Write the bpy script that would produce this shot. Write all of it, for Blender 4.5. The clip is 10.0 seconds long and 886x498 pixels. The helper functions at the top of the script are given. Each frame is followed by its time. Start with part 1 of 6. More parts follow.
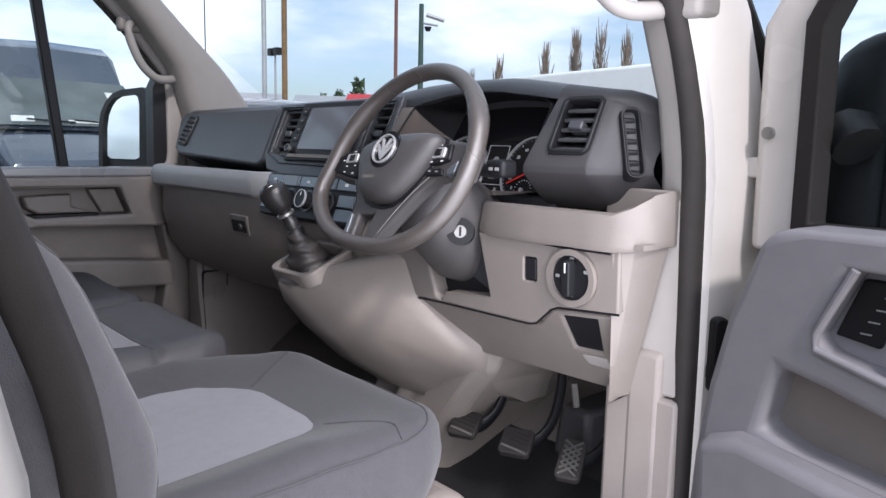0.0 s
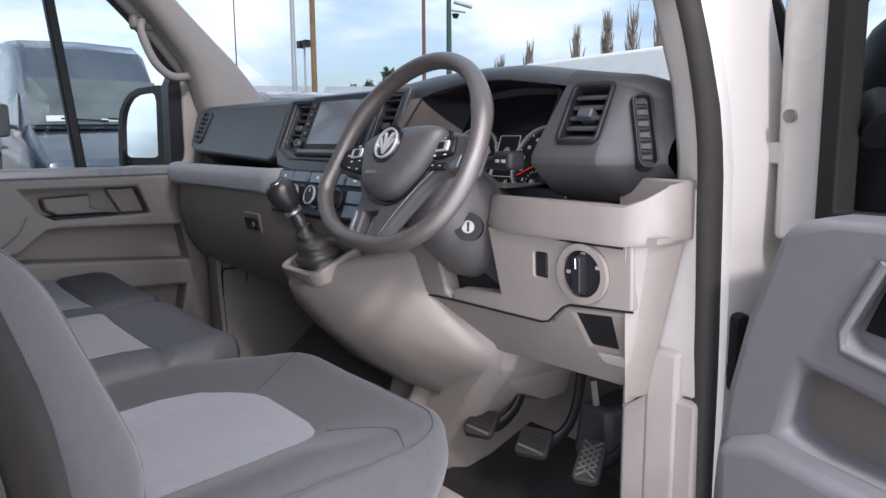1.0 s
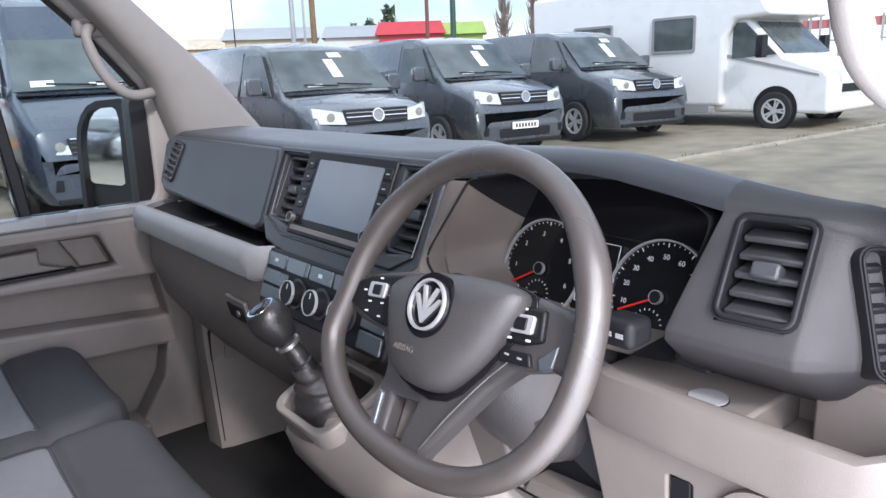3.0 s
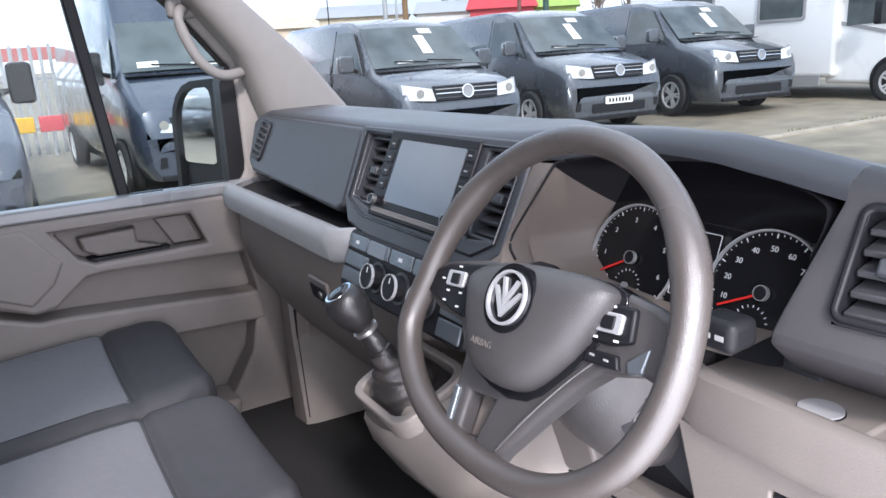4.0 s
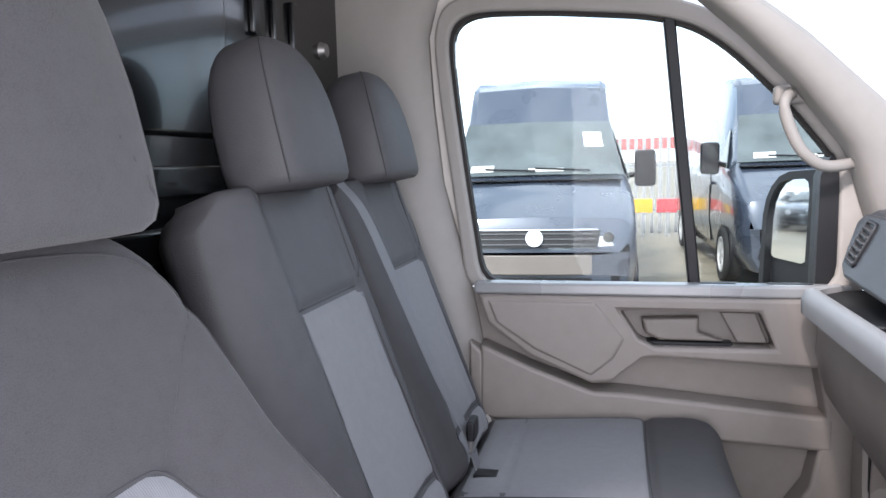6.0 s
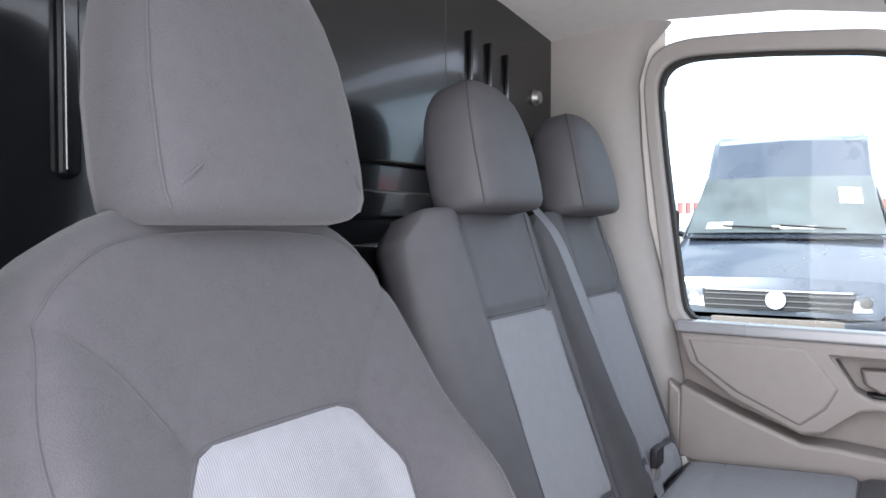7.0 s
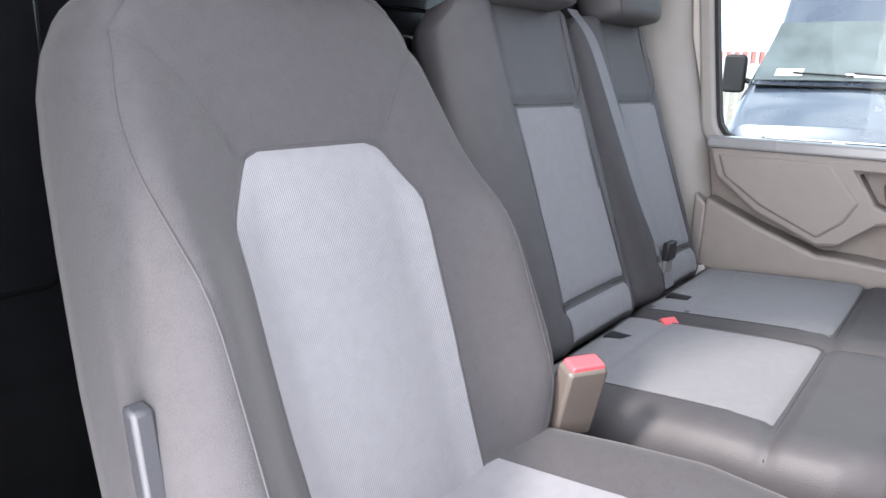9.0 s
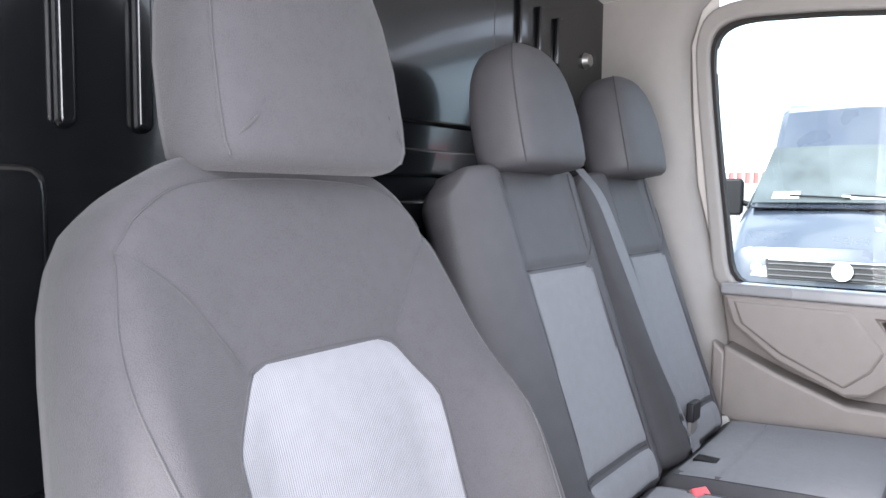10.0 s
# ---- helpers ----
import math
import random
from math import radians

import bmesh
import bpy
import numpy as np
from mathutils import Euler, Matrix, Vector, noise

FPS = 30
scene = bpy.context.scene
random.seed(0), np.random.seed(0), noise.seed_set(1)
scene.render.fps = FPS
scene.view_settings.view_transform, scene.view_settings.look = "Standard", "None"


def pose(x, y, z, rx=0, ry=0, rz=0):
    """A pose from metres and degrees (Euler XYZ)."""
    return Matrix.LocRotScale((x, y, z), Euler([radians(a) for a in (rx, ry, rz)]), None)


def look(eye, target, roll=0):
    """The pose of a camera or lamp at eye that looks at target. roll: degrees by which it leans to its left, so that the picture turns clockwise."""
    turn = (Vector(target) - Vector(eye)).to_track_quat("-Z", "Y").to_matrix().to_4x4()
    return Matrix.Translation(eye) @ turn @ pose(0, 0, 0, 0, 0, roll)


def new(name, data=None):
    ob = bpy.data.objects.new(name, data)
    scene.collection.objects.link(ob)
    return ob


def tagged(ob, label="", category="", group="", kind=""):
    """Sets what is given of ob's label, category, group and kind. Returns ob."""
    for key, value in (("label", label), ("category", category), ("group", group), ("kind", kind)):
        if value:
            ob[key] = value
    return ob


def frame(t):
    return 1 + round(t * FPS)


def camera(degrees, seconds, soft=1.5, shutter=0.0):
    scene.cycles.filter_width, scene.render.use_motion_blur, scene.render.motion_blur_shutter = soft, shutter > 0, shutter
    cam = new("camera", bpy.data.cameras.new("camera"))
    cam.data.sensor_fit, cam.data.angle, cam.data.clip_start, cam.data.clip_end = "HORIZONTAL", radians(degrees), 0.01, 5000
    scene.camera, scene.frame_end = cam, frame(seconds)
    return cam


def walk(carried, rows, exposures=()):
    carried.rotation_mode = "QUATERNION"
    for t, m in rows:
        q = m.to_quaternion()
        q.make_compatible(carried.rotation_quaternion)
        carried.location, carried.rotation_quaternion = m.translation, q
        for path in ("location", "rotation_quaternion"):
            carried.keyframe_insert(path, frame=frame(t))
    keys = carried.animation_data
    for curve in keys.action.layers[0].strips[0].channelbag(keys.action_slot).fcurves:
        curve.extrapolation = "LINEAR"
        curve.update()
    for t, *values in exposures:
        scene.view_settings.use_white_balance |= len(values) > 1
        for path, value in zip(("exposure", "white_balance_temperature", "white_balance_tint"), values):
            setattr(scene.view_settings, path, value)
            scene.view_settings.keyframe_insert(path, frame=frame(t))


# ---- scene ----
cam = camera(62.7, 10.0)
PATH = [
    (0, (1.477, 0.17, 1.427), (0.001, 1.492, 1.152), 1.2),
    (0.5, (1.485, 0.194, 1.435), (-0.029, 1.471, 1.153), 0.3),
    (1, (1.471, 0.234, 1.435), (-0.061, 1.482, 1.127), -0.4),
    (1.5, (1.335, 0.296, 1.463), (-0.192, 1.54, 1.114), -0.9),
    (2, (1.181, 0.364, 1.536), (-0.331, 1.614, 1.145), -1.1),
    (2.2, (1.146, 0.396, 1.564), (-0.359, 1.648, 1.155), -1.1),
    (3.3, (1.042, 0.508, 1.661), (-0.497, 1.684, 1.163), -2.4),
    (3.5, (1.043, 0.511, 1.66), (-0.514, 1.657, 1.146), -2.5),
    (4, (1.019, 0.528, 1.652), (-0.631, 1.528, 1.127), -3.2),
    (4.5, (0.947, 0.556, 1.649), (-0.828, 1.334, 1.154), -3.4),
    (5, (0.886, 0.554, 1.64), (-1.023, 0.975, 1.215), -3.3),
    (5.5, (0.884, 0.562, 1.64), (-1.086, 0.584, 1.298), -2.4),
    (6, (0.903, 0.607, 1.643), (-1.028, 0.139, 1.417), -1.4),
    (6.2, (0.92, 0.633, 1.638), (-0.966, -0.008, 1.461), -1.0),
    (7.3, (1.012, 0.755, 1.562), (-0.637, -0.374, 1.473), 0.2),
    (7.5, (1.022, 0.773, 1.544), (-0.607, -0.379, 1.394), 0.5),
    (8, (1.043, 0.806, 1.506), (-0.556, -0.351, 1.179), 1.4),
    (8.5, (1.059, 0.834, 1.484), (-0.52, -0.303, 1.024), 2.0),
    (9, (1.065, 0.833, 1.488), (-0.506, -0.312, 1.015), 1.8),
    (9.5, (1.045, 0.8, 1.523), (-0.539, -0.376, 1.191), 1.3),
    (10, (1.031, 0.786, 1.568), (-0.57, -0.402, 1.417), 0.6),
]
EXPOSURE = [(0, 0.58, 5870, 15), (1.2, 0.58, 5870, 15), (2.2, 0.85, 5850, 15), (3.5, 1.18, 5820, 15), (4.6, 1.40, 5860, 16), (6.0, 1.78, 6030, 15), (7.5, 2.22, 6080, 14), (8.0, 2.18, 6080, 14), (9.0, 2.12, 6200, 14), (10, 2.42, 6100, 14)]
walk(cam, [(t, look(eye, target, roll)) for t, eye, target, roll in PATH], EXPOSURE)

# ---- world, sun, exposure ----
world = bpy.data.worlds.new("world")
scene.world = world
world.use_nodes = True
wt = world.node_tree
wt.nodes.clear()
w_out = wt.nodes.new("ShaderNodeOutputWorld")
w_bg = wt.nodes.new("ShaderNodeBackground")
w_sky = wt.nodes.new("ShaderNodeTexSky")
w_sky.sky_type = "NISHITA"
w_sky.sun_disc = False
SUN_EL, SUN_AZ = radians(38), radians(106)
w_sky.sun_elevation, w_sky.sun_rotation = SUN_EL, SUN_AZ
w_sky.air_density, w_sky.dust_density = 1.0, 2.5
w_co = wt.nodes.new("ShaderNodeTexCoord")
w_map = wt.nodes.new("ShaderNodeMapping")
w_map.inputs["Scale"].default_value = (1.0, 1.0, 3.2)
w_n = wt.nodes.new("ShaderNodeTexNoise")
w_n.inputs["Scale"].default_value, w_n.inputs["Detail"].default_value, w_n.inputs["Roughness"].default_value = 2.6, 7, 0.55
w_r = wt.nodes.new("ShaderNodeValToRGB")
w_r.color_ramp.elements[0].position, w_r.color_ramp.elements[0].color = 0.30, (0.0, 0.0, 0.0, 1)
w_r.color_ramp.elements[1].position, w_r.color_ramp.elements[1].color = 0.52, (1, 1, 1, 1)
w_c = wt.nodes.new("ShaderNodeValToRGB")
w_c.color_ramp.elements[0].position, w_c.color_ramp.elements[0].color = 0.40, (4.5, 5.0, 5.6, 1)
w_c.color_ramp.elements[1].position, w_c.color_ramp.elements[1].color = 0.62, (8.0, 8.15, 8.25, 1)
w_m = wt.nodes.new("ShaderNodeMix")
w_m.data_type = "RGBA"
wt.links.new(w_co.outputs["Generated"], w_map.inputs["Vector"])
wt.links.new(w_map.outputs["Vector"], w_n.inputs["Vector"])
wt.links.new(w_n.outputs["Fac"], w_r.inputs["Fac"])
wt.links.new(w_n.outputs["Fac"], w_c.inputs["Fac"])
wt.links.new(w_r.outputs["Color"], w_m.inputs["Factor"])
wt.links.new(w_sky.outputs["Color"], w_m.inputs["A"])
wt.links.new(w_c.outputs["Color"], w_m.inputs["B"])
wt.links.new(w_m.outputs["Result"], w_bg.inputs["Color"])
w_bg.inputs["Strength"].default_value = 0.115
wt.links.new(w_bg.outputs["Background"], w_out.inputs["Surface"])

sun = new("sun", bpy.data.lights.new("sun", "SUN"))
sun.data.energy, sun.data.angle, sun.data.color = 1.7, radians(7), (1.0, 0.90, 0.80)
sun.matrix_world = look((0, 0, 0), (-math.sin(SUN_AZ) * math.cos(SUN_EL), -math.cos(SUN_AZ) * math.cos(SUN_EL), -math.sin(SUN_EL)))


# the sky's light in the open driver door
door_light = new("door_light", bpy.data.lights.new("door_light", "AREA"))
door_light.data.shape, door_light.data.size, door_light.data.size_y, door_light.data.energy = "RECTANGLE", 0.72, 1.28, 8.0
door_light.data.color = (1.0, 0.97, 0.95)
door_light.matrix_world = look((0.965, 0.74, 1.38), (0.05, 0.74, 1.38))

# ---- materials ----
def material(name, color, rough=0.5, metal=0.0, vary=0.12, scale=30.0, bump=0.0, bump_scale=400.0, spec=0.5, coat=0.0, sheen=0.0, big=2.5):
    """A surface with two scales of variation, grain in the bump and uneven gloss."""
    m = bpy.data.materials.new(name)
    m.use_nodes = True
    t = m.node_tree
    b = t.nodes["Principled BSDF"]
    co = t.nodes.new("ShaderNodeTexCoord")
    n1, n2 = t.nodes.new("ShaderNodeTexNoise"), t.nodes.new("ShaderNodeTexNoise")
    n1.inputs["Scale"].default_value, n1.inputs["Detail"].default_value = scale, 4
    n2.inputs["Scale"].default_value, n2.inputs["Detail"].default_value = big, 3
    add = t.nodes.new("ShaderNodeMath")
    add.operation = "ADD"
    mr = t.nodes.new("ShaderNodeMapRange")
    mr.inputs["From Min"].default_value, mr.inputs["From Max"].default_value = 0.6, 1.4
    mr.inputs["To Min"].default_value, mr.inputs["To Max"].default_value = 1 - vary, 1 + vary
    mx = t.nodes.new("ShaderNodeMix")
    mx.data_type, mx.blend_type = "RGBA", "MULTIPLY"
    mx.inputs["Factor"].default_value = 1.0
    mx.inputs["A"].default_value = (*color, 1)
    for n in (n1, n2):
        t.links.new(co.outputs["Object"], n.inputs["Vector"])
    t.links.new(n1.outputs["Fac"], add.inputs[0])
    t.links.new(n2.outputs["Fac"], add.inputs[1])
    t.links.new(add.outputs["Value"], mr.inputs["Value"])
    t.links.new(mr.outputs["Result"], mx.inputs["B"])
    t.links.new(mx.outputs["Result"], b.inputs["Base Color"])
    rr = t.nodes.new("ShaderNodeMapRange")
    rr.inputs["From Min"].default_value, rr.inputs["From Max"].default_value = 0.3, 0.7
    rr.inputs["To Min"].default_value, rr.inputs["To Max"].default_value = max(0.02, rough - 0.06), min(1, rough + 0.06)
    t.links.new(n2.outputs["Fac"], rr.inputs["Value"])
    t.links.new(rr.outputs["Result"], b.inputs["Roughness"])
    b.inputs["Metallic"].default_value = metal
    b.inputs["Specular IOR Level"].default_value = spec
    b.inputs["Coat Weight"].default_value = coat
    b.inputs["Coat Roughness"].default_value = 0.06
    b.inputs["Sheen Weight"].default_value = sheen
    if bump:
        n3 = t.nodes.new("ShaderNodeTexNoise")
        n3.inputs["Scale"].default_value, n3.inputs["Detail"].default_value = bump_scale, 2
        bp = t.nodes.new("ShaderNodeBump")
        bp.inputs["Strength"].default_value, bp.inputs["Distance"].default_value = bump, 0.002
        t.links.new(co.outputs["Object"], n3.inputs["Vector"])
        t.links.new(n3.outputs["Fac"], bp.inputs["Height"])
        t.links.new(bp.outputs["Normal"], b.inputs["Normal"])
    return m


def cloth(name, dark, light, pitch, rough=0.95, ribs=False):
    """Woven seat cloth: two sets of threads at real size, uneven in tone."""
    m = material(name, dark, rough, vary=0.18, scale=60, sheen=0.12, spec=0.2)
    t = m.node_tree
    b = t.nodes["Principled BSDF"]
    co = t.nodes["Texture Coordinate"]
    mul = t.nodes.new("ShaderNodeTexWave" if ribs else "ShaderNodeTexVoronoi")
    mul.inputs["Scale"].default_value = 0.314 / pitch if ribs else 1 / pitch
    if ribs:
        mul.inputs["Distortion"].default_value, mul.inputs["Detail"].default_value, mul.inputs["Detail Scale"].default_value = 0.0, 0.0, 1.0
    ramp = t.nodes.new("ShaderNodeMapRange")
    ramp.inputs["From Min"].default_value, ramp.inputs["From Max"].default_value = 0.15, 0.75
    ramp.inputs["To Min"].default_value, ramp.inputs["To Max"].default_value = 1.0, 0.0
    t.links.new(co.outputs["Object"], mul.inputs["Vector"])
    t.links.new(mul.outputs["Fac" if ribs else "Distance"], ramp.inputs["Value"])
    old = b.inputs["Base Color"].links[0].from_socket
    mix = t.nodes.new("ShaderNodeMix")
    mix.data_type = "RGBA"
    t.links.new(ramp.outputs["Result"], mix.inputs["Factor"])
    t.links.new(old, mix.inputs["A"])
    mix.inputs["B"].default_value = (*light, 1)
    t.links.new(mix.outputs["Result"], b.inputs["Base Color"])
    bp = t.nodes.new("ShaderNodeBump")
    bp.inputs["Strength"].default_value, bp.inputs["Distance"].default_value = 0.35, 0.0006
    t.links.new(ramp.outputs["Result"], bp.inputs["Height"])
    t.links.new(bp.outputs["Normal"], b.inputs["Normal"])
    return m


def glass(name, tint=(0.9, 0.95, 0.95), rough=0.0):
    """Thin window glass: lets light straight through and mirrors at a slant."""
    m = bpy.data.materials.new(name)
    m.use_nodes = True
    t = m.node_tree
    t.nodes.clear()
    o = t.nodes.new("ShaderNodeOutputMaterial")
    tr, gl, mx, fr, pw, sc = (t.nodes.new("ShaderNode" + k) for k in ("BsdfTransparent", "BsdfGlossy", "MixShader", "LayerWeight", "Math", "MapRange"))
    tr.inputs["Color"].default_value = (*tint, 1)
    gl.inputs["Roughness"].default_value = rough
    pw.operation = "POWER"
    pw.inputs[1].default_value = 4.0
    sc.inputs["To Min"].default_value, sc.inputs["To Max"].default_value = 0.008, 0.4
    t.links.new(fr.outputs["Facing"], pw.inputs[0])
    t.links.new(pw.outputs["Value"], sc.inputs["Value"])
    t.links.new(sc.outputs["Result"], mx.inputs["Fac"])
    t.links.new(tr.outputs["BSDF"], mx.inputs[1])
    t.links.new(gl.outputs["BSDF"], mx.inputs[2])
    t.links.new(mx.outputs["Shader"], o.inputs["Surface"])
    return m


M_DASH = material("dash_plastic", (0.039, 0.041, 0.047), 0.38, spec=0.6, vary=0.10, bump=0.22, bump_scale=1000)
M_DASH_LOW = material("lower_dash_plastic", (0.170, 0.147, 0.132), 0.42, spec=0.6, vary=0.10, bump=0.2, bump_scale=1000)
M_FLANK = material("surround_plastic", (0.165, 0.138, 0.120), 0.5, vary=0.08, bump=0.2, bump_scale=900)
M_DTRIM = material("driver_door_plastic", (0.300, 0.290, 0.310), 0.5, vary=0.08, bump=0.2, bump_scale=900)
M_POD = material("vent_pod_plastic", (0.042, 0.040, 0.042), 0.50, vary=0.10, bump=0.3, bump_scale=900, spec=0.35)
M_VENT = material("vent_slat_plastic", (0.040, 0.040, 0.043), 0.36, vary=0.10, bump=0.15, bump_scale=900)
M_GREY = material("mid_grey_plastic", (0.29, 0.288, 0.292), 0.5, vary=0.06, bump=0.2, bump_scale=700)
M_SILL = material("sill_plastic", (0.27, 0.27, 0.275), 0.28, spec=0.8, vary=0.06)
M_BEIGE = material("stone_grey_plastic", (0.180, 0.158, 0.143), 0.5, vary=0.06, bump=0.2, bump_scale=600)
M_DOOR = material("door_trim_plastic", (0.240, 0.211, 0.193), 0.5, vary=0.07, bump=0.25, bump_scale=600)
# The knee panel's plastic again, lightened to put the console's brighter light into colour.
M_BEIGE_LIT = material("stone_grey_plastic_lit", (0.225, 0.196, 0.175), 0.5, vary=0.06, bump=0.2, bump_scale=600)
M_PILLAR = material("pillar_trim", (0.30, 0.28, 0.262), 0.7, vary=0.05, bump=0.2, bump_scale=500)
M_APILLAR = material("windscreen_pillar_trim", (0.235, 0.220, 0.207), 0.65, vary=0.05, bump=0.2, bump_scale=500)
M_ROOF = material("headliner_cloth", (0.64, 0.62, 0.60), 0.9, vary=0.06, bump=0.3, bump_scale=500)
M_BLACK = material("black_plastic", (0.010, 0.010, 0.012), 0.48, vary=0.15, spec=0.3)
M_GLOSSBLACK = material("gloss_black", (0.010, 0.010, 0.012), 0.12, vary=0.1)
M_RUBBER = material("seal_rubber", (0.024, 0.021, 0.020), 0.7, vary=0.2, bump=0.2, spec=0.3)
M_RUBBERMAT = material("rubber_floor_mat", (0.012, 0.012, 0.013), 0.6, vary=0.3, scale=80, bump=0.4, bump_scale=250)
M_WHITE = material("white_paint", (0.68, 0.645, 0.61), 0.25, vary=0.02, coat=0.6)
M_BULK = material("bulkhead_paint", (0.006, 0.0065, 0.0075), 0.2, vary=0.2, coat=0.35, spec=0.5)
M_SEAM = material("seam_thread", (0.040, 0.039, 0.042), 0.9, vary=0.1)
M_CHROME = material("chrome", (0.78, 0.78, 0.79), 0.12, metal=1.0, vary=0.03)
M_SILVER = material("satin_silver", (0.60, 0.60, 0.61), 0.3, metal=0.5, vary=0.04)
M_STEEL = material("worn_steel", (0.35, 0.34, 0.33), 0.4, metal=0.9, vary=0.2)
M_WHEEL = material("wheel_leather", (0.066, 0.057, 0.052), 0.30, spec=0.9, vary=0.14, bump=0.28, bump_scale=1000)
M_HUB = material("airbag_cover", (0.058, 0.054, 0.054), 0.40, spec=0.6, vary=0.08, bump=0.35, bump_scale=800)
M_KNOB = material("gear_knob_leather", (0.018, 0.017, 0.017), 0.32, vary=0.2, bump=0.25, bump_scale=500)
M_GAITER = material("gaiter_leather", (0.040, 0.035, 0.033), 0.4, vary=0.2, bump=0.4, bump_scale=300)
M_MIRROR = material("mirror_glass", (0.92, 0.93, 0.93), 0.015, metal=1.0, vary=0.0)
M_RED = material("red_button", (0.60, 0.085, 0.10), 0.4, vary=0.05)
M_PRINT = material("white_print", (0.75, 0.75, 0.75), 0.5, vary=0.0)
M_GREYPRINT = material("grey_print", (0.30, 0.30, 0.30), 0.5, vary=0.0)
M_REDPRINT = material("red_needle", (0.75, 0.03, 0.02), 0.4, vary=0.0)
M_SCREEN = material("screen_glass", (0.125, 0.135, 0.155), 0.22, vary=0.04, coat=0.4)
M_CLOTH = cloth("dark_seat_cloth", (0.043, 0.0415, 0.0445), (0.051, 0.049, 0.053), 0.0014)
M_CLOTH_LIGHT = cloth("light_seat_cloth", (0.148, 0.149, 0.160), (0.180, 0.181, 0.194), 0.0026, ribs=True)
M_VINYL = material("bench_vinyl_cloth", (0.056, 0.054, 0.058), 0.62, vary=0.12, bump=0.25, bump_scale=420, spec=0.45)
M_BELT = material("belt_webbing", (0.13, 0.13, 0.14), 0.6, vary=0.1, bump=0.4, bump_scale=900)
M_BUCKLE = material("buckle_plastic", (0.10, 0.085, 0.075), 0.5, vary=0.1)
M_SLATE = material("slate_trim", (0.18, 0.20, 0.22), 0.3, metal=0.6, vary=0.05)
M_GLASS = glass("window_glass")
M_CARPET = material("felt_carpet", (0.016, 0.015, 0.015), 0.95, vary=0.35, scale=200)


# ---- mesh helpers ----
def finish(name, bm, mat, angle=40.0):
    bmesh.ops.recalc_face_normals(bm, faces=bm.faces[:])
    me = bpy.data.meshes.new(name)
    bm.to_mesh(me)
    bm.free()
    me.materials.append(mat)
    for p in me.polygons:
        p.use_smooth = True
    me.set_sharp_from_angle(angle=radians(angle))
    return me


def part(name, bm, mat, parent, label="", angle=40.0):
    ob = new(name, finish(name, bm, mat, angle))
    if parent is not None:
        ob.parent = parent
    if label:
        ob["label"] = label
    return ob


def thing(name, label, category, at=None, group="", kind=""):
    ob = new(name)
    ob.empty_display_size = 0.05
    if at is not None:
        ob.matrix_basis = at
    return tagged(ob, label, category, group, kind)


def soften(ob, width, segments=2, limit=35):
    m = ob.modifiers.new("bevel", "BEVEL")
    m.width, m.segments, m.limit_method, m.angle_limit = width, segments, "ANGLE", radians(limit)
    m.harden_normals = False
    return ob


def smooth(ob, levels=2):
    m = ob.modifiers.new("smooth", "SUBSURF")
    m.levels = m.render_levels = levels
    return ob


def loft(loops, close=True, caps=True, bm=None):
    """Skins a row of loops that have the same number of points."""
    bm = bm or bmesh.new()
    rows = [[bm.verts.new(p) for p in loop] for loop in loops]
    n = len(rows[0])
    for a, b in zip(rows, rows[1:]):
        for i in range(n if close else n - 1):
            j = (i + 1) % n
            bm.faces.new((a[i], a[j], b[j], b[i]))
    if caps and close:
        bm.faces.new(rows[0][::-1])
        bm.faces.new(rows[-1])
    return bm


def patch(fn, nu, nv, thick=None, bm=None):
    """A grid of fn(u, v), u and v from 0 to 1; thick gives it a back, offset by that vector."""
    g = [[fn(i / nu, j / nv) for j in range(nv + 1)] for i in range(nu + 1)]
    bm = bm or bmesh.new()
    vs = [[bm.verts.new(p) for p in row] for row in g]
    for i in range(nu):
        for j in range(nv):
            bm.faces.new((vs[i][j], vs[i + 1][j], vs[i + 1][j + 1], vs[i][j + 1]))
    if thick is not None:
        d = Vector(thick)
        ws = [[bm.verts.new(Vector(p) + d) for p in row] for row in g]
        for i in range(nu):
            for j in range(nv):
                bm.faces.new((ws[i][j], ws[i][j + 1], ws[i + 1][j + 1], ws[i + 1][j]))
        for i in range(nu):
            for j in (0, nv):
                bm.faces.new((vs[i][j], vs[i + 1][j], ws[i + 1][j], ws[i][j]))
        for j in range(nv):
            for i in (0, nu):
                bm.faces.new((vs[i][j], vs[i][j + 1], ws[i][j + 1], ws[i][j]))
    return bm


def plate(poly, z0, z1, m=None, inset=0.0, bm=None):
    """A flat outline drawn in x and y, made solid from z0 to z1; inset shrinks its front."""
    bm = bm or bmesh.new()
    c = Vector((sum(p[0] for p in poly) / len(poly), sum(p[1] for p in poly) / len(poly)))
    def front(p):
        d = Vector(p) - c
        return c + d * max(0.0, 1 - inset / max(d.length, 1e-6))
    a = [Vector((*p, z0)) for p in poly]
    b = [Vector((*front(p), z1)) for p in poly]
    if m is not None:
        a, b = [m @ v for v in a], [m @ v for v in b]
    return loft([a, b], bm=bm)


def ring_plate(outer, inner, z0, z1, m=None, bm=None):
    """A flat frame between two outlines with the same number of points."""
    bm = bm or bmesh.new()
    loops = [[Vector((*p, z)) for p in o] for o, z in ((outer, z0), (outer, z1), (inner, z1), (inner, z0), (outer, z0))]
    if m is not None:
        loops = [[m @ v for v in l] for l in loops]
    return loft(loops, caps=False, bm=bm)


def box(x0, x1, y0, y1, z0, z1, m=None, bm=None):
    return plate([(x0, y0), (x1, y0), (x1, y1), (x0, y1)], z0, z1, m, bm=bm)


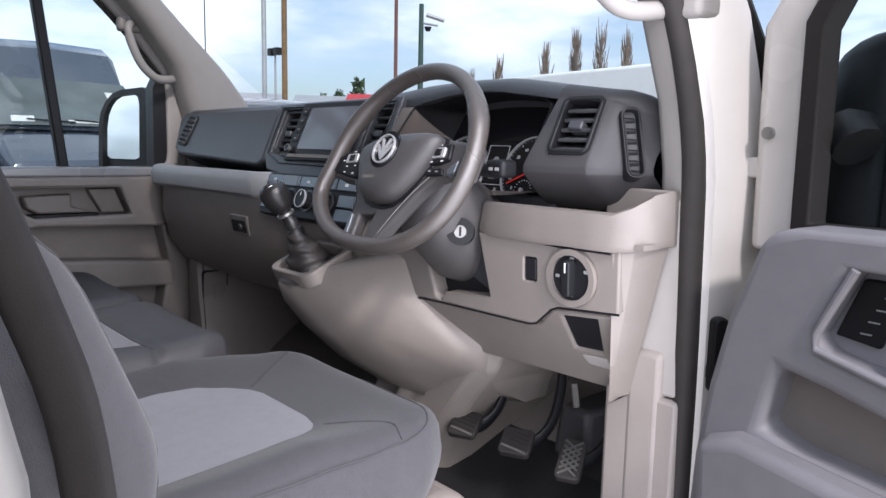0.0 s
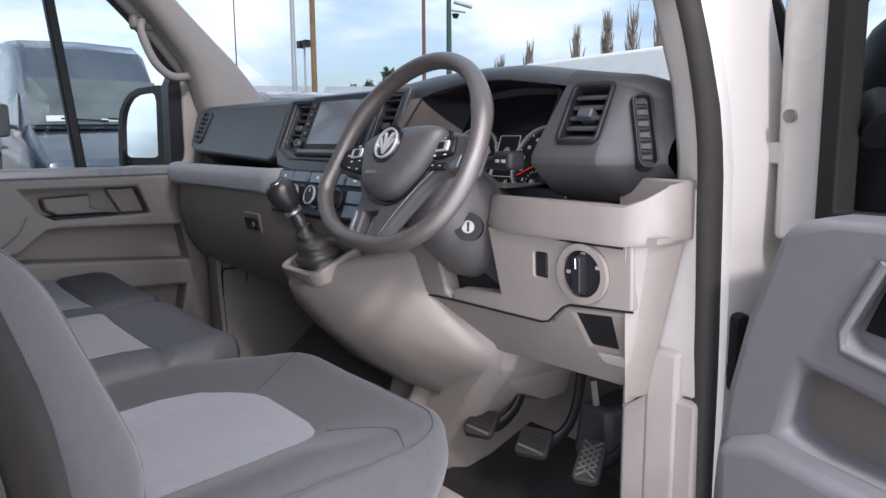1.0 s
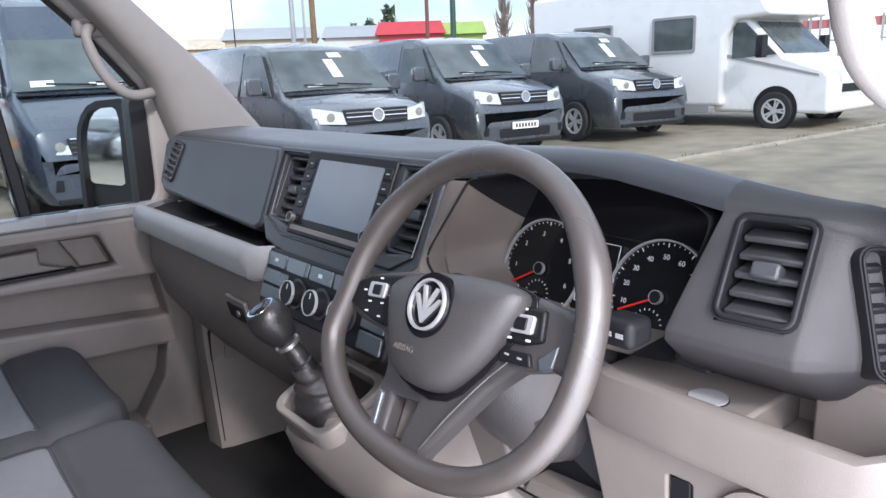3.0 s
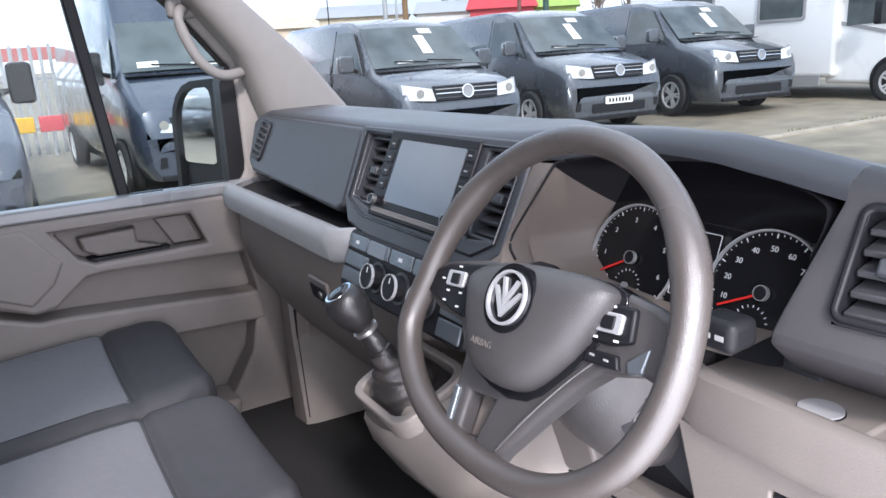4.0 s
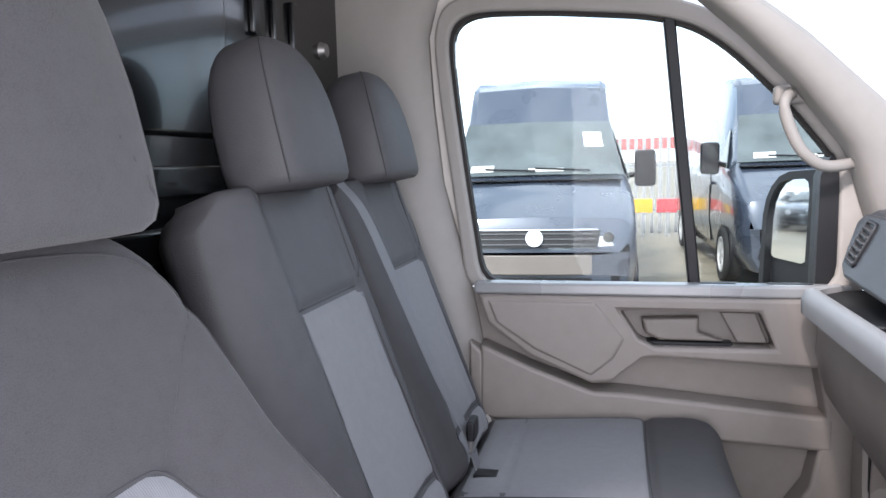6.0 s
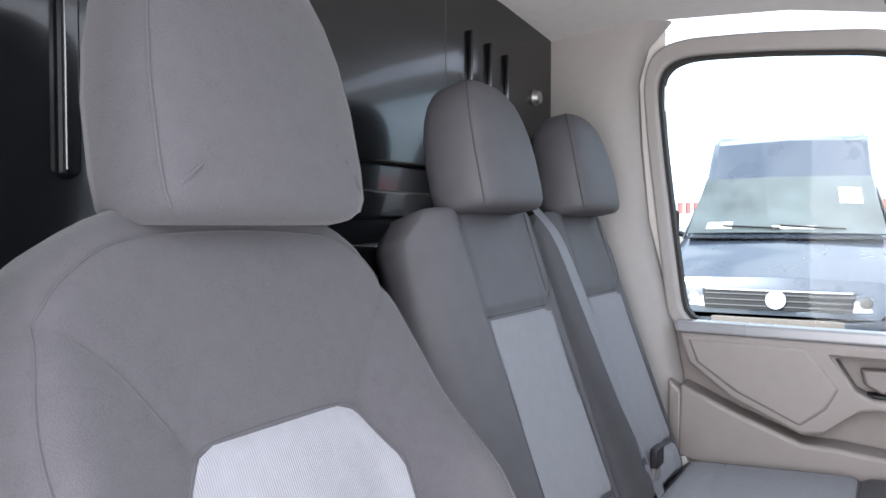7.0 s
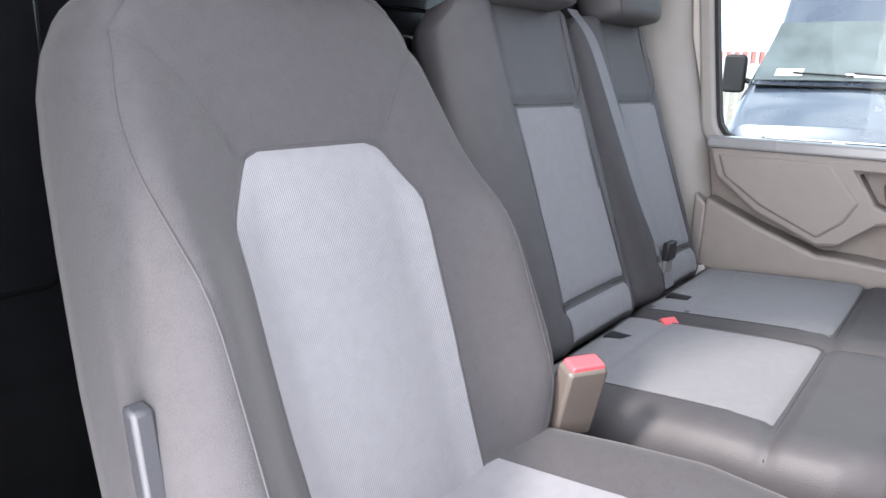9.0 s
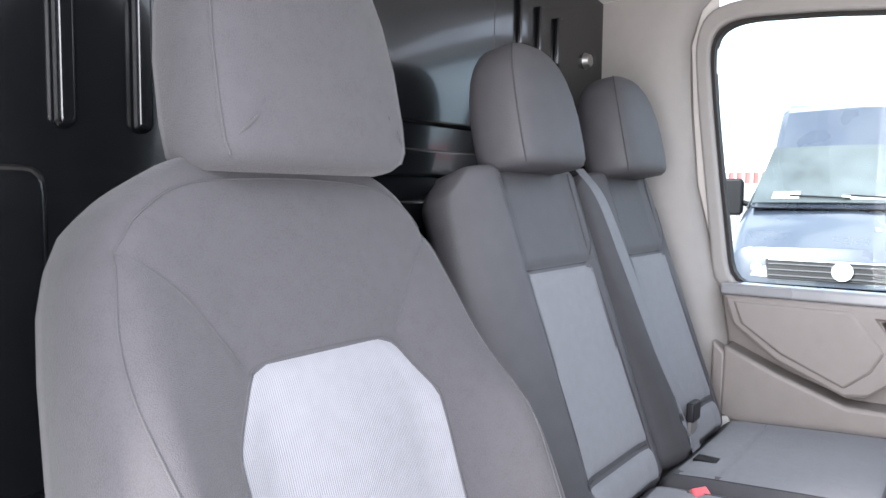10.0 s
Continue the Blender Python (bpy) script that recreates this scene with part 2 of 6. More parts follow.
def rounded(x0, x1, y0, y1, r, n=4):
    """The outline of a rectangle with round corners."""
    out = []
    for cx, cy, a0 in ((x1 - r, y1 - r, 0), (x0 + r, y1 - r, 90), (x0 + r, y0 + r, 180), (x1 - r, y0 + r, 270)):
        for k in range(n + 1):
            a = radians(a0 + 90 * k / n)
            out.append((cx + r * math.cos(a), cy + r * math.sin(a)))
    return out


def disc(cx, cy, r, n=32, ry=None):
    return [(cx + r * math.cos(2 * math.pi * k / n), cy + (ry or r) * math.sin(2 * math.pi * k / n)) for k in range(n)]


def tube(points, radius, n=10, bm=None, closed=False, flat=1.0, up=(0, 0, 1)):
    """A rod of that radius (one or a list) along points; flat squashes it along up."""
    pts = [Vector(p) for p in points]
    k = len(pts)
    rad = radius if isinstance(radius, (list, tuple)) else [radius] * k
    loops = []
    for i, p in enumerate(pts):
        a = pts[(i - 1) % k] if closed or i else pts[0]
        b = pts[(i + 1) % k] if closed or i < k - 1 else pts[-1]
        d = (b - a).normalized()
        u = Vector(up)
        if abs(d.dot(u)) > 0.98:
            u = Vector((0, 1, 0)) if abs(d.y) < 0.9 else Vector((1, 0, 0))
        s = d.cross(u).normalized()
        w = s.cross(d).normalized()
        loops.append([p + rad[i] * (math.cos(q) * s + math.sin(q) * flat * w) for q in (2 * math.pi * j / n for j in range(n))])
    if closed:
        loops.append(loops[0])
        bm = loft(loops, caps=False, bm=bm)
        bmesh.ops.remove_doubles(bm, verts=bm.verts[:], dist=1e-6)
        return bm
    return loft(loops, bm=bm)


def spline(points, n=8):
    """Points along a smooth curve through the given ones."""
    p = [Vector(q) for q in points]
    p = [2 * p[0] - p[1]] + p + [2 * p[-1] - p[-2]]
    out = []
    for i in range(1, len(p) - 2):
        for k in range(n):
            t = k / n
            out.append(0.5 * ((2 * p[i]) + (p[i + 1] - p[i - 1]) * t + (2 * p[i - 1] - 5 * p[i] + 4 * p[i + 1] - p[i + 2]) * t * t + (3 * p[i] - p[i - 1] - 3 * p[i + 1] + p[i + 2]) * t ** 3))
    return out + [p[-2]]


def basis(origin, right, up):
    """The frame with its x along right, its y near up and its z out of both."""
    r = Vector(right).normalized()
    o = r.cross(Vector(up)).normalized()
    u = o.cross(r)
    m = Matrix((r, u, o)).transposed().to_4x4()
    m.translation = Vector(origin)
    return m


def lerp(table, v):
    """Straight-line reading of rows (v, value...)."""
    for a, b in zip(table, table[1:]):
        if v <= b[0] or b is table[-1]:
            k = min(1.0, max(0.0, (v - a[0]) / (b[0] - a[0])))
            return [p + (q - p) * k for p, q in zip(a[1:], b[1:])]


def text_on(words, size, m, mat, parent, name="lettering", align="CENTER"):
    """Raised lettering in the built-in font, as a mesh."""
    cu = bpy.data.curves.new(name, "FONT")
    cu.body, cu.size, cu.align_x, cu.align_y, cu.extrude = words, size, align, "CENTER", 0.0002
    tmp = bpy.data.objects.new(name, cu)
    scene.collection.objects.link(tmp)
    bpy.context.view_layer.update()
    me = bpy.data.meshes.new_from_object(tmp.evaluated_get(bpy.context.evaluated_depsgraph_get()))
    bpy.data.objects.remove(tmp)
    me.transform(m)
    me.materials.clear()
    me.materials.append(mat)
    ob = new(name, me)
    ob.parent = parent
    return ob


def eased(poly, r):
    """The outline with each corner turned into a short curve."""
    out = []
    n = len(poly)
    for i in range(n):
        a, b, c = (Vector(poly[(i + k - 1) % n]) for k in range(3))
        p = b + (a - b).normalized() * min(r, 0.45 * (a - b).length)
        q = b + (c - b).normalized() * min(r, 0.45 * (c - b).length)
        for k in range(5):
            u = k / 4
            out.append(tuple((1 - u) ** 2 * p + 2 * u * (1 - u) * b + u * u * q))
    return out


def plate_holes(outer, holes, z0, z1, m=None):
    """A flat outline with holes through it, made solid from z0 to z1."""
    bm = bmesh.new()
    edges = []
    for loop in (outer, *holes):
        vs = [bm.verts.new((*p, z1)) for p in loop]
        edges += [bm.edges.new((vs[i], vs[(i + 1) % len(vs)])) for i in range(len(vs))]
    bmesh.ops.triangle_fill(bm, use_beauty=True, use_dissolve=False, edges=edges)
    bmesh.ops.dissolve_limit(bm, angle_limit=0.01, verts=bm.verts[:], edges=bm.edges[:])
    got = bmesh.ops.extrude_face_region(bm, geom=bm.faces[:])
    for v in got["geom"]:
        if isinstance(v, bmesh.types.BMVert):
            v.co.z = z0
    if m is not None:
        bmesh.ops.transform(bm, matrix=m, verts=bm.verts[:])
    return bm


def sstep(a, b, x):
    t = min(1.0, max(0.0, (x - a) / (b - a)))
    return t * t * (3 - 2 * t)


# ---- the van's own shell ----
SIDE_L = basis((-0.89, 0, 0), (0, 1, 0), (0, 0, 1))      # x ahead, y up, z into the cab
SIDE_R = basis((0.90, 0, 0), (0, 1, 0), (0, 0, 1))

floor = tagged(part("floor", box(-0.93, 0.95, -0.12, 1.75, 0.66, 0.70), M_CARPET, None), "dark carpeted van cab floor", "floor", kind="structure")
ceiling = tagged(part("ceiling", loft([[(-0.92, y, z), (-0.6, y, z + 0.03), (0.6, y, z + 0.03), (0.92, y, z), (0.92, y, z + 0.08), (-0.92, y, z + 0.08)]
                 for y, z in ((-0.12, 2.10), (0.2, 2.12), (0.5, 2.10), (0.72, 2.06))]), M_ROOF, None), "pale grey cloth headliner of the van cab", "ceiling", kind="structure")

# bulkhead behind the seats: pressed steel sheet with ribs
bulkhead = tagged(part("wall_bulkhead", box(-0.97, 0.97, -0.15, -0.10, 0.62, 2.16), M_BULK, None), "glossy black pressed steel bulkhead behind the seats", "bulkhead", kind="structure")
BULK = basis((0, -0.10, 0), (-1, 0, 0), (0, 0, 1))
for x, z0, z1 in ((-0.50, 1.64, 2.12), (-0.60, 1.64, 2.12), (-0.82, 1.2, 2.12)):
    soften(part("rib", plate(rounded(x - 0.011, x + 0.011, z0, z1, 0.009), 0, 0.016, BULK, inset=0.006), M_BULK, bulkhead), 0.004)
for x0, x1, z0, z1 in ((-0.44, 0.34, 1.70, 2.09), (-0.46, 0.95, 1.60, 1.655), (-0.46, 0.95, 1.50, 1.555), (-0.95, -0.62, 1.20, 1.60), (-0.46, 0.95, 0.9, 1.44)):
    soften(part("pressed_panel", plate(rounded(x0, x1, z0, z1, 0.025), 0, 0.013, BULK, inset=0.012), M_BULK, bulkhead), 0.006, 3)
for x, z in ((0.44, 1.98), (0.53, 1.97), (0.62, 1.96)):
    soften(part("bracket", plate(rounded(x, x + 0.03, z - 0.07, z + 0.05, 0.008), 0, 0.012, BULK), M_BULK, bulkhead), 0.003)
bolt = part("bolt", plate(disc(0.80, 1.93, 0.022, 20), 0, 0.015, BULK, inset=0.006), M_STEEL, bulkhead)

# pillars: z, where the door seal runs, where the windscreen edge runs
A_PILLAR = ((0.70, 1.17, 1.66), (1.10, 1.17, 1.62), (1.33, 1.16, 1.58), (1.50, 1.15, 1.40), (1.656, 1.10, 1.27), (1.80, 0.985, 1.115), (1.914, 0.874, 0.995), (2.05, 0.72, 0.82), (2.10, 0.66, 0.74))


def a_pillar(side, mat, z_from):
    loops = []
    for k in range(25):
        z = z_from + (2.11 - z_from) * k / 24
        yd, yw = lerp(A_PILLAR, z)
        xo = side * lerp(((0.7, 0.93), (1.4, 0.93), (2.1, 0.86)), z)[0]
        loops.append([(xo, yd, z), (xo - side * 0.055, yd + 0.004, z), (xo - side * 0.070, yd + 0.018, z), (xo - side * 0.080, yd + 0.045, z), (xo - side * 0.072, yw - 0.022, z), (xo - side * 0.055, yw, z), (xo, yw, z)])
    return loft(loops)


for side, name in ((-1, "a_pillar_passenger"), (1, "a_pillar_driver")):
    pil = tagged(part(name, a_pillar(side, M_APILLAR, 1.30), M_APILLAR, None, angle=50), "pale grey plastic windscreen pillar trim", "pillar trim", kind="structure")


def b_pillar(side):
    loops = []
    for z, y0, y1 in ((0.66, -0.10, 0.27), (1.20, -0.10, 0.26), (1.33, -0.10, 0.235), (1.60, -0.10, 0.165), (1.80, -0.10, 0.145), (1.97, -0.10, 0.135), (2.06, -0.10, 0.16), (2.12, -0.10, 0.22)):
        xo = side * 0.955
        loops.append([(xo, y0, z), (xo - side * 0.05, y0, z), (xo - side * 0.06, y1 - 0.09, z), (xo - side * 0.045, y1 - 0.03, z), (xo - side * 0.02, y1, z), (xo, y1, z)])
    return loft(loops)


b_left = tagged(part("b_pillar_passenger", b_pillar(-1), M_PILLAR, None, angle=50), "pale grey plastic door pillar trim", "pillar trim", kind="structure")

# windscreen
ws = lambda u, v: Vector((-0.84 + 1.68 * u, 1.60 - 0.86 * v + 0.10 * (1 - (2 * u - 1) ** 2) * (1 - 0.4 * v), 1.42 + 0.66 * v ** 0.93))
windscreen = tagged(part("windscreen", patch(ws, 14, 8), M_GLASS, None), "clear laminated windscreen glass", "windscreen", kind="structure")
windscreen.visible_shadow = False

# white painted body round the driver's door opening
body = thing("van_body", "white painted steel van cab body", "van body", kind="structure")
loops = []
for k in range(21):
    z = 0.50 + 1.62 * k / 20
    yd, yw = lerp(A_PILLAR, max(0.7, z))
    xo = lerp(((0.5, 0.955), (1.4, 0.965), (2.12, 0.90)), z)[0]
    loops.append([(xo - 0.05, yd + 0.03, z), (xo - 0.035, yd + 0.004, z), (xo - 0.012, yd + 0.008, z), (xo - 0.004, yd + 0.045, z), (xo + 0.002, yd + 0.075, z), (xo + 0.006, yd + 0.13, z), (xo - 0.05, yd + 0.13, z)])
part("hinge_pillar", loft(loops), M_WHITE, body, angle=50)
loops = []
for z, y1 in ((0.50, 0.30), (0.9, 0.285), (1.20, 0.27), (1.33, 0.245), (1.60, 0.175), (1.80, 0.155), (1.97, 0.145), (2.12, 0.22)):
    loops.append([(0.87, y1 - 0.14, z), (0.885, y1 - 0.015, z), (0.90, y1, z), (0.945, y1 + 0.004, z), (0.965, y1 - 0.01, z), (1.0, y1 - 0.06, z), (1.01, -0.6, z), (0.97, -0.6, z)])
part("lock_pillar", loft(loops), M_WHITE, body, angle=50)
part("lock_pillar_foot", plate([(0.264, 0.66), (0.350, 0.66), (0.335, 0.90), (0.306, 0.955), (0.282, 1.005), (0.264, 1.0)], -0.075, 0.005, SIDE_L), M_WHITE, body)
part("windscreen_rubber", tube([(0.955 - 0.10 * max(0.0, z - 1.4), lerp(A_PILLAR, z)[1] - 0.03, z) for z in (1.45, 1.55, 1.656, 1.80, 1.914, 2.05)], 0.016, 8), M_RUBBER, body)
part("sill", box(0.78, 1.0, 0.2, 1.25, 0.40, 0.665), M_WHITE, body)
soften(part("pillar_foot_trim", box(0.79, 0.922, 1.158, 1.178, 1.05, 1.36), M_PILLAR, body), 0.006)
soften(part("kick_trim", box(0.79, 0.924, 1.152, 1.182, 0.665, 1.048), M_DOOR, body), 0.008)
part("roof_skin", loft([[(-0.97, y, z - 0.1), (-0.7, y, z), (0.7, y, z), (0.97, y, z - 0.1), (0.97, y, z - 0.13), (-0.97, y, z - 0.13)] for y, z in ((-0.6, 2.33), (0.3, 2.33), (0.66, 2.26))]), M_WHITE, body)
part("cab_side", box(-1.0, -0.965, -0.6, 0.2, 0.40, 2.2), M_WHITE, body)
part("front_panel", box(-0.95, 0.95, 1.78, 1.82, 0.40, 1.33), M_WHITE, body)
part("underbody", box(-0.93, 0.95, -0.6, 1.78, 0.40, 0.66), M_BLACK, body)
for x in (-0.82, 0.82):
    part("wheel", plate(disc(1.55, 0.34, 0.34, 32), -0.11, 0.11, basis((x, 0, 0), (0, 1, 0), (0, 0, 1))), M_RUBBER, body)

# rubber seals round the door openings
def seal_path(side):
    b, c, f, e = (0.040, 0.038, 0.030, 0.012) if side > 0 else (0.0, 0.0, 0.0, 0.0)
    pts = [(0.67, 0.38 + b), (0.70, 0.31 + b), (1.00, 0.29 + b), (1.20, 0.28 + c), (1.33, 0.255 + f), (1.60, 0.18 + e), (1.80, 0.16 + e), (1.97, 0.15 + e), (2.05, 0.18 + e), (2.08, 0.28 + e), (2.07, 0.6), (2.05, 0.72), (1.914, 0.874), (1.80, 0.985), (1.656, 1.10), (1.50, 1.15), (1.33, 1.16), (1.10, 1.17), (0.75, 1.17), (0.68, 1.12), (0.67, 0.9), (0.67, 0.38 + b)]
    out = []
    for p in spline([(z, y, 0) for z, y in pts], 4):
        xo = side * (lerp(((0.7, 0.93), (1.4, 0.93), (2.1, 0.86)), p.x)[0] - 0.008)
        out.append((xo, p.y + (0.004 if p.y > 0.6 else -0.004), p.x))
    return out


for side in (1,):
    seal = tagged(part("door_seal_driver" if side > 0 else "door_seal_passenger", tube(seal_path(side), 0.019 if side > 0 else 0.012, 10, up=(1, 0, 0)), M_RUBBER, None), "dark rubber seal round the door opening", "door seal", kind="structure")


# ---- passenger door, closed ----
def passenger_door():
    d = thing("door_1", "closed grey plastic trimmed passenger door with window", "door", kind="structure")
    L = SIDE_L
    part("skin", plate([(0.20, 0.45), (1.20, 0.45), (1.20, 1.32), (0.20, 1.32)], -0.14, -0.100, L), M_WHITE, d)
    part("backing", plate([(0.235, 0.60), (1.165, 0.60), (1.165, 1.31), (0.235, 1.31)], -0.098, -0.082, L), M_DOOR, d)
    arm = [(0.262, 1.318), (1.12, 1.318), (1.14, 1.28), (1.13, 1.17), (1.05, 1.158), (0.70, 1.172), (0.66, 1.165), (0.585, 1.103), (0.545, 1.098), (0.39, 1.165), (0.285, 1.245)]
    hole = [(0.61, 1.286), (0.93, 1.286), (0.965, 1.20), (0.69, 1.197), (0.655, 1.215)]
    soften(part("armrest", plate_holes(arm, [hole], -0.080, 0.008, L), M_DOOR, d), 0.009, 3)
    soften(part("elbow_pad", plate([(0.285, 1.306), (0.555, 1.306), (0.625, 1.215), (0.60, 1.165), (0.545, 1.118), (0.40, 1.182), (0.305, 1.25)], 0.004, 0.014, L, inset=0.006), M_DOOR, d), 0.005, 3)
    part("handle_recess", plate([(0.60, 1.29), (0.94, 1.29), (0.975, 1.19), (0.64, 1.19)], -0.072, -0.062, L), M_DASH_LOW, d)
    soften(part("door_handle", plate([(0.66, 1.262), (0.80, 1.268), (0.80, 1.228), (0.86, 1.208), (0.70, 1.206), (0.668, 1.225)], -0.05, -0.018, L, inset=0.006), M_DASH_LOW, d), 0.006, 3)
    # Black strip stands in for the shadow under the handle.
    soften(part("handle_shade_strip", plate([(0.675, 1.206), (0.875, 1.206), (0.87, 1.197), (0.70, 1.195)], -0.06, -0.016, L), M_BLACK, d), 0.003)
    soften(part("speaker_pad", plate([(0.845, 1.28), (0.925, 1.28), (0.955, 1.205), (0.885, 1.205)], -0.066, -0.030, L), M_DASH_LOW, d), 0.004)
    band = [(0.262, 1.19), (0.40, 1.13), (0.545, 1.078), (0.62, 1.080), (1.06, 1.043), (1.10, 1.043), (1.10, 0.956), (0.42, 0.986), (0.30, 0.99), (0.255, 1.0)]
    soften(part("grab_shelf", plate(band, -0.080, 0.004, L, inset=0.004), M_DOOR, d), 0.010, 3)
    col = [(1.055, 1.17), (1.165, 1.17), (1.165, 0.60), (0.93, 0.60), (0.965, 0.74), (1.045, 0.865), (1.064, 0.96), (1.078, 1.05)]
    soften(part("front_column", plate(col, -0.080, 0.003, L, inset=0.003), M_DOOR, d), 0.009, 3)
    low = [(0.50, 0.80), (1.00, 0.76), (0.97, 0.60), (0.45, 0.60)]
    soften(part("bottle_pocket", plate(low, -0.080, 0.04, L, inset=0.01), M_DOOR, d), 0.014, 3)
    rear = [(0.235, 1.20), (0.27, 1.17), (0.27, 1.0), (0.31, 0.99), (0.40, 0.83), (0.40, 0.60), (0.235, 0.60)]
    soften(part("rear_column", plate(rear, -0.080, 0.002, L, inset=0.003), M_DOOR, d), 0.008, 3)
    soften(part("window_sill", plate([(0.25, 1.348), (1.13, 1.348), (1.13, 1.318), (0.25, 1.318)], -0.054, -0.002, L), M_SILL, d), 0.007, 3)
    for y0, y1 in ((0.80, 0.88), (0.95, 1.05)):
        part("sill_slot", plate(rounded(y0, y1, -0.052, -0.030, 0.006), 1.345, 1.3495, basis((-0.89, 0, 0), (0, 1, 0), (-1, 0, 0)) @ Matrix.Diagonal((1, -1, 1, 1))), M_BLACK, d)
    inner = [(0.262, 1.335), (0.60, 1.335), (1.10, 1.335), (1.10, 1.63), (1.07, 1.67), (0.98, 1.785), (0.86, 1.905), (0.78, 1.96), (0.68, 1.99), (0.45, 2.015), (0.26, 2.025), (0.205, 2.005), (0.185, 1.955), (0.20, 1.80), (0.225, 1.60)]
    outer = [(0.225, 1.32), (0.60, 1.31), (1.165, 1.31), (1.165, 1.63), (1.10, 1.72), (1.02, 1.82), (0.895, 1.94), (0.80, 2.0), (0.69, 2.035), (0.45, 2.06), (0.25, 2.07), (0.175, 2.045), (0.15, 1.97), (0.165, 1.80), (0.19, 1.60)]
    outer, inner = eased(outer, 0.06), eased(inner, 0.06)
    soften(part("window_frame", ring_plate(outer, inner, -0.10, -0.035, L), M_PILLAR, d), 0.008, 3)
    grow = lambda poly, k: [(p[0] + (p[0] - 0.62) * k, p[1] + (p[1] - 1.66) * k) for p in poly]
    part("glass_seal", ring_plate(grow(inner, 0.01), grow(inner, -0.022), -0.085, -0.055, L), M_RUBBER, d)
    soften(part("division_bar", plate([(0.775, 1.335), (0.803, 1.335), (0.735, 2.0), (0.707, 2.0)], -0.085, -0.05, L), M_BLACK, d), 0.004)
    pane = part("pane", plate(grow(inner, 0.01), -0.072, -0.069, L), M_GLASS, d)
    pane.visible_shadow = False
    part("mirror_base", plate([(1.055, 1.335), (1.11, 1.335), (1.11, 1.66), (1.085, 1.655), (1.06, 1.60)], -0.11, -0.045, L), M_BLACK, d)
    return d


passenger_door()


def wing_mirror(name, m, label, arm=1, reach=0.24):
    """Large two-pane van mirror; local x across the glass, y up, z towards the driver's eye; arm: the side of its foot."""
    t = thing(name, label, "wing mirror", m)

    def outline(x0, x1, y0, y1):
        # big round corner at the top away from the van, small ones elsewhere
        w, h = x1 - x0, y1 - y0
        half = [(0.0, 0.13), (0.05, 0.05), (0.16, 0.0), (0.84, 0.0), (0.95, 0.04), (1.0, 0.12), (1.0, 0.90), (0.96, 0.97), (0.86, 1.0), (0.45, 0.985), (0.28, 0.95), (0.15, 0.88), (0.06, 0.79), (0.01, 0.66)]
        return [(arm * (x0 + w * a), y0 + h * b) for a, b in half]
    loops = []
    for z, k in ((0.0, 1.0), (-0.03, 1.03), (-0.08, 0.97), (-0.12, 0.80), (-0.135, 0.55)):
        loops.append([(x * k, y * k, z) for x, y in outline(-0.150, 0.135, -0.21, 0.170)])
    smooth(part("housing", loft(loops), M_BLACK, t, angle=60), 1)
    part("rim", ring_plate(outline(-0.152, 0.137, -0.212, 0.172), outline(-0.128, 0.080, -0.19, 0.150), -0.01, 0.012), M_BLACK, t)
    part("main_glass", plate(outline(-0.126, 0.078, -0.075, 0.148), -0.004, 0.002), M_MIRROR, t)
    part("wide_angle_glass", plate(rounded(min(-0.122 * arm, 0.076 * arm), max(-0.122 * arm, 0.076 * arm), -0.185, -0.088, 0.03, 6), -0.004, 0.002, Matrix.Rotation(radians(6), 4, "X")), M_MIRROR, t)
    part("arm", tube([(arm * 0.10, 0.02, -0.06), (arm * 0.17, 0.02, -0.05), (arm * reach, 0.0, -0.03)], 0.035, 10), M_BLACK, t)
    return t


wing_mirror("wing_mirror", basis((-1.205, 1.066, 1.44), (0.955, 0.295, 0), (-0.01, 0.034, 1)), "black van wing mirror with large and small glass")


# ---- padded seats ----
def pad(frame, width, bolster, length, thick, rows=44, cols=40, end_round=0.05, edge=0.05, profile=None, relief=None):
    """A padded slab: x across, z along its length, y out of its face; width and bolster are tables over the length.
    profile gives the face's height over the metres from its middle line, relief adds grooves and padding."""
    def wid(s):
        return lerp(width, s)[0]

    def face(a, s):
        if profile:
            y = lerp(profile, abs(a) * wid(s))[0]
        else:
            t = max(0.0, (abs(a) - 0.80) / 0.20)
            y = lerp(bolster, s)[0] * sstep(0.34, 0.90, abs(a)) - edge * (1 - math.sqrt(max(0.0, 1 - t * t)))
        if relief:
            y += relief(a * wid(s), s)
        q = max(0.0, (s - (length - end_round)) / end_round)
        r = max(0.0, (0.03 - s) / 0.03)
        return y - 0.6 * end_round * (1 - math.sqrt(max(0.0, 1 - q * q))) - 0.02 * r * r

    def at(a, s, up=0.0):
        return Vector((a * wid(s), face(a, s) + up, s))

    loops = []
    for i in range(rows + 1):
        s = length * (1 - (1 - i / rows) ** 1.25)
        w = wid(s)
        loop = [at(-1 + 2 * k / cols, s) for k in range(cols + 1)]
        q = max(0.0, (s - (length - end_round)) / end_round)
        back = -thick + 0.5 * thick * (1 - math.sqrt(max(0.0, 1 - q * q)))
        low = min(-edge - 0.02, loop[-1].y - 0.012)
        loop += [Vector((w, low, s)), Vector((w * 0.97, min(low - 0.005, back * 0.75), s)), Vector((w * 0.85, back, s)), Vector((0, back, s)), Vector((-w * 0.85, back, s)), Vector((-w * 0.97, min(low - 0.005, back * 0.75), s)), Vector((-w, low, s))]
        loops.append([frame @ p for p in loop])
    return loft(loops), at, wid


def groove(v, at, deep, half):
    """A soft sewn-in furrow across v = at."""
    return -deep * math.exp(-((v - at) / half) ** 2)


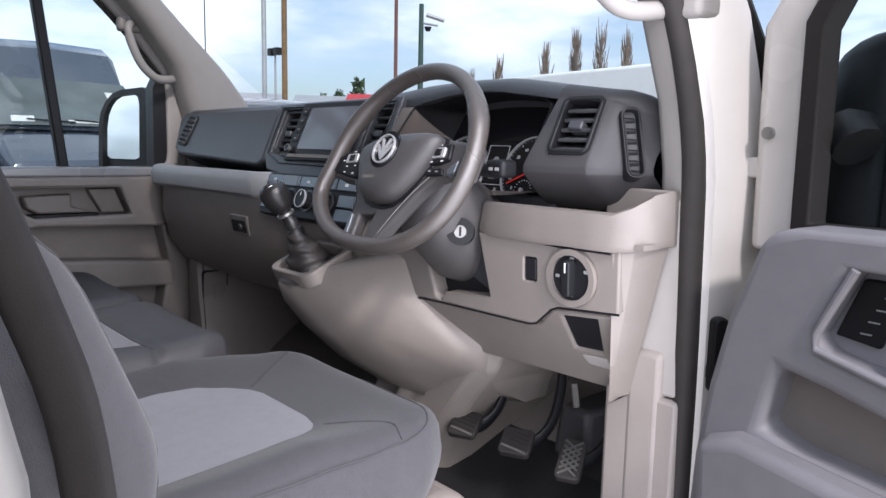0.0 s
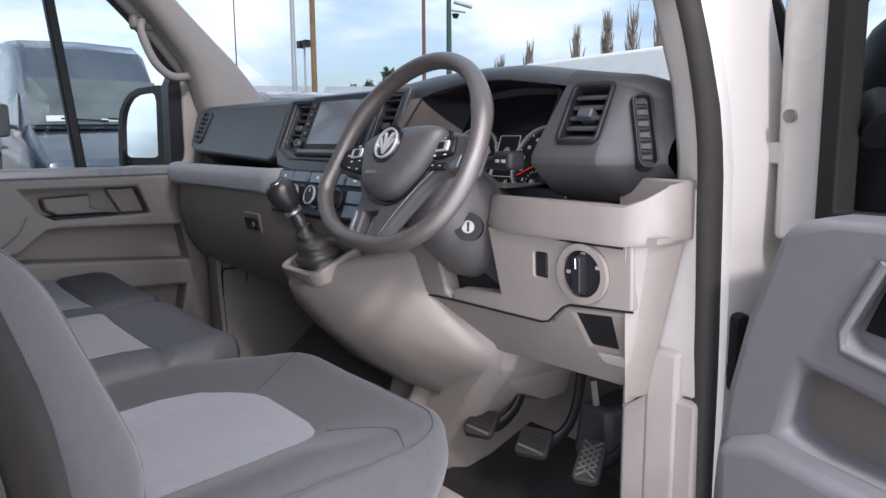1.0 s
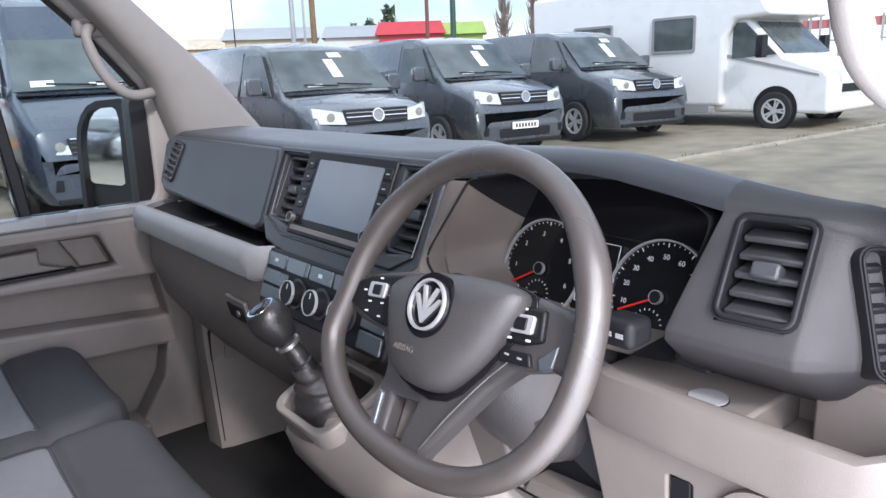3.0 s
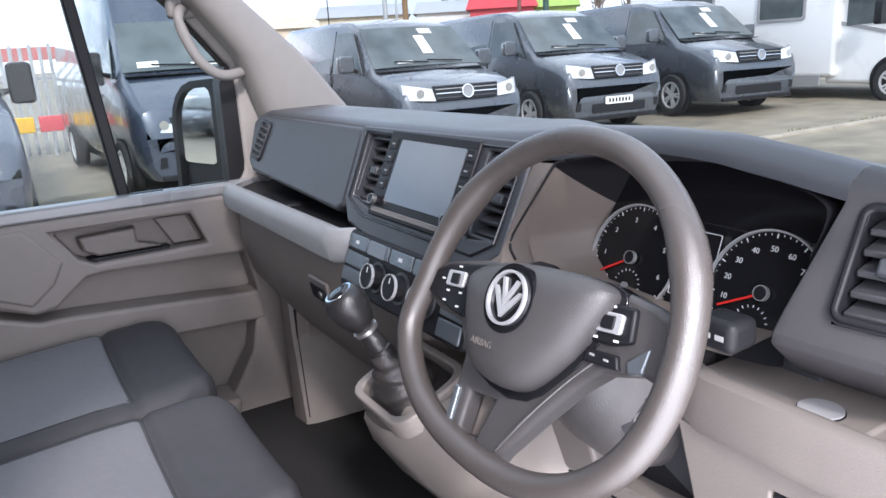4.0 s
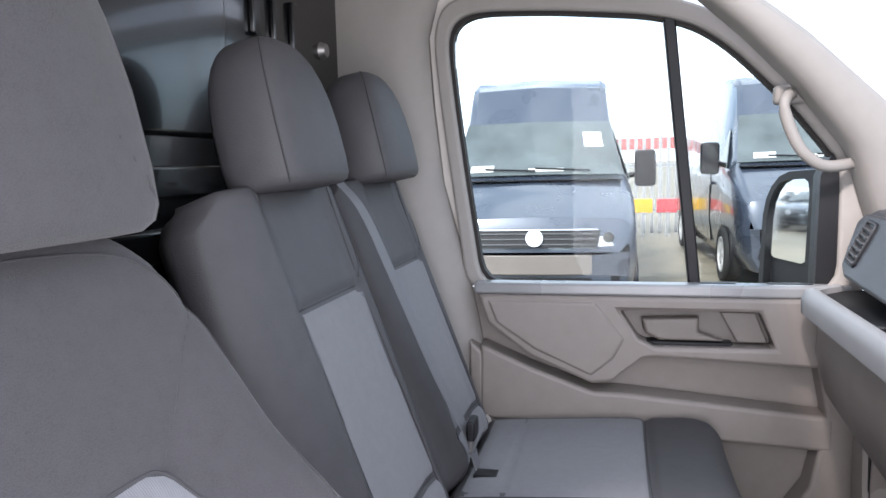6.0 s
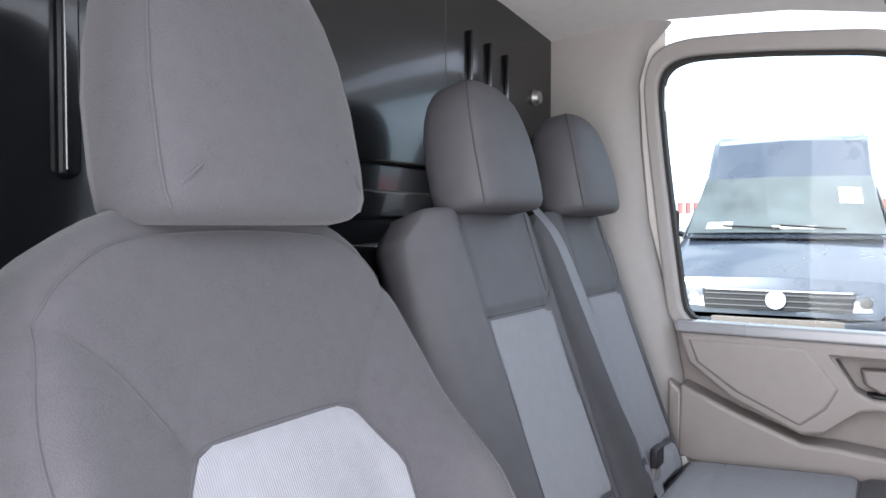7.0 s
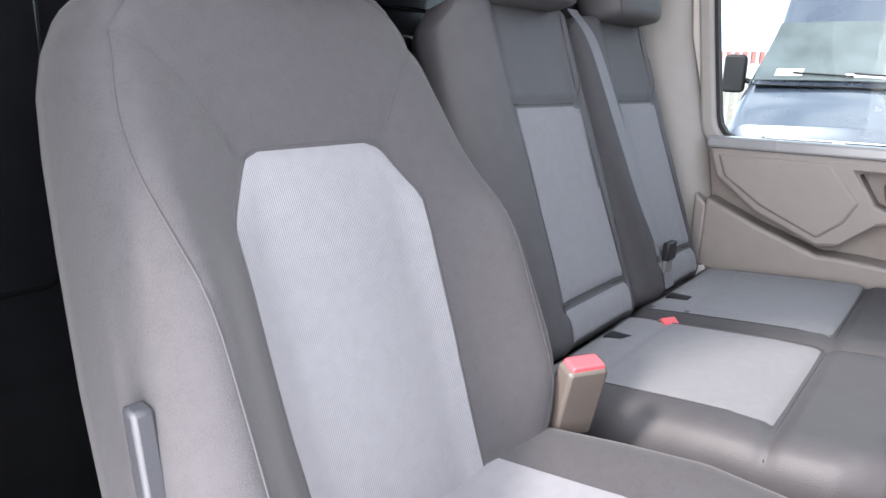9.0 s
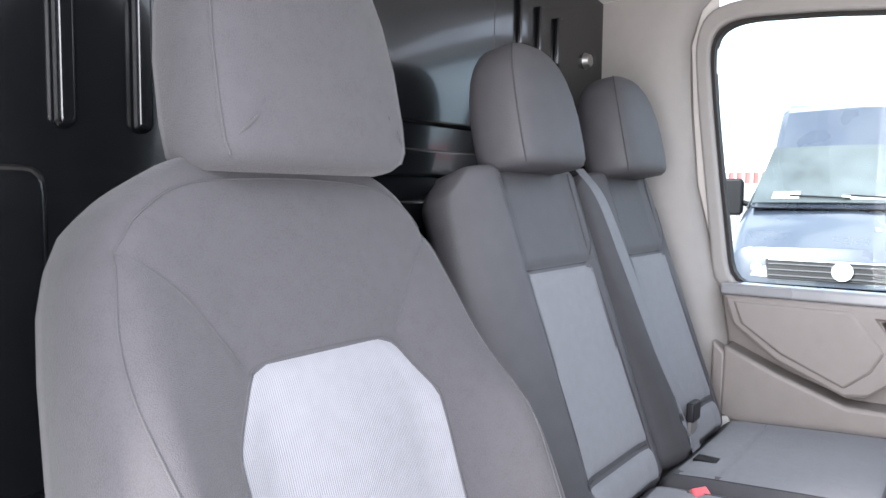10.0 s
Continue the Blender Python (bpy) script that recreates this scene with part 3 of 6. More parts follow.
def inlay(frame, at, wid, s0, s1, left, right, up=0.003, nu=16, nv=40):
    """A panel of other cloth on a pad, between two edges given over its length in metres."""
    def fn(u, v):
        s = s0 + (s1 - s0) * v
        xl, xr = lerp(left, s)[0], lerp(right, s)[0]
        x = xl + (xr - xl) * u
        e = min(u, 1 - u, v, 1 - v)
        return frame @ at(x / wid(s), s, up * sstep(-0.02, 0.05, e))
    return patch(fn, nu, nv)


def seam(frame, at, wid, pts, r=0.0011, up=0.0004):
    return tube([frame @ at(p.x / wid(p.y), p.y, up) for p in spline([(x, s, 0) for x, s in pts], 6)], r, 6, up=(0, 1, 0.3))


HEAD_RISE = ((0.0, 0.86, 0.80), (0.025, 0.94, 0.92), (0.07, 0.985, 0.98), (0.18, 1.0, 1.0), (0.40, 0.985, 1.0), (0.58, 0.93, 0.97), (0.72, 0.85, 0.91), (0.83, 0.74, 0.83), (0.91, 0.61, 0.72), (0.96, 0.48, 0.60), (0.99, 0.33, 0.45), (1.0, 0.20, 0.30))


def head_section(hw, depth, k, dz, n=10):
    """One level of a headrest: a gently domed front, a sewn edge, flat sides, round back."""
    half = [(0.0, 0.52), (0.30, 0.515), (0.60, 0.49), (0.80, 0.45), (0.90, 0.40), (0.945, 0.33), (0.985, 0.18), (1.0, 0.0), (0.99, -0.20), (0.93, -0.36), (0.78, -0.46), (0.45, -0.50), (0.0, -0.51)]
    right = [(hw * k * x, depth * dz * y) for x, y in half]
    return right + [(-x, y) for x, y in reversed(right[1:-1])]


def head_pad(frame, hw, height, depth):
    """A headrest: z up from its foot, y to the front."""
    loops = []
    for v, k, dz in HEAD_RISE:
        loops.append([frame @ Vector((x, y - 0.012 * v, v * height)) for x, y in head_section(hw, depth, k, dz)])
    return loft(loops)


def head_seam(frame, hw, height, depth, side):
    """The sewn edge between the front and the side of a headrest."""
    pts = [frame @ Vector((side * hw * k * 0.925, depth * dz * 0.372 - 0.012 * v, v * height)) for v, k, dz in HEAD_RISE[1:-1]]
    return tube(pts, 0.0016, 6, up=(0, 1, 0.2))


LEAN = radians(20)


def back_frame(x, y, z, a):
    """x across, y out of the backrest to the front, z up along it."""
    m = Matrix.Rotation(a, 4, "X")
    m.translation = (x, y, z)
    return m


def cushion_frame(x, y, z, a=0.0):
    """x across, y up out of the cushion, z to the front along it."""
    m = Matrix(((1, 0, 0, x), (0, math.sin(a), math.cos(a), y), (0, math.cos(a), math.sin(a), z), (0, 0, 0, 1)))
    return m


def driver_seat():
    t = thing("driver_seat", "dark grey cloth driver seat with light woven panels and headrest", "seat", pose(0.49, 0.4, 0.70))
    inv = pose(0.49, 0.4, 0.70).inverted()
    F = inv @ back_frame(0.4995, 0.405, 0.965, LEAN)
    wt_ = ((0, 0.240), (0.08, 0.262), (0.18, 0.275), (0.28, 0.270), (0.41, 0.258), (0.50, 0.248), (0.56, 0.238), (0.60, 0.224), (0.635, 0.203), (0.660, 0.172), (0.682, 0.132), (0.695, 0.095))
    bt_ = ((0, 0.046), (0.15, 0.060), (0.35, 0.055), (0.48, 0.028), (0.60, 0.006), (0.70, 0.0))
    lines = [((sg * 0.107, 0.468), (sg * 0.133, 0.505), (sg * 0.162, 0.545), (sg * 0.208, 0.588)) for sg in (-1, 1)]
    runs = [[(p.x, p.y) for p in spline([(x, v, 0) for x, v in l], 6)] for l in lines]

    def relief(x, v):
        # padding swells between the sewn lines, and draws in along them
        y = 0.006 * math.exp(-((x / 0.10) ** 2)) * sstep(0.0, 0.1, v) * sstep(0.47, 0.38, v)
        y += 0.025 * sstep(0.15, 0.23, abs(x)) * sstep(0.02, 0.13, v) * sstep(0.46, 0.30, v)
        if 0.46 < v < 0.60:
            d = min(math.hypot(x - a, v - b) for run_ in runs for a, b in run_)
            y -= 0.0035 * math.exp(-(d / 0.009) ** 2)
        if abs(x) < 0.12:
            y += groove(v, 0.471, 0.0035, 0.009)
        return y
    bm, at, wid = pad(F, wt_, bt_, 0.695, 0.15, rows=70, cols=60, end_round=0.055, edge=0.060, relief=relief)
    part("backrest", bm, M_CLOTH, t, angle=60)
    half_ = ((0.02, 0.134), (0.113, 0.137), (0.22, 0.1425), (0.32, 0.144), (0.385, 0.145), (0.40, 0.140), (0.43, 0.121), (0.452, 0.107), (0.462, 0.098), (0.468, 0.080))
    part("backrest_insert", inlay(F, at, wid, 0.02, 0.468, [(v, -0.955 * x) for v, x in half_], half_, nu=24, nv=60), M_CLOTH_LIGHT, t, "light grey woven panel")
    edge_ = [(-0.226, 0.05), (-0.228, 0.25), (-0.230, 0.40), (-0.228, 0.50), (-0.208, 0.588)]
    for pts in (*lines, edge_, [(-x, v) for x, v in edge_], ((0.208, 0.588), (0.178, 0.622), (0.12, 0.650), (0.0, 0.658), (-0.12, 0.650), (-0.178, 0.622), (-0.208, 0.588))):
        part("seam", seam(F, at, wid, pts), M_SEAM, t)
    rim_l = [(-0.955 * x, v) for v, x in half_] + [(0.0, 0.470)] + [(x, v) for v, x in reversed(half_)]
    part("seam", seam(F, at, wid, [(x * 1.010, v + 0.001) for x, v in rim_l], 0.0022, -0.0006), M_SEAM, t)
    H = inv @ back_frame(0.478, 0.175, 1.588, radians(9))
    head = part("headrest", head_pad(H, 0.142, 0.30, 0.135), M_CLOTH, t, angle=60)
    for sg in (-1, 1):
        part("seam", head_seam(H, 0.142, 0.30, 0.135, sg), M_SEAM, head)
        for k in range(3):
            a0, a1 = H @ Vector((sg * 0.123, 0.052 - 0.010 * k, 0.020 + 0.012 * k)), H @ Vector((sg * (0.100 - 0.012 * k), 0.0655, 0.044 + 0.016 * k))
            part("crease", tube([a0, (a0 + a1) / 2, a1], [0.0005, 0.0022, 0.0004], 6), M_CLOTH, head)
    for dx in (-0.06, 0.06):
        part("headrest_post", tube([H @ Vector((dx, -0.03, 0.03)), H @ Vector((dx, -0.03, -0.09))], 0.006, 10), M_CHROME, t)
        part("post_collar", tube([H @ Vector((dx, -0.03, -0.004)), H @ Vector((dx, -0.03, -0.022))], 0.014, 14), M_SILVER, t)
    C = inv @ cushion_frame(0.50, 0.335, 0.998, radians(5.0))
    wc = ((0, 0.255), (0.2, 0.27), (0.40, 0.270), (0.48, 0.250), (0.525, 0.220), (0.552, 0.165))
    bc = ((0, 0.035), (0.3, 0.035), (0.45, 0.008), (0.58, 0.0))
    bm, at, wid = pad(C, wc, bc, 0.552, 0.14, end_round=0.06)
    part("cushion", bm, M_CLOTH, t, angle=60)
    part("cushion_insert", inlay(C, at, wid, 0.05, 0.375, ((0.02, -0.15), (0.24, -0.15), (0.30, -0.138), (0.345, -0.112), (0.366, -0.085), (0.375, -0.05)), ((0.02, 0.15), (0.26, 0.155), (0.32, 0.150), (0.352, 0.135), (0.368, 0.112), (0.375, 0.08))), M_CLOTH_LIGHT, t, "light grey woven panel")
    for pts in (((-0.09, 0.375), (-0.19, 0.50)), ((0.13, 0.375), (0.20, 0.43), (0.245, 0.425)), ((0.255, 0.10), (0.262, 0.30), (0.245, 0.44), (0.19, 0.51), (0, 0.534))):
        part("seam", seam(C, at, wid, pts), M_SEAM, t)
    base = loft([[inv @ Vector(p) for p in l] for l in (
        [(0.24, 0.30, 0.70), (0.74, 0.30, 0.70), (0.74, 0.88, 0.70), (0.24, 0.88, 0.70)], [(0.22, 0.28, 0.86), (0.77, 0.28, 0.86), (0.77, 0.90, 0.86), (0.22, 0.90, 0.86)], [(0.24, 0.30, 0.93), (0.76, 0.30, 0.93), (0.76, 0.88, 0.93), (0.24, 0.88, 0.93)])])
    soften(part("seat_base", base, M_DASH_LOW, t), 0.03, 3)
    lever = soften(part("backrest_lever", plate([(-0.010, 0), (0.010, 0), (0.012, 0.115), (-0.004, 0.122)], -0.010, 0.010, inv @ basis((0.780, 0.352, 1.108), (0, 1, 0.2), (0, -0.40, 1))), M_DASH, t), 0.004)
    return t


driver_seat()


def bench():
    t = thing("passenger_bench", "dark grey double passenger bench with light cloth panels", "bench seat", pose(-0.38, 0.4, 0.70))
    inv = pose(-0.38, 0.4, 0.70).inverted()
    across = ((0.0, 0.004), (0.085, 0.004), (0.108, 0.014), (0.122, 0.013), (0.150, 0.004), (0.182, -0.014), (0.208, -0.040), (0.222, -0.066), (0.26, -0.10))
    for cx, hw, wide, more in ((-0.188, 0.242, 0.0, 0.024), (-0.622, 0.226, 0.018, 0.004)):
        R = 0.104 + more
        F = inv @ back_frame(cx, 0.305, 1.005, LEAN)
        wb = ((0, 0.205), (0.1, hw + wide), (0.30, hw + wide * 0.8), (0.48, hw), (0.60, hw - 0.008), (0.612, hw - 0.012), (0.655, hw - 0.052))
        relief = lambda x, v: (groove(v, 0.457, 0.006, 0.008) + groove(v, 0.083, 0.008, 0.009) + 0.006 * sstep(0.0, 0.06, v) * sstep(0.09, 0.05, v)) * sstep(R + 0.021, R - 0.004, abs(x)) + groove(abs(x), R, 0.004, 0.005) * sstep(0.66, 0.60, v)
        bm, at, wid = pad(F, wb, None, 0.655, 0.125, rows=80, cols=64, end_round=0.022, edge=0.06, profile=[(x + (more if x > 0 else 0.0), y) for x, y in across], relief=relief)
        back = part("backrest", bm, M_VINYL, t, angle=60)
        for s0, s1, lab in ((0.092, 0.450, "light grey woven panel"), (0.018, 0.076, "light grey woven lumbar roll")):
            part("backrest_insert", inlay(F, at, wid, s0, s1, ((0.0, -R - 0.004), (0.45, 0.004 - R)), ((0.0, R + 0.004), (0.45, R - 0.004)), nu=18, nv=40 if s1 > 0.2 else 10), M_CLOTH_LIGHT, back, lab)
        for pts in (((-R, 0.457), (R, 0.457)), ((-R, 0.46), (-R - 0.004, 0.64)), ((R, 0.46), (R + 0.003, 0.64)), ((-R, 0.45), (-R - 0.006, 0.02)), ((R, 0.45), (R + 0.006, 0.02)), ((-R - 0.004, 0.083), (R + 0.004, 0.083)), ((-R - 0.002, 0.47), (-R - 0.045, 0.56), (-R - 0.085, 0.60))):
            part("seam", seam(F, at, wid, pts, 0.0014, 0.0002), M_SEAM, back)
        H = inv @ back_frame(-0.175 if more > 0.01 else -0.624, 0.105, 1.612, radians(10))
        head = part("headrest", head_pad(H, 0.126, 0.238, 0.135), M_VINYL, t, angle=60)
        for sg in (-1, 1):
            part("seam", head_seam(H, 0.126, 0.238, 0.135, sg), M_SEAM, head)
        for dx in (-0.06, 0.06):
            part("headrest_post", tube([H @ Vector((dx, -0.035, 0.03)), H @ Vector((dx, -0.035, -0.07))], 0.006, 10), M_CHROME, head)
    for cx, hw, pl, pr in ((-0.12, 0.243, -0.19, 0.17), (-0.625, 0.26, -0.21, 0.22)):
        C = inv @ cushion_frame(cx, 0.28, 1.0, radians(4.0))
        wc = ((0, hw - 0.01), (0.3, hw), (0.48, hw), (0.535, hw - 0.02), (0.56, hw - 0.06))
        bc = ((0, 0.006), (0.58, 0.006))
        puff = lambda x, v: 0.012 * sstep(0.0, 0.06, v) * sstep(0.39, 0.30, v) * math.cos(math.pi * 0.5 * min(1.0, abs(x) / 0.26)) + groove(v, 0.392, 0.008, 0.010) + groove(v, 0.11, 0.004, 0.007) * (abs(x) < 0.2)
        bm, at, wid = pad(C, wc, bc, 0.56, 0.16, rows=70, cols=44, end_round=0.07, edge=0.045, relief=puff)
        cush = part("cushion", bm, M_VINYL, t, angle=60)
        part("cushion_insert", inlay(C, at, wid, 0.03, 0.385, ((0.03, pl), (0.385, pl)), ((0.03, pr), (0.385, pr))), M_CLOTH_LIGHT, cush, "light grey woven panel")
        for pts in (((-hw * 0.97, 0.393), (0, 0.390), (hw * 0.97, 0.393)), ((pl, 0.385), (pl, 0.03)), ((pr, 0.385), (pr, 0.03)), ((pl, 0.11), (pr, 0.11))):
            part("seam", seam(C, at, wid, pts), M_SEAM, cush)
    soften(part("seat_box", box(-0.86, 0.10, 0.30, 0.78, 0.70, 0.86, inv), M_BLACK, t), 0.02)
    return t


bench()


# ---- dashboard ----
DASH = basis((0, 1.12, 1.51), (1, 0, 0), (0, 0.418, 0.909))   # x across, y up the face, z out of it
dash = thing("dashboard", "dark grey and stone coloured plastic van dashboard", "dashboard")
dv = lambda z: (z - 1.51) / 0.909
# top roll from the face back to the windscreen
DASH_TOP = ((-0.86, 1.505, 0.0), (-0.82, 1.53, 0.0), (0.10, 1.535, 0.0), (0.22, 1.541, 0.005), (0.32, 1.553, 0.012), (0.46, 1.558, 0.015), (0.555, 1.556, 0.015), (0.62, 1.548, 0.012), (0.70, 1.536, 0.008), (0.76, 1.528, 0.012), (0.80, 1.524, 0.025), (0.83, 1.512, 0.055))
# front edge of the roll: x, height, depth
LIP = ((-0.86, 1.483, 1.123), (-0.82, 1.508, 1.123), (0.10, 1.513, 1.123), (0.27, 1.506, 1.126), (0.33, 1.513, 1.130), (0.40, 1.527, 1.134), (0.47, 1.533, 1.136), (0.54, 1.531, 1.136), (0.626, 1.520, 1.132), (0.686, 1.512, 1.128), (0.74, 1.512, 1.134), (0.79, 1.506, 1.142), (0.815, 1.497, 1.164), (0.835, 1.486, 1.195), (0.85, 1.47, 1.235))


def roll_rows(x):
    """The dash top from the windscreen forward to its front edge, at one place across."""
    zt, dy = lerp(DASH_TOP, min(x, 0.83))
    zl, yl = lerp(LIP, x)
    zt -= 0.5 * max(0.0, x - 0.82)
    yb = 1.62 + 0.08 * (1 - (x / 0.86) ** 2)
    yt = max(1.155 + dy, yl + 0.03)
    fall = sstep(0.15, 0.35, x)
    return [(x, yb, 1.38), (x, yb, 1.445 - 0.03 * fall), (x, 1.42, 0.55 * zt + 0.45 * 1.445 + 0.010 - 0.030 * fall), (x, max(1.30, yt + 0.03), zt + 0.002 - 0.034 * fall), (x, yt, zt), (x, yt - 0.4 * (yt - yl), zt - 0.09 * (zt - zl)), (x, yt - 0.75 * (yt - yl), zt - 0.34 * (zt - zl)), (x, yt - 0.95 * (yt - yl), zt - 0.68 * (zt - zl)), (x, yl, zl)]


loops = []
for k in range(57):
    x = -0.86 + 1.546 * k / 56
    r = roll_rows(x)
    loops.append(r + [(x, r[-1][1] + 0.006, r[-1][2] - 0.002), (x, r[-1][1] + 0.09, r[-1][2] + 0.002), (x, 1.30, 1.42)])
part("top_roll", loft(loops), M_DASH, dash, angle=50)
# core that closes the dash behind its panels
core = [[(x, 1.20, 1.50), (x, 1.60, 1.41), (x, 1.70, 1.0), (x, 1.40, 0.98), (x, 1.24, 1.08), (x, 1.20, 1.30)] for x in (-0.90, 0.26)]
part("core", loft(core), M_BLACK, dash)
part("driver_core", loft([[(x, 1.29, 1.46), (x, 1.60, 1.38), (x, 1.70, 1.0), (x, 1.40, 1.05), (x, 1.26, 1.2), (x, 1.26, 1.40)] for x in (0.26, 0.84)]), M_BLACK, dash)
# upper glovebox
soften(part("upper_glovebox", plate([(-0.845, dv(1.50)), (-0.82, dv(1.521)), (-0.225, dv(1.523)), (-0.215, dv(1.50)), (-0.205, dv(1.385)), (-0.23, dv(1.372)), (-0.755, dv(1.392)), (-0.80, dv(1.41))], -0.08, 0.004, DASH, inset=0.002), M_DASH, dash), 0.008, 3)


def vent(m, w, h, slats, parent, name="air_vent", rim=0.012, knob=True, mat=None, out=0.0, blade=None):
    """An air vent with a moulded frame and tilted slats; m: x across, y up, z out."""
    v = part(name, ring_plate(rounded(-w / 2 - rim, w / 2 + rim, -h / 2 - rim, h / 2 + rim, 0.012), rounded(-w / 2, w / 2, -h / 2, h / 2, 0.006), -0.045, 0.006, m), mat or M_DASH, parent)
    soften(v, 0.002)
    part("frame_gap", ring_plate(rounded(-w / 2 - rim - 0.002, w / 2 + rim + 0.002, -h / 2 - rim - 0.002, h / 2 + rim + 0.002, 0.013), rounded(-w / 2 - rim - 0.0002, w / 2 + rim + 0.0002, -h / 2 - rim - 0.0002, h / 2 + rim + 0.0002, 0.012), -0.02, 0.004, m), M_BLACK, v)
    part("duct", plate(rounded(-w / 2 - 0.002, w / 2 + 0.002, -h / 2 - 0.002, h / 2 + 0.002, 0.006), -0.06, -0.042, m), M_BLACK, v)
    for i in range(slats):
        y = -h / 2 + h * (i + 0.5) / slats
        s = m @ Matrix.Translation((0, y, -0.012 + out)) @ Matrix.Rotation(radians(38), 4, "X")
        soften(part("slat", box(-w / 2 + 0.002, w / 2 - 0.002, -0.0032, 0.0032, -0.022, 0.012, s), blade or M_VENT, v), 0.0018)
    if knob:
        soften(part("vent_tab", box(-0.013, 0.013, -0.008, 0.008, -0.02, 0.006, m), M_DASH, v), 0.003)
    return v


at_dash = lambda x, z, out=0.006: DASH @ Matrix.Translation((x, dv(z), out))
vent(at_dash(-0.742, 1.462, 0.004) @ Matrix.Rotation(radians(-6), 4, "Z"), 0.056, 0.086, 6, dash, rim=0.005, knob=False, out=0.010)
# centre stack
soften(part("centre_panel", plate_holes([(-0.215, dv(1.524)), (0.285, dv(1.53)), (0.285, dv(1.39)), (0.235, dv(1.352)), (-0.09, dv(1.352)), (-0.16, dv(1.362)), (-0.20, dv(1.40))],
    [[(-0.185, dv(1.512)), (-0.10, dv(1.512)), (-0.10, dv(1.395)), (-0.175, dv(1.405))], [(0.19, dv(1.512)), (0.262, dv(1.512)), (0.262, dv(1.405)), (0.19, dv(1.395))]], -0.03, 0.008, DASH), M_DASH, dash), 0.004)
for x in (-0.142, 0.228):
    vent(at_dash(x, 1.455, -0.006), 0.068, 0.11, 6, dash, rim=0.006)
soften(part("infotainment", plate(rounded(-0.088, 0.176, dv(1.386), dv(1.522), 0.006), 0.006, 0.014, DASH), M_BLACK, dash), 0.003)
part("touchscreen", plate(rounded(-0.042, 0.150, dv(1.412), dv(1.508), 0.004), 0.013, 0.0155, DASH), M_SCREEN, dash, "switched-off grey touchscreen")
for side_x in (-0.066, 0.163):
    for i in range(4):
        z = 1.50 - 0.021 * i
        soften(part("screen_button", plate(rounded(side_x - 0.010, side_x + 0.010, dv(z) - 0.009, dv(z) + 0.009, 0.002), 0.012, 0.0160, DASH), M_BLACK, dash), 0.001)
        part("button_mark", plate(rounded(side_x - 0.0045, side_x + 0.0045, dv(z) - 0.0012, dv(z) + 0.0012, 0.001), 0.0160, 0.0163, DASH), M_GREYPRINT, dash)
for x in (-0.066, 0.163):
    k = part("volume_knob", plate(disc(x, dv(1.410), 0.0085, 24), 0.012, 0.028, DASH, inset=0.001), M_BLACK, dash)
    part("knob_ring", ring_plate(disc(x, dv(1.410), 0.0090, 24), disc(x, dv(1.410), 0.0076, 24), 0.020, 0.0284, DASH), M_STEEL, k)
soften(part("screen_trim", plate(rounded(-0.075, 0.165, dv(1.392), dv(1.400), 0.003), 0.013, 0.0165, DASH), M_DASH_LOW, dash), 0.001)

soften(part("centre_bezel", tube([DASH @ Vector((x, dv(z), 0.009)) for x, z in ((-0.192, 1.516), (0.270, 1.518), (0.268, 1.400), (0.225, 1.378), (-0.110, 1.380), (-0.182, 1.402), (-0.192, 1.516))], 0.0022, 8), M_GLOSSBLACK, dash, "glossy black line round vents and screen"), 0.0004)

# shelf with its pale lip
SHELF_X0, SHELF_X1 = -0.86, -0.115
lip = []
for k in range(25):
    x = SHELF_X0 + (SHELF_X1 - SHELF_X0) * k / 24
    dy = 0.07 * sstep(0.80, 0.87, -x) + 0.045 * sstep(-0.15, -0.115, x)
    lip.append([(x, 1.016 + dy, 1.361), (x, 1.003 + dy, 1.356), (x, 0.995 + dy, 1.335), (x, 0.996 + dy, 1.306), (x, 1.008 + dy, 1.297), (x, 1.035 + dy, 1.31), (x, 1.031 + dy, 1.356)])
part("shelf_lip", loft(lip), M_GREY, dash, "pale grey shelf edge", angle=50)
part("shelf_tray", loft([[(x, 1.03, 1.342), (x, 1.22, 1.350), (x, 1.22, 1.31), (x, 1.03, 1.30)] for x in (-0.86, -0.115)]), M_BLACK, dash)
soften(part("tray_divider", box(-0.50, -0.46, 1.03, 1.09, 1.34, 1.352), M_BLACK, dash), 0.004)
# lower glovebox, sloping away underneath
low = []
for x, k in ((-0.88, 0.06), (-0.80, 0.02), (-0.5, 0.0), (-0.2, 0.0), (0.02, 0.02), (0.10, 0.04)):
    low.append([(x, 1.012 + k, 1.299), (x, 1.008 + k, 1.22), (x, 1.03 + k, 1.13), (x, 1.075 + k, 1.065), (x, 1.13 + k, 1.035), (x, 1.25 + k, 1.02), (x, 1.3, 1.25)])
part("lower_glovebox", loft(low), M_DASH_LOW, dash, angle=50)
GLOVE = basis((-0.23, 1.008, 1.228), (1, 0, 0), (0, -0.2, 1))
latch = soften(part("glovebox_latch", plate(rounded(-0.045, 0.045, -0.03, 0.022, 0.006), -0.004, 0.004, GLOVE), M_DASH_LOW, dash), 0.002)
soften(part("latch_recess", plate(rounded(-0.036, 0.036, -0.022, 0.010, 0.005), 0.003, 0.006, GLOVE), M_BLACK, latch), 0.001)
part("lock", plate(disc(0.012, -0.006, 0.007, 18), 0.005, 0.009, GLOVE), M_STEEL, latch)

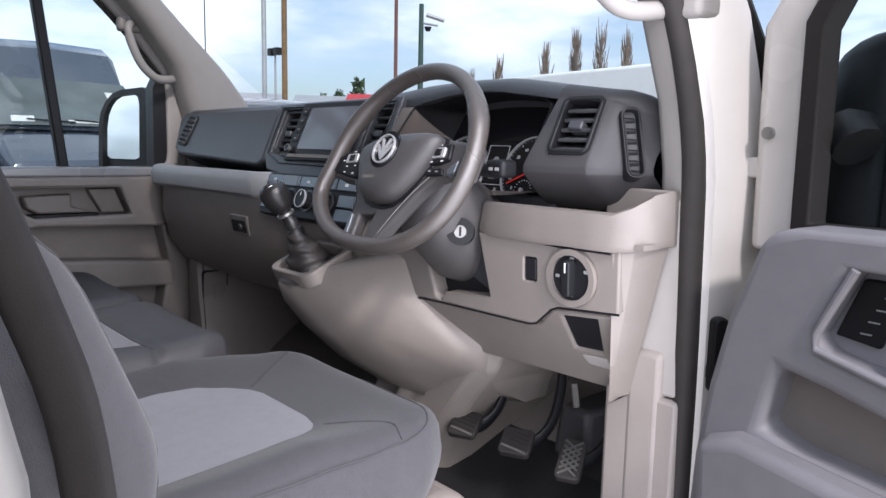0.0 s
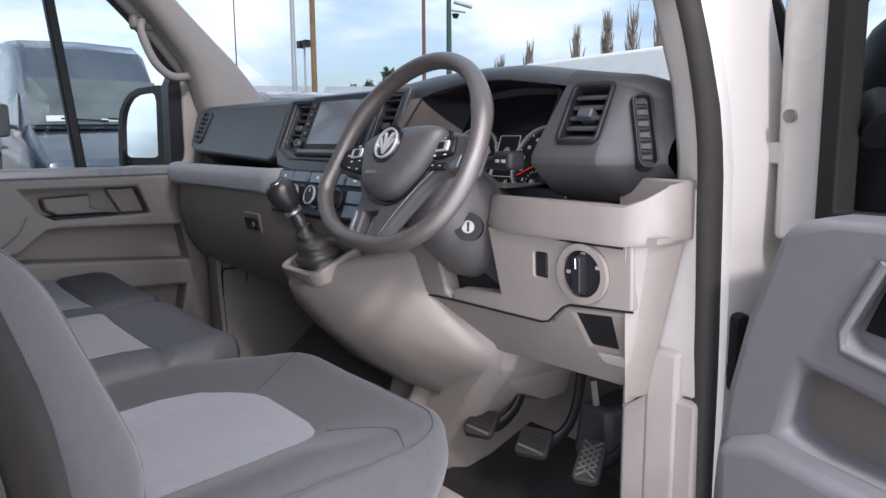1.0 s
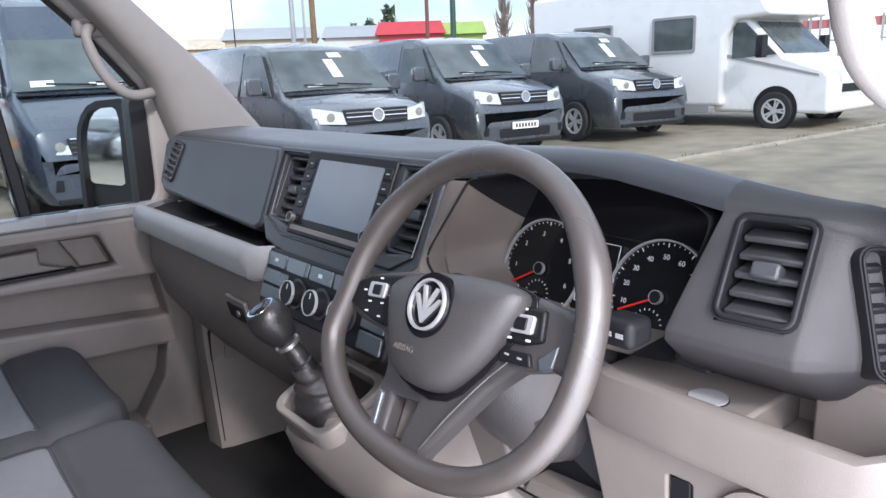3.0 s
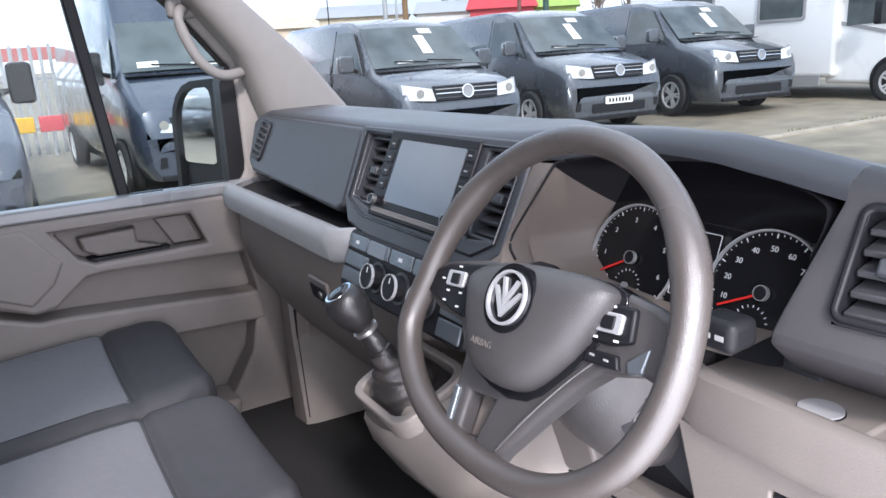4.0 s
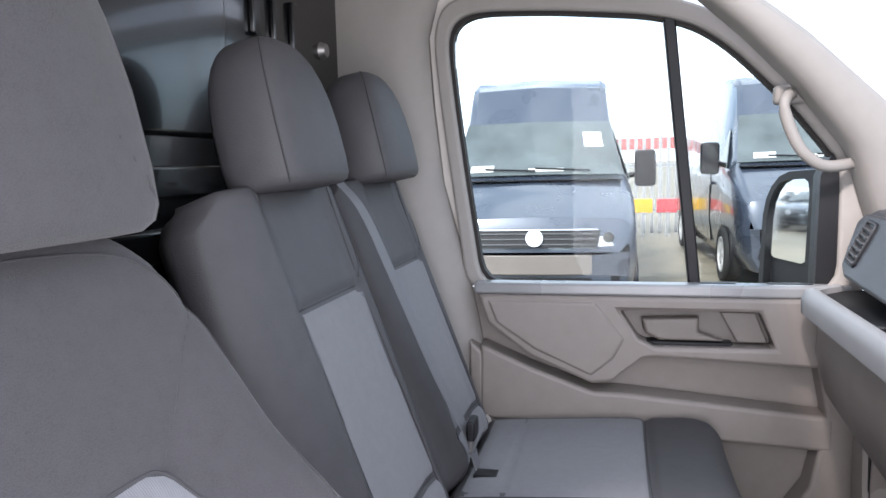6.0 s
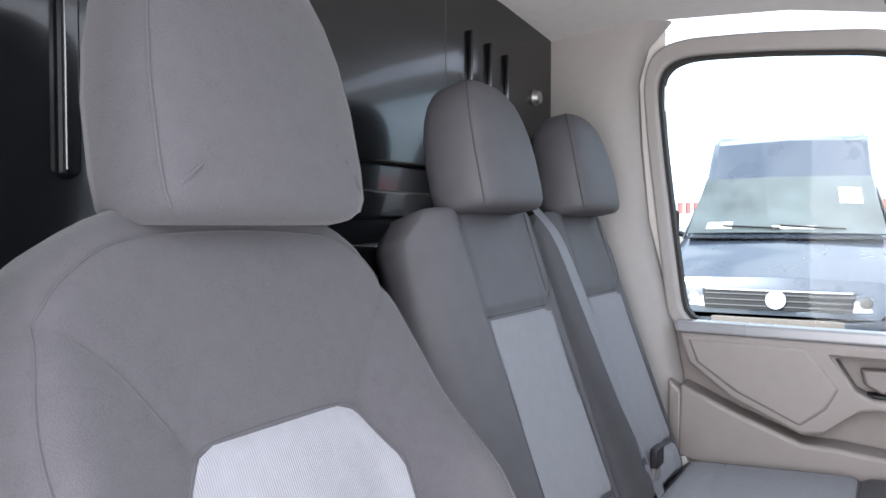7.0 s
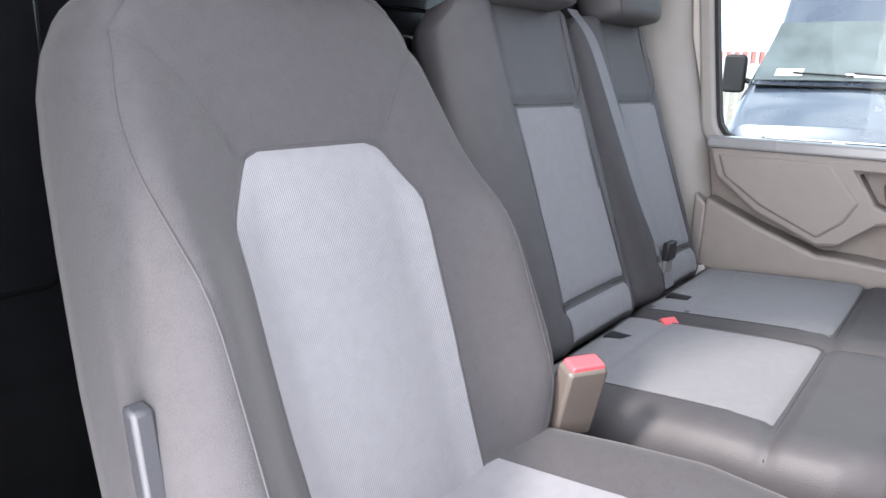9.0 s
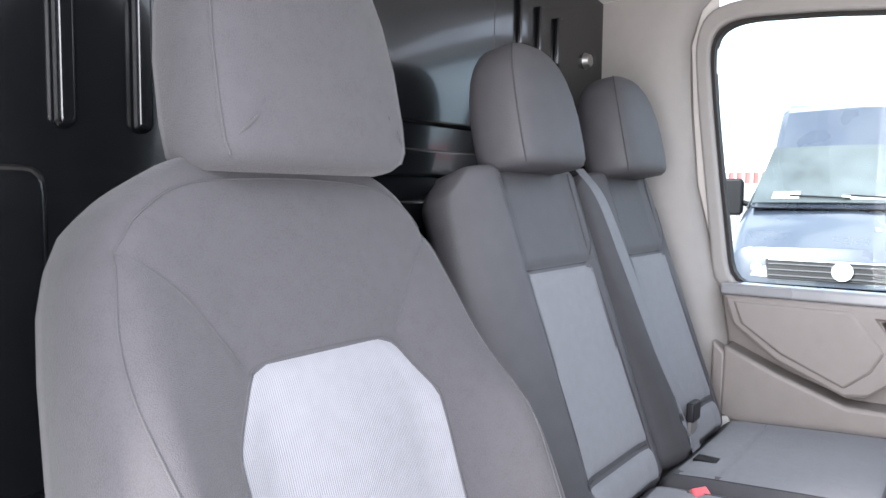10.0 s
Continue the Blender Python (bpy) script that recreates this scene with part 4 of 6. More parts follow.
# heater controls
HVAC = basis((0, 1.025, 1.315), (1, 0, 0), (0, 0.35, 1))
hv = soften(part("heater_panel", plate(rounded(-0.125, 0.265, -0.055, 0.048, 0.010), -0.05, 0.004, HVAC), M_BLACK, dash), 0.004)
for i in range(5):
    x0 = -0.115 + 0.075 * i
    soften(part("heater_button", plate(rounded(x0, x0 + 0.068, 0.018, 0.042, 0.003), 0.003, 0.009, HVAC), M_SLATE, hv), 0.0015)
    part("button_icon", plate(rounded(x0 + 0.028, x0 + 0.040, 0.027, 0.033, 0.001), 0.009, 0.0094, HVAC), M_PRINT, hv)
soften(part("heater_display", plate(rounded(-0.040, 0.020, 0.0185, 0.0415, 0.003), 0.0092, 0.0098, HVAC), M_SCREEN, hv, "small grey heater display"), 0.0002)
for i in range(2):
    soften(part("side_button", plate(rounded(-0.115, -0.034, -0.040 + 0.028 * i, -0.016 + 0.028 * i, 0.003), 0.003, 0.009, HVAC), M_SLATE, hv), 0.0015)
for i in range(3):
    c = (0.004 + 0.076 * i, -0.012)
    kn = part("heater_knob", plate(disc(*c, 0.020, 28), 0.003, 0.026, HVAC, inset=0.002), M_BLACK, hv)
    part("knob_ring", ring_plate(disc(*c, 0.0206, 28), disc(*c, 0.0192, 28), 0.022, 0.0268, HVAC), M_SILVER, kn)
    part("knob_foot", ring_plate(disc(*c, 0.0255, 28), disc(*c, 0.0205, 28), 0.002, 0.007, HVAC), M_DASH, kn)
    part("pointer", plate(rounded(c[0] - 0.001, c[0] + 0.001, c[1] + 0.006, c[1] + 0.015, 0.0008), 0.025, 0.0264, HVAC), M_PRINT, kn)
for i in range(2):
    soften(part("blank_switch", plate(rounded(0.20, 0.258, -0.048 + 0.030 * i, -0.022 + 0.030 * i, 0.003), 0.003, 0.008, HVAC), M_SLATE, hv), 0.0015)

# instrument binnacle
BIN = basis((0.48, 1.195, 1.39), (1, 0, 0), (0, 0.36, 1))
part("cluster_plate", plate(rounded(-0.215, 0.19, -0.095, 0.13, 0.03), -0.02, -0.004, BIN), M_GLOSSBLACK, dash)
# funnel of the binnacle: from the dash face back to the dials
MOUTH = [(0.300, 1.372), (0.288, 1.400), (0.289, 1.420), (0.300, 1.452), (0.313, 1.487), (0.322, 1.507), (0.338, 1.515), (0.40, 1.527), (0.47, 1.533), (0.54, 1.531), (0.626, 1.520), (0.664, 1.510), (0.676, 1.496), (0.672, 1.455), (0.665, 1.400), (0.657, 1.368), (0.640, 1.352), (0.50, 1.343), (0.34, 1.348)]
funnel = []
for k in range(7):
    v = k / 6
    loop = []
    for x, z, _ in spline([(a, b, 0) for a, b in MOUTH], 4):
        yf = max(1.136 + 0.50 * (z - 1.53), 1.104)
        left = sstep(0.40, 0.30, x)
        xi, zi = 0.48 + (x - 0.48) * (0.93 - 0.10 * left), 1.40 + (z - 1.40) * 0.90
        yi = 1.200 + 0.36 * (zi - 1.39)
        loop.append((x + (xi - x) * v ** (1 + left), yf + (yi - yf) * v, z + (zi - z) * v))
    funnel.append(loop)
bm = loft(funnel, caps=False)
for co, no in (((0, 1.11, 1.512), (0, 0.62, 1)), ((0.60, 0, 0), (1, 0, 0))):
    bmesh.ops.bisect_plane(bm, geom=bm.verts[:] + bm.edges[:] + bm.faces[:], plane_co=co, plane_no=no)
surround = part("binnacle_surround", bm, M_FLANK, dash, "warm grey instrument surround, black at its top and right", angle=60)
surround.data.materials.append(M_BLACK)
# Faces above a slanted plane, and those right of x = 0.60, are black.
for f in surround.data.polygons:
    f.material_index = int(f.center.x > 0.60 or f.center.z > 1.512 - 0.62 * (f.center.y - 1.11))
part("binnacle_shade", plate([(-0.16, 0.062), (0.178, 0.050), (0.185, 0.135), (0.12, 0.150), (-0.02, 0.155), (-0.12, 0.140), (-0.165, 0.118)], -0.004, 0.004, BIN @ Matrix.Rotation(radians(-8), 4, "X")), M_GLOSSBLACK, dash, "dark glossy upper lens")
soften(part("binnacle_sill", loft([[(x, 1.152 + d, 1.346), (x, 1.21, 1.345), (x, 1.21, 1.31), (x, 1.156 + d, 1.322)] for x, d in ((0.29, -0.02), (0.45, 0.0), (0.60, 0.0), (0.665, 0.0))]), M_DASH, dash), 0.004)
soften(part("flank_edge", tube(spline([(0.333, 1.128, 1.512), (0.320, 1.123, 1.507), (0.311, 1.112, 1.487), (0.298, 1.095, 1.452), (0.287, 1.079, 1.420), (0.286, 1.074, 1.402), (0.292, 1.078, 1.385)], 4), 0.0022, 8), M_BLACK, dash), 0.0005)
flank_face = [[(0.262, 1.117, 1.506), (0.318, 1.121, 1.508), (0.318, 1.16, 1.50), (0.262, 1.16, 1.50)]]
for z, xe in ((1.487, 0.313), (1.452, 0.300), (1.420, 0.289), (1.400, 0.288), (1.372, 0.300), (1.350, 0.320)):
    yf = 1.127 + 0.50 * (z - 1.53)
    xe -= 0.002
    flank_face.append([(0.262, yf, z), (xe, yf, z), (xe, max(yf + 0.03, 1.110), z - 0.005), (0.262, max(yf + 0.03, 1.110), z - 0.005)])
part("binnacle_flank", loft(flank_face), M_FLANK, dash, angle=60)


def dial(cx, cy, r, parent, marks, needle, sub):
    d = part("dial", plate(disc(cx, cy, r, 48), -0.004, 0.001, BIN), M_GLOSSBLACK, parent)
    part("dial_ring", ring_plate(disc(cx, cy, r, 64), disc(cx, cy, r - 0.0020, 64), -0.002, 0.006, BIN), M_SILVER, d)
    n = 41
    for i in range(n):
        a = radians(222 - 260 * i / (n - 1))
        long = i % 5 == 0
        m = BIN @ Matrix.Translation((cx, cy, 0)) @ Matrix.Rotation(a, 4, "Z")
        part("tick", box(r * (0.875 if long else 0.915), r * 0.945, -0.0006 if long else -0.00035, 0.0006 if long else 0.00035, 0.001, 0.0016, m), M_PRINT, d)
    for words, a in marks:
        a = radians(a)
        text_on(words, 0.0088, BIN @ Matrix.Translation((cx + r * 0.70 * math.cos(a), cy + r * 0.70 * math.sin(a), 0.0015)), M_PRINT, d, "numeral")
    part("needle", box(0.0, r * 0.80, -0.0012, 0.0012, 0.003, 0.005, BIN @ Matrix.Translation((cx, cy, 0)) @ Matrix.Rotation(radians(needle), 4, "Z")), M_REDPRINT, d)
    hub = part("needle_hub", plate(disc(cx, cy, 0.008, 24), 0.002, 0.009, BIN), M_BLACK, d)
    part("hub_ring", ring_plate(disc(cx, cy, 0.0085, 24), disc(cx, cy, 0.0075, 24), 0.004, 0.0095, BIN), M_GREYPRINT, hub)
    part("small_needle", box(0.0, r * 0.26, -0.0009, 0.0009, 0.003, 0.0045, BIN @ Matrix.Translation((cx + sub[0], cy + sub[1], 0)) @ Matrix.Rotation(radians(sub[2]), 4, "Z")), M_REDPRINT, d)
    part("small_hub", plate(disc(cx + sub[0], cy + sub[1], 0.004, 18), 0.002, 0.007, BIN), M_GREYPRINT, d)
    for i in range(13):
        a = radians(200 - 220 * i / 12)
        part("small_tick", box(r * 0.27, r * 0.31, -0.0005, 0.0005, 0.001, 0.0015, BIN @ Matrix.Translation((cx + sub[0], cy + sub[1], 0)) @ Matrix.Rotation(a, 4, "Z")), M_PRINT, d)
    return d


dial(0.093, -0.005, 0.069, dash, [(str(v), 222 - 26 * i) for i, v in enumerate((0, 10, 20, 30, 40, 50, 60, 70, 80, 90, 100))], 207, (-0.008, -0.036, 200))
dial(-0.093, -0.005, 0.069, dash, [(str(v), 222 - 40 * v) for v in range(7)], 210, (0.0, -0.036, 200))
disp = part("trip_display", plate(rounded(-0.030, 0.030, -0.050, 0.049, 0.004), -0.004, 0.002, BIN), M_GLOSSBLACK, dash)
soften(part("van_symbol", plate([(-0.010, -0.022), (0.008, -0.022), (0.008, 0.016), (0.003, 0.023), (-0.006, 0.023), (-0.010, 0.016)], 0.002, 0.0026, BIN), M_GREYPRINT, disp), 0.0002)
part("display_frame", ring_plate(rounded(-0.027, 0.027, -0.034, 0.046, 0.002), rounded(-0.0262, 0.0262, -0.0332, 0.0452, 0.002), 0.001, 0.0028, BIN), M_PRINT, disp)
text_on("55", 0.008, BIN @ Matrix.Translation((0.016, -0.043, 0.0025)), M_PRINT, disp, "numeral")

# right pod with its vents
POD = basis((0.7405, 1.112, 1.4655), (1, 0.11, 0), (0, 0.52, 0.90))
COLS = (0.680, 0.686, 0.693, 0.701, 0.709, 0.740, 0.772, 0.784, 0.797, 0.808, 0.818, 0.828, 0.838, 0.850)


def pod_loop(x):
    rows = roll_rows(max(x, 0.686))
    _, yl, zl = rows[-1]
    back = 0.0 if x < 0.79 else 1.05 * (x - 0.79) + 4.0 * (x - 0.79) ** 2
    for y, z in ((1.130, 1.5085), (1.084, 1.4205), (1.076, 1.402), (1.078, 1.391), (1.090, 1.381), (1.128, 1.352), (1.165, 1.331), (1.24, 1.325)):
        skew = -0.20 * (zl - z) * sstep(0.707, 0.688, x)
        rows.append((x + skew, min(1.32, y + 0.10 * (x - 0.74) + back + (0.09 if x < 0.685 else 0.0)), min(z, zl - 0.004)))
    return [Vector(p) for p in rows]


bm = loft([pod_loop(x) for x in COLS], caps=False)
def in_vent(f):
    c = f.calc_center_median()
    return 0.709 < c.x < 0.772 and 1.425 < c.z < 1.506 and c.y < 1.2
bmesh.ops.delete(bm, geom=[f for f in bm.faces if in_vent(f)], context="FACES")
pod = part("vent_pod", bm, M_POD, dash, angle=180)
soften(pod, 0.004, 3, 25)
vent(POD @ Matrix.Translation((0.0, 0, 0.002)), 0.062, 0.090, 5, dash, rim=0.006, mat=M_BLACK)
POD_SIDE = basis((0.822, 1.142, 1.441), (0.52, 0.85, 0), (-0.10, 0.46, 0.90))
vent(POD_SIDE @ Matrix.Translation((0.0, -0.002, 0.006)), 0.022, 0.104, 6, dash, rim=0.003, knob=False, mat=M_BLACK, blade=M_BLACK)

# stone coloured knee panel with its open bin
knee = []
for x, dy in ((0.567, 0.012), (0.60, 0.0), (0.70, 0.0), (0.80, 0.0), (0.845, 0.002), (0.872, 0.014), (0.890, 0.036), (0.898, 0.062), (0.902, 0.10)):
    y = 1.058 + dy
    zt, zb = 1.337 + 0.034 * sstep(0.85, 0.905, x), 1.277 + 0.010 * sstep(0.86, 0.903, x)
    knee.append([(x, y + 0.030, zt - 0.004), (x, y + 0.018, zt), (x, y + 0.009, zt - 0.004), (x, y, zb + 0.012), (x, y + 0.003, zb + 0.002), (x, y + 0.012, zb), (x, y + 0.03, zb), (x, y + 0.034, zb + 0.02)])
part("bin_lip", loft(knee), M_BEIGE, dash, angle=50)
part("bin_floor", box(0.57, 0.895, 1.08, 1.22, 1.285, 1.293), M_BEIGE, dash)
soften(part("bin_deck", box(0.572, 0.742, 1.078, 1.20, 1.290, 1.329), M_BEIGE, dash), 0.004)
soften(part("bin_end", loft([[(0.775, 1.152, z), (0.897, 1.140, z), (0.899, 1.156, z), (0.775, 1.166, z)] for z in (1.285, 1.33, 1.371)]), M_BEIGE, dash), 0.003)
part("bin_back", box(0.57, 0.80, 1.20, 1.215, 1.28, 1.345), M_BEIGE, dash)
cap_ = part("cup_cap", plate(disc(0.695, 1.103, 0.019, 28), 1.326, 1.3315), M_GREY, dash, "round pale cap")
part("cap_gap", ring_plate(disc(0.695, 1.103, 0.0205, 28), disc(0.695, 1.103, 0.0190, 28), 1.325, 1.3298), M_BLACK, cap_)
KNEE = basis((0.72, 1.076, 1.20), (1, 0.03, 0), (0, -0.04, 1))
soften(part("knee_panel", plate_holes([(-0.150, 0.082), (0.140, 0.082), (0.140, -0.014), (0.026, -0.022), (0.012, -0.028), (-0.018, -0.056), (-0.034, -0.060), (-0.248, -0.060), (-0.237, -0.040), (-0.122, -0.030)], [disc(0.055, 0.030, 0.045, 32), rounded(-0.045, -0.018, 0.012, 0.052, 0.004)], -0.04, 0.004, KNEE), M_BEIGE, dash), 0.005, 3)
soften(part("cubby_side", plate([(-0.278, -0.002), (-0.262, -0.050), (-0.246, -0.061), (-0.405, -0.064), (-0.425, -0.03), (-0.42, 0.06), (-0.30, 0.06)], -0.05, 0.003, KNEE), M_BEIGE, dash), 0.006, 3)
part("panel_gap", tube([KNEE @ Vector((x, y, 0.001)) for x, y in ((0.140, -0.016), (0.026, -0.0245), (0.012, -0.0305), (-0.018, -0.0585), (-0.034, -0.0625), (-0.248, -0.0625), (-0.40, -0.066))], 0.0018, 6), M_BLACK, dash)
# Black tube for the joint under the bin lip, drawing its shadow too.
part("lip_gap_shadow", tube([(0.572, 1.074, 1.2752), (0.70, 1.071, 1.2752), (0.845, 1.071, 1.2760)], 0.0022, 6), M_BLACK, dash)
soften(part("knee_return", loft([[(0.848 - k * 0.1, 1.068 + k * 0.4, z), (0.880 - k * 0.75, 1.085 + k * 0.3, z), (0.898 - k, 1.150, z), (0.83, 1.155, z)] for z, k in ((1.04, 0.058), (1.10, 0.046), (1.17, 0.030), (1.272, 0.008), (1.300, 0.0))]), M_BEIGE, dash), 0.006, 3)
sw = part("light_switch", ring_plate(disc(0.055, 0.030, 0.046, 40), disc(0.055, 0.030, 0.036, 40), -0.02, 0.012, KNEE), M_BEIGE, dash)
part("switch_face", plate(disc(0.055, 0.030, 0.0365, 40), -0.02, 0.006, KNEE), M_BLACK, sw)
soften(part("switch_grip", plate(rounded(0.047, 0.063, 0.000, 0.060, 0.006), 0.005, 0.024, KNEE, inset=0.002), M_BLACK, sw), 0.002)
part("switch_line", plate(rounded(0.054, 0.056, 0.040, 0.056, 0.0008), 0.024, 0.0247, KNEE), M_PRINT, sw)
for dx, dy in ((-0.027, 0.0), (0.0, 0.030), (0.0, -0.028), (0.027, 0.012)):
    part("switch_mark", plate(rounded(0.055 + dx - 0.004, 0.055 + dx + 0.004, 0.030 + dy - 0.0025, 0.030 + dy + 0.0025, 0.001), 0.006, 0.0068, KNEE), M_GREYPRINT, sw)
soften(part("small_switch", plate(rounded(-0.043, -0.020, 0.013, 0.051, 0.004), -0.02, 0.002, KNEE), M_BLACK, dash), 0.002)
KLOW = basis((0.741, 1.088, 1.163), (1, 0.10, 0), (0, -0.68, 1))
lowp = [(-0.424, -0.022), (-0.30, -0.032), (-0.05, -0.032), (-0.012, 0.008), (0.118, 0.018), (0.086, -0.148), (0.061, -0.163), (-0.10, -0.158), (-0.24, -0.156), (-0.42, -0.153)]
soften(part("lower_knee_panel", plate_holes(lowp, [[(0.004, -0.002), (0.073, 0.004), (0.062, -0.074), (0.008, -0.076)]], -0.03, 0.002, KLOW), M_BEIGE, dash), 0.005, 3)
part("cover_plate", plate([(0.0, 0.002), (0.077, 0.008), (0.066, -0.078), (0.004, -0.080)], -0.02, -0.004, KLOW), M_BLACK, dash, "black square cover")
soften(part("finger_pull", plate([(0.018, -0.086), (0.066, -0.084), (0.066, -0.108), (0.026, -0.106)], 0.0, 0.005, KLOW), M_PILLAR, dash), 0.002)
soften(part("footwell_cheek", box(0.83, 0.895, 1.15, 1.30, 0.70, 1.12), M_DOOR, dash), 0.012, 3)

# centre console sweeping down to the floor
cons = []
for z, x0, x1, yf in ((9, 0.065, 0.385, 0.945), (8, 0.052, 0.39, 0.928), (1.135, 0.048, 0.41, 0.921), (1.10, 0.055, 0.45, 0.93), (1.05, 0.085, 0.51, 0.96), (0.98, 0.13, 0.50, 1.02), (0.92, 0.18, 0.47, 1.10), (0.88, 0.22, 0.46, 1.18)):
    r = 0.09
    cons.append([(x0, 1.40, z), (x0, yf + r, z), (x0 + 0.02, yf + 0.03, z), (x0 + 0.07, yf, z), (x0 + 0.14, yf + 0.01, z), ((x0 + x1) / 2 + 0.05, yf + 0.06, z), (x1 - 0.04, yf + 0.12, z), (x1, yf + 0.15, z), (x1, 1.40, z)])
cons = [[(x, y, z if z < 5 else 1.146 + (z - 8) * 0.012 + 0.45 * min(0.14, y - 0.92)) for x, y, z in l] for l in cons]
part("console", loft(cons), M_BEIGE_LIT, dash, "stone coloured console", angle=60)
foot = []
for z, x0, x1, yf, yr in ((0.70, 0.10, 0.325, 1.12, 1.20), (0.78, 0.115, 0.355, 1.12, 1.18), (0.86, 0.14, 0.405, 1.13, 1.165), (0.93, 0.165, 0.465, 1.13, 1.15), (0.99, 0.18, 0.515, 1.12, 1.15), (1.04, 0.20, 0.53, 1.11, 1.16)):
    xm = x0 + 0.45 * (x1 - x0)
    foot.append([(x0, 1.62, z), (x0, yf + 0.05, z), (x0 + 0.03, yf, z), (xm - 0.022, yf + 0.006, z), (xm - 0.010, yf - 0.012, z), (xm + 0.006, yf - 0.010, z), (xm + 0.020, yf + 0.016, z), (x1 - 0.03, yr - 0.004, z), (x1, yr + 0.03, z), (x1 + 0.01, 1.62, z)])
soften(part("console_foot", loft(foot), M_BEIGE_LIT, dash, "stone coloured ribbed console foot", angle=30), 0.006, 2, 25)
part("toe_board", loft([[(x, 1.28, 0.70), (x, 1.50, 0.86), (x, 1.62, 1.10), (x, 1.66, 1.10), (x, 1.55, 0.70)] for x in (-0.92, 0.56)]), M_BEIGE, dash)
part("toe_carpet", loft([[(x, 1.27, 0.70), (x, 1.49, 0.86), (x, 1.61, 1.10), (x, 1.66, 1.10), (x, 1.55, 0.70)] for x in (0.56, 0.90)]), M_CARPET, dash, "dark carpet behind the pedals")

# gear lever
gear = thing("gear_lever", "black gear lever with leather gaiter and chrome collar", "gear lever", pose(0.15, 0.98, 1.19))
gm = pose(0.15, 0.98, 1.19).inverted()
axis = [Vector((0.150, 0.985, 1.168)), Vector((0.160, 0.940, 1.250)), Vector((0.147, 0.898, 1.328))]
ga = []
for k in range(19):
    v = k / 18
    c = axis[0].lerp(axis[1], v)
    wr = 0.004 * math.sin(v * 24) * (1 - 0.5 * v)
    rx, ry = 0.074 - 0.056 * v ** 0.5 + wr, 0.064 - 0.046 * v ** 0.5 + wr
    ga.append([gm @ (c + Vector((rx * math.copysign(abs(math.cos(a)) ** 0.75, math.cos(a)), ry * math.sin(a), ry * math.sin(a) * 0.45 * (1 - v) + 0.003 * math.sin(3 * a + 9 * v)))) for a in (2 * math.pi * j / 28 for j in range(28))])
part("gaiter", loft(ga), M_GAITER, gear, angle=80)
GB = gm @ basis((0.15, 0.985, 1.175), (1, 0, 0), (0, 1, 0.45))
soften(part("gaiter_frame", ring_plate(rounded(-0.080, 0.080, -0.064, 0.070, 0.03), rounded(-0.066, 0.066, -0.052, 0.058, 0.025), -0.012, 0.018, GB), M_BEIGE_LIT, gear), 0.003)
along = lambda v: gm @ axis[1].lerp(axis[2], v)
part("shaft", tube([along(-0.1), along(0.08), along(0.10), along(0.28), along(0.30), along(0.56)], [0.017, 0.017, 0.015, 0.015, 0.0135, 0.0135], 16), M_KNOB, gear)
part("collar", tube([along(0.42), along(0.44), along(0.50), along(0.52)], [0.015, 0.0185, 0.0185, 0.015], 24), M_STEEL, gear)
part("knob", tube([along(v) for v in (0.54, 0.60, 0.72, 0.86, 1.00, 1.10, 1.18, 1.22)], [0.015, 0.021, 0.0250, 0.0285, 0.0300, 0.0285, 0.0240, 0.0200], 28), M_KNOB, gear, angle=80)
part("knob_ring", tube([along(1.195), along(1.225)], 0.0205, 28), M_CHROME, gear)
part("knob_cap", tube([along(1.215), along(1.245), along(1.255)], [0.0185, 0.016, 0.008], 28), M_GLOSSBLACK, gear, "glossy black cap", angle=80)

# steering column and ignition
col = thing("steering_column", "dark plastic steering column cover with ignition lock", "steering column")
CA = radians(27)
wdir = Vector((0, -math.cos(CA), math.sin(CA)))
wup = Vector((0, math.sin(CA), math.cos(CA)))
WC = Vector((0.486, 0.943, 1.396))
cl = []
for d, rx, ru, dn, off in ((-0.05, 0.05, 0.05, 0.055, 0), (-0.08, 0.068, 0.055, 0.085, 0), (-0.13, 0.075, 0.06, 0.11, 0), (-0.20, 0.078, 0.05, 0.13, 0), (-0.26, 0.07, 0.02, 0.12, 0)):
    c = WC + wdir * d
    cl.append([c + Vector((rx * math.cos(a), 0, 0)) + wup * (ru if math.sin(a) > 0 else dn) * math.copysign(abs(math.sin(a)) ** 0.7, math.sin(a)) for a in (2 * math.pi * j / 24 for j in range(24))])
part("cowl", loft(cl), M_HUB, col, angle=60)
IGN = basis((0.556, 1.035, 1.283), (0.75, 0.65, 0), (0, 0.2, 1))
part("ignition_bezel", ring_plate(disc(0, 0, 0.024, 28), disc(0, 0, 0.011, 28), -0.03, 0.006, IGN), M_BLACK, col)
lk = part("ignition_lock", plate(disc(0, 0, 0.011, 28), -0.03, 0.004, IGN), M_STEEL, col)
part("key_slot", plate(rounded(-0.002, 0.002, -0.008, 0.008, 0.001), 0.004, 0.005, IGN), M_BLACK, lk)
part("column_skirt", loft([[(0.42, 1.09, 1.29), (0.575, 1.075, 1.30), (0.575, 1.2, 1.34), (0.42, 1.2, 1.34)], [(0.43, 1.11, 1.18), (0.59, 1.10, 1.165), (0.59, 1.22, 1.16), (0.43, 1.22, 1.16)]]), M_DASH, col)
part("cubby", box(0.44, 0.59, 1.10, 1.2, 1.15, 1.21), M_BLACK, col)
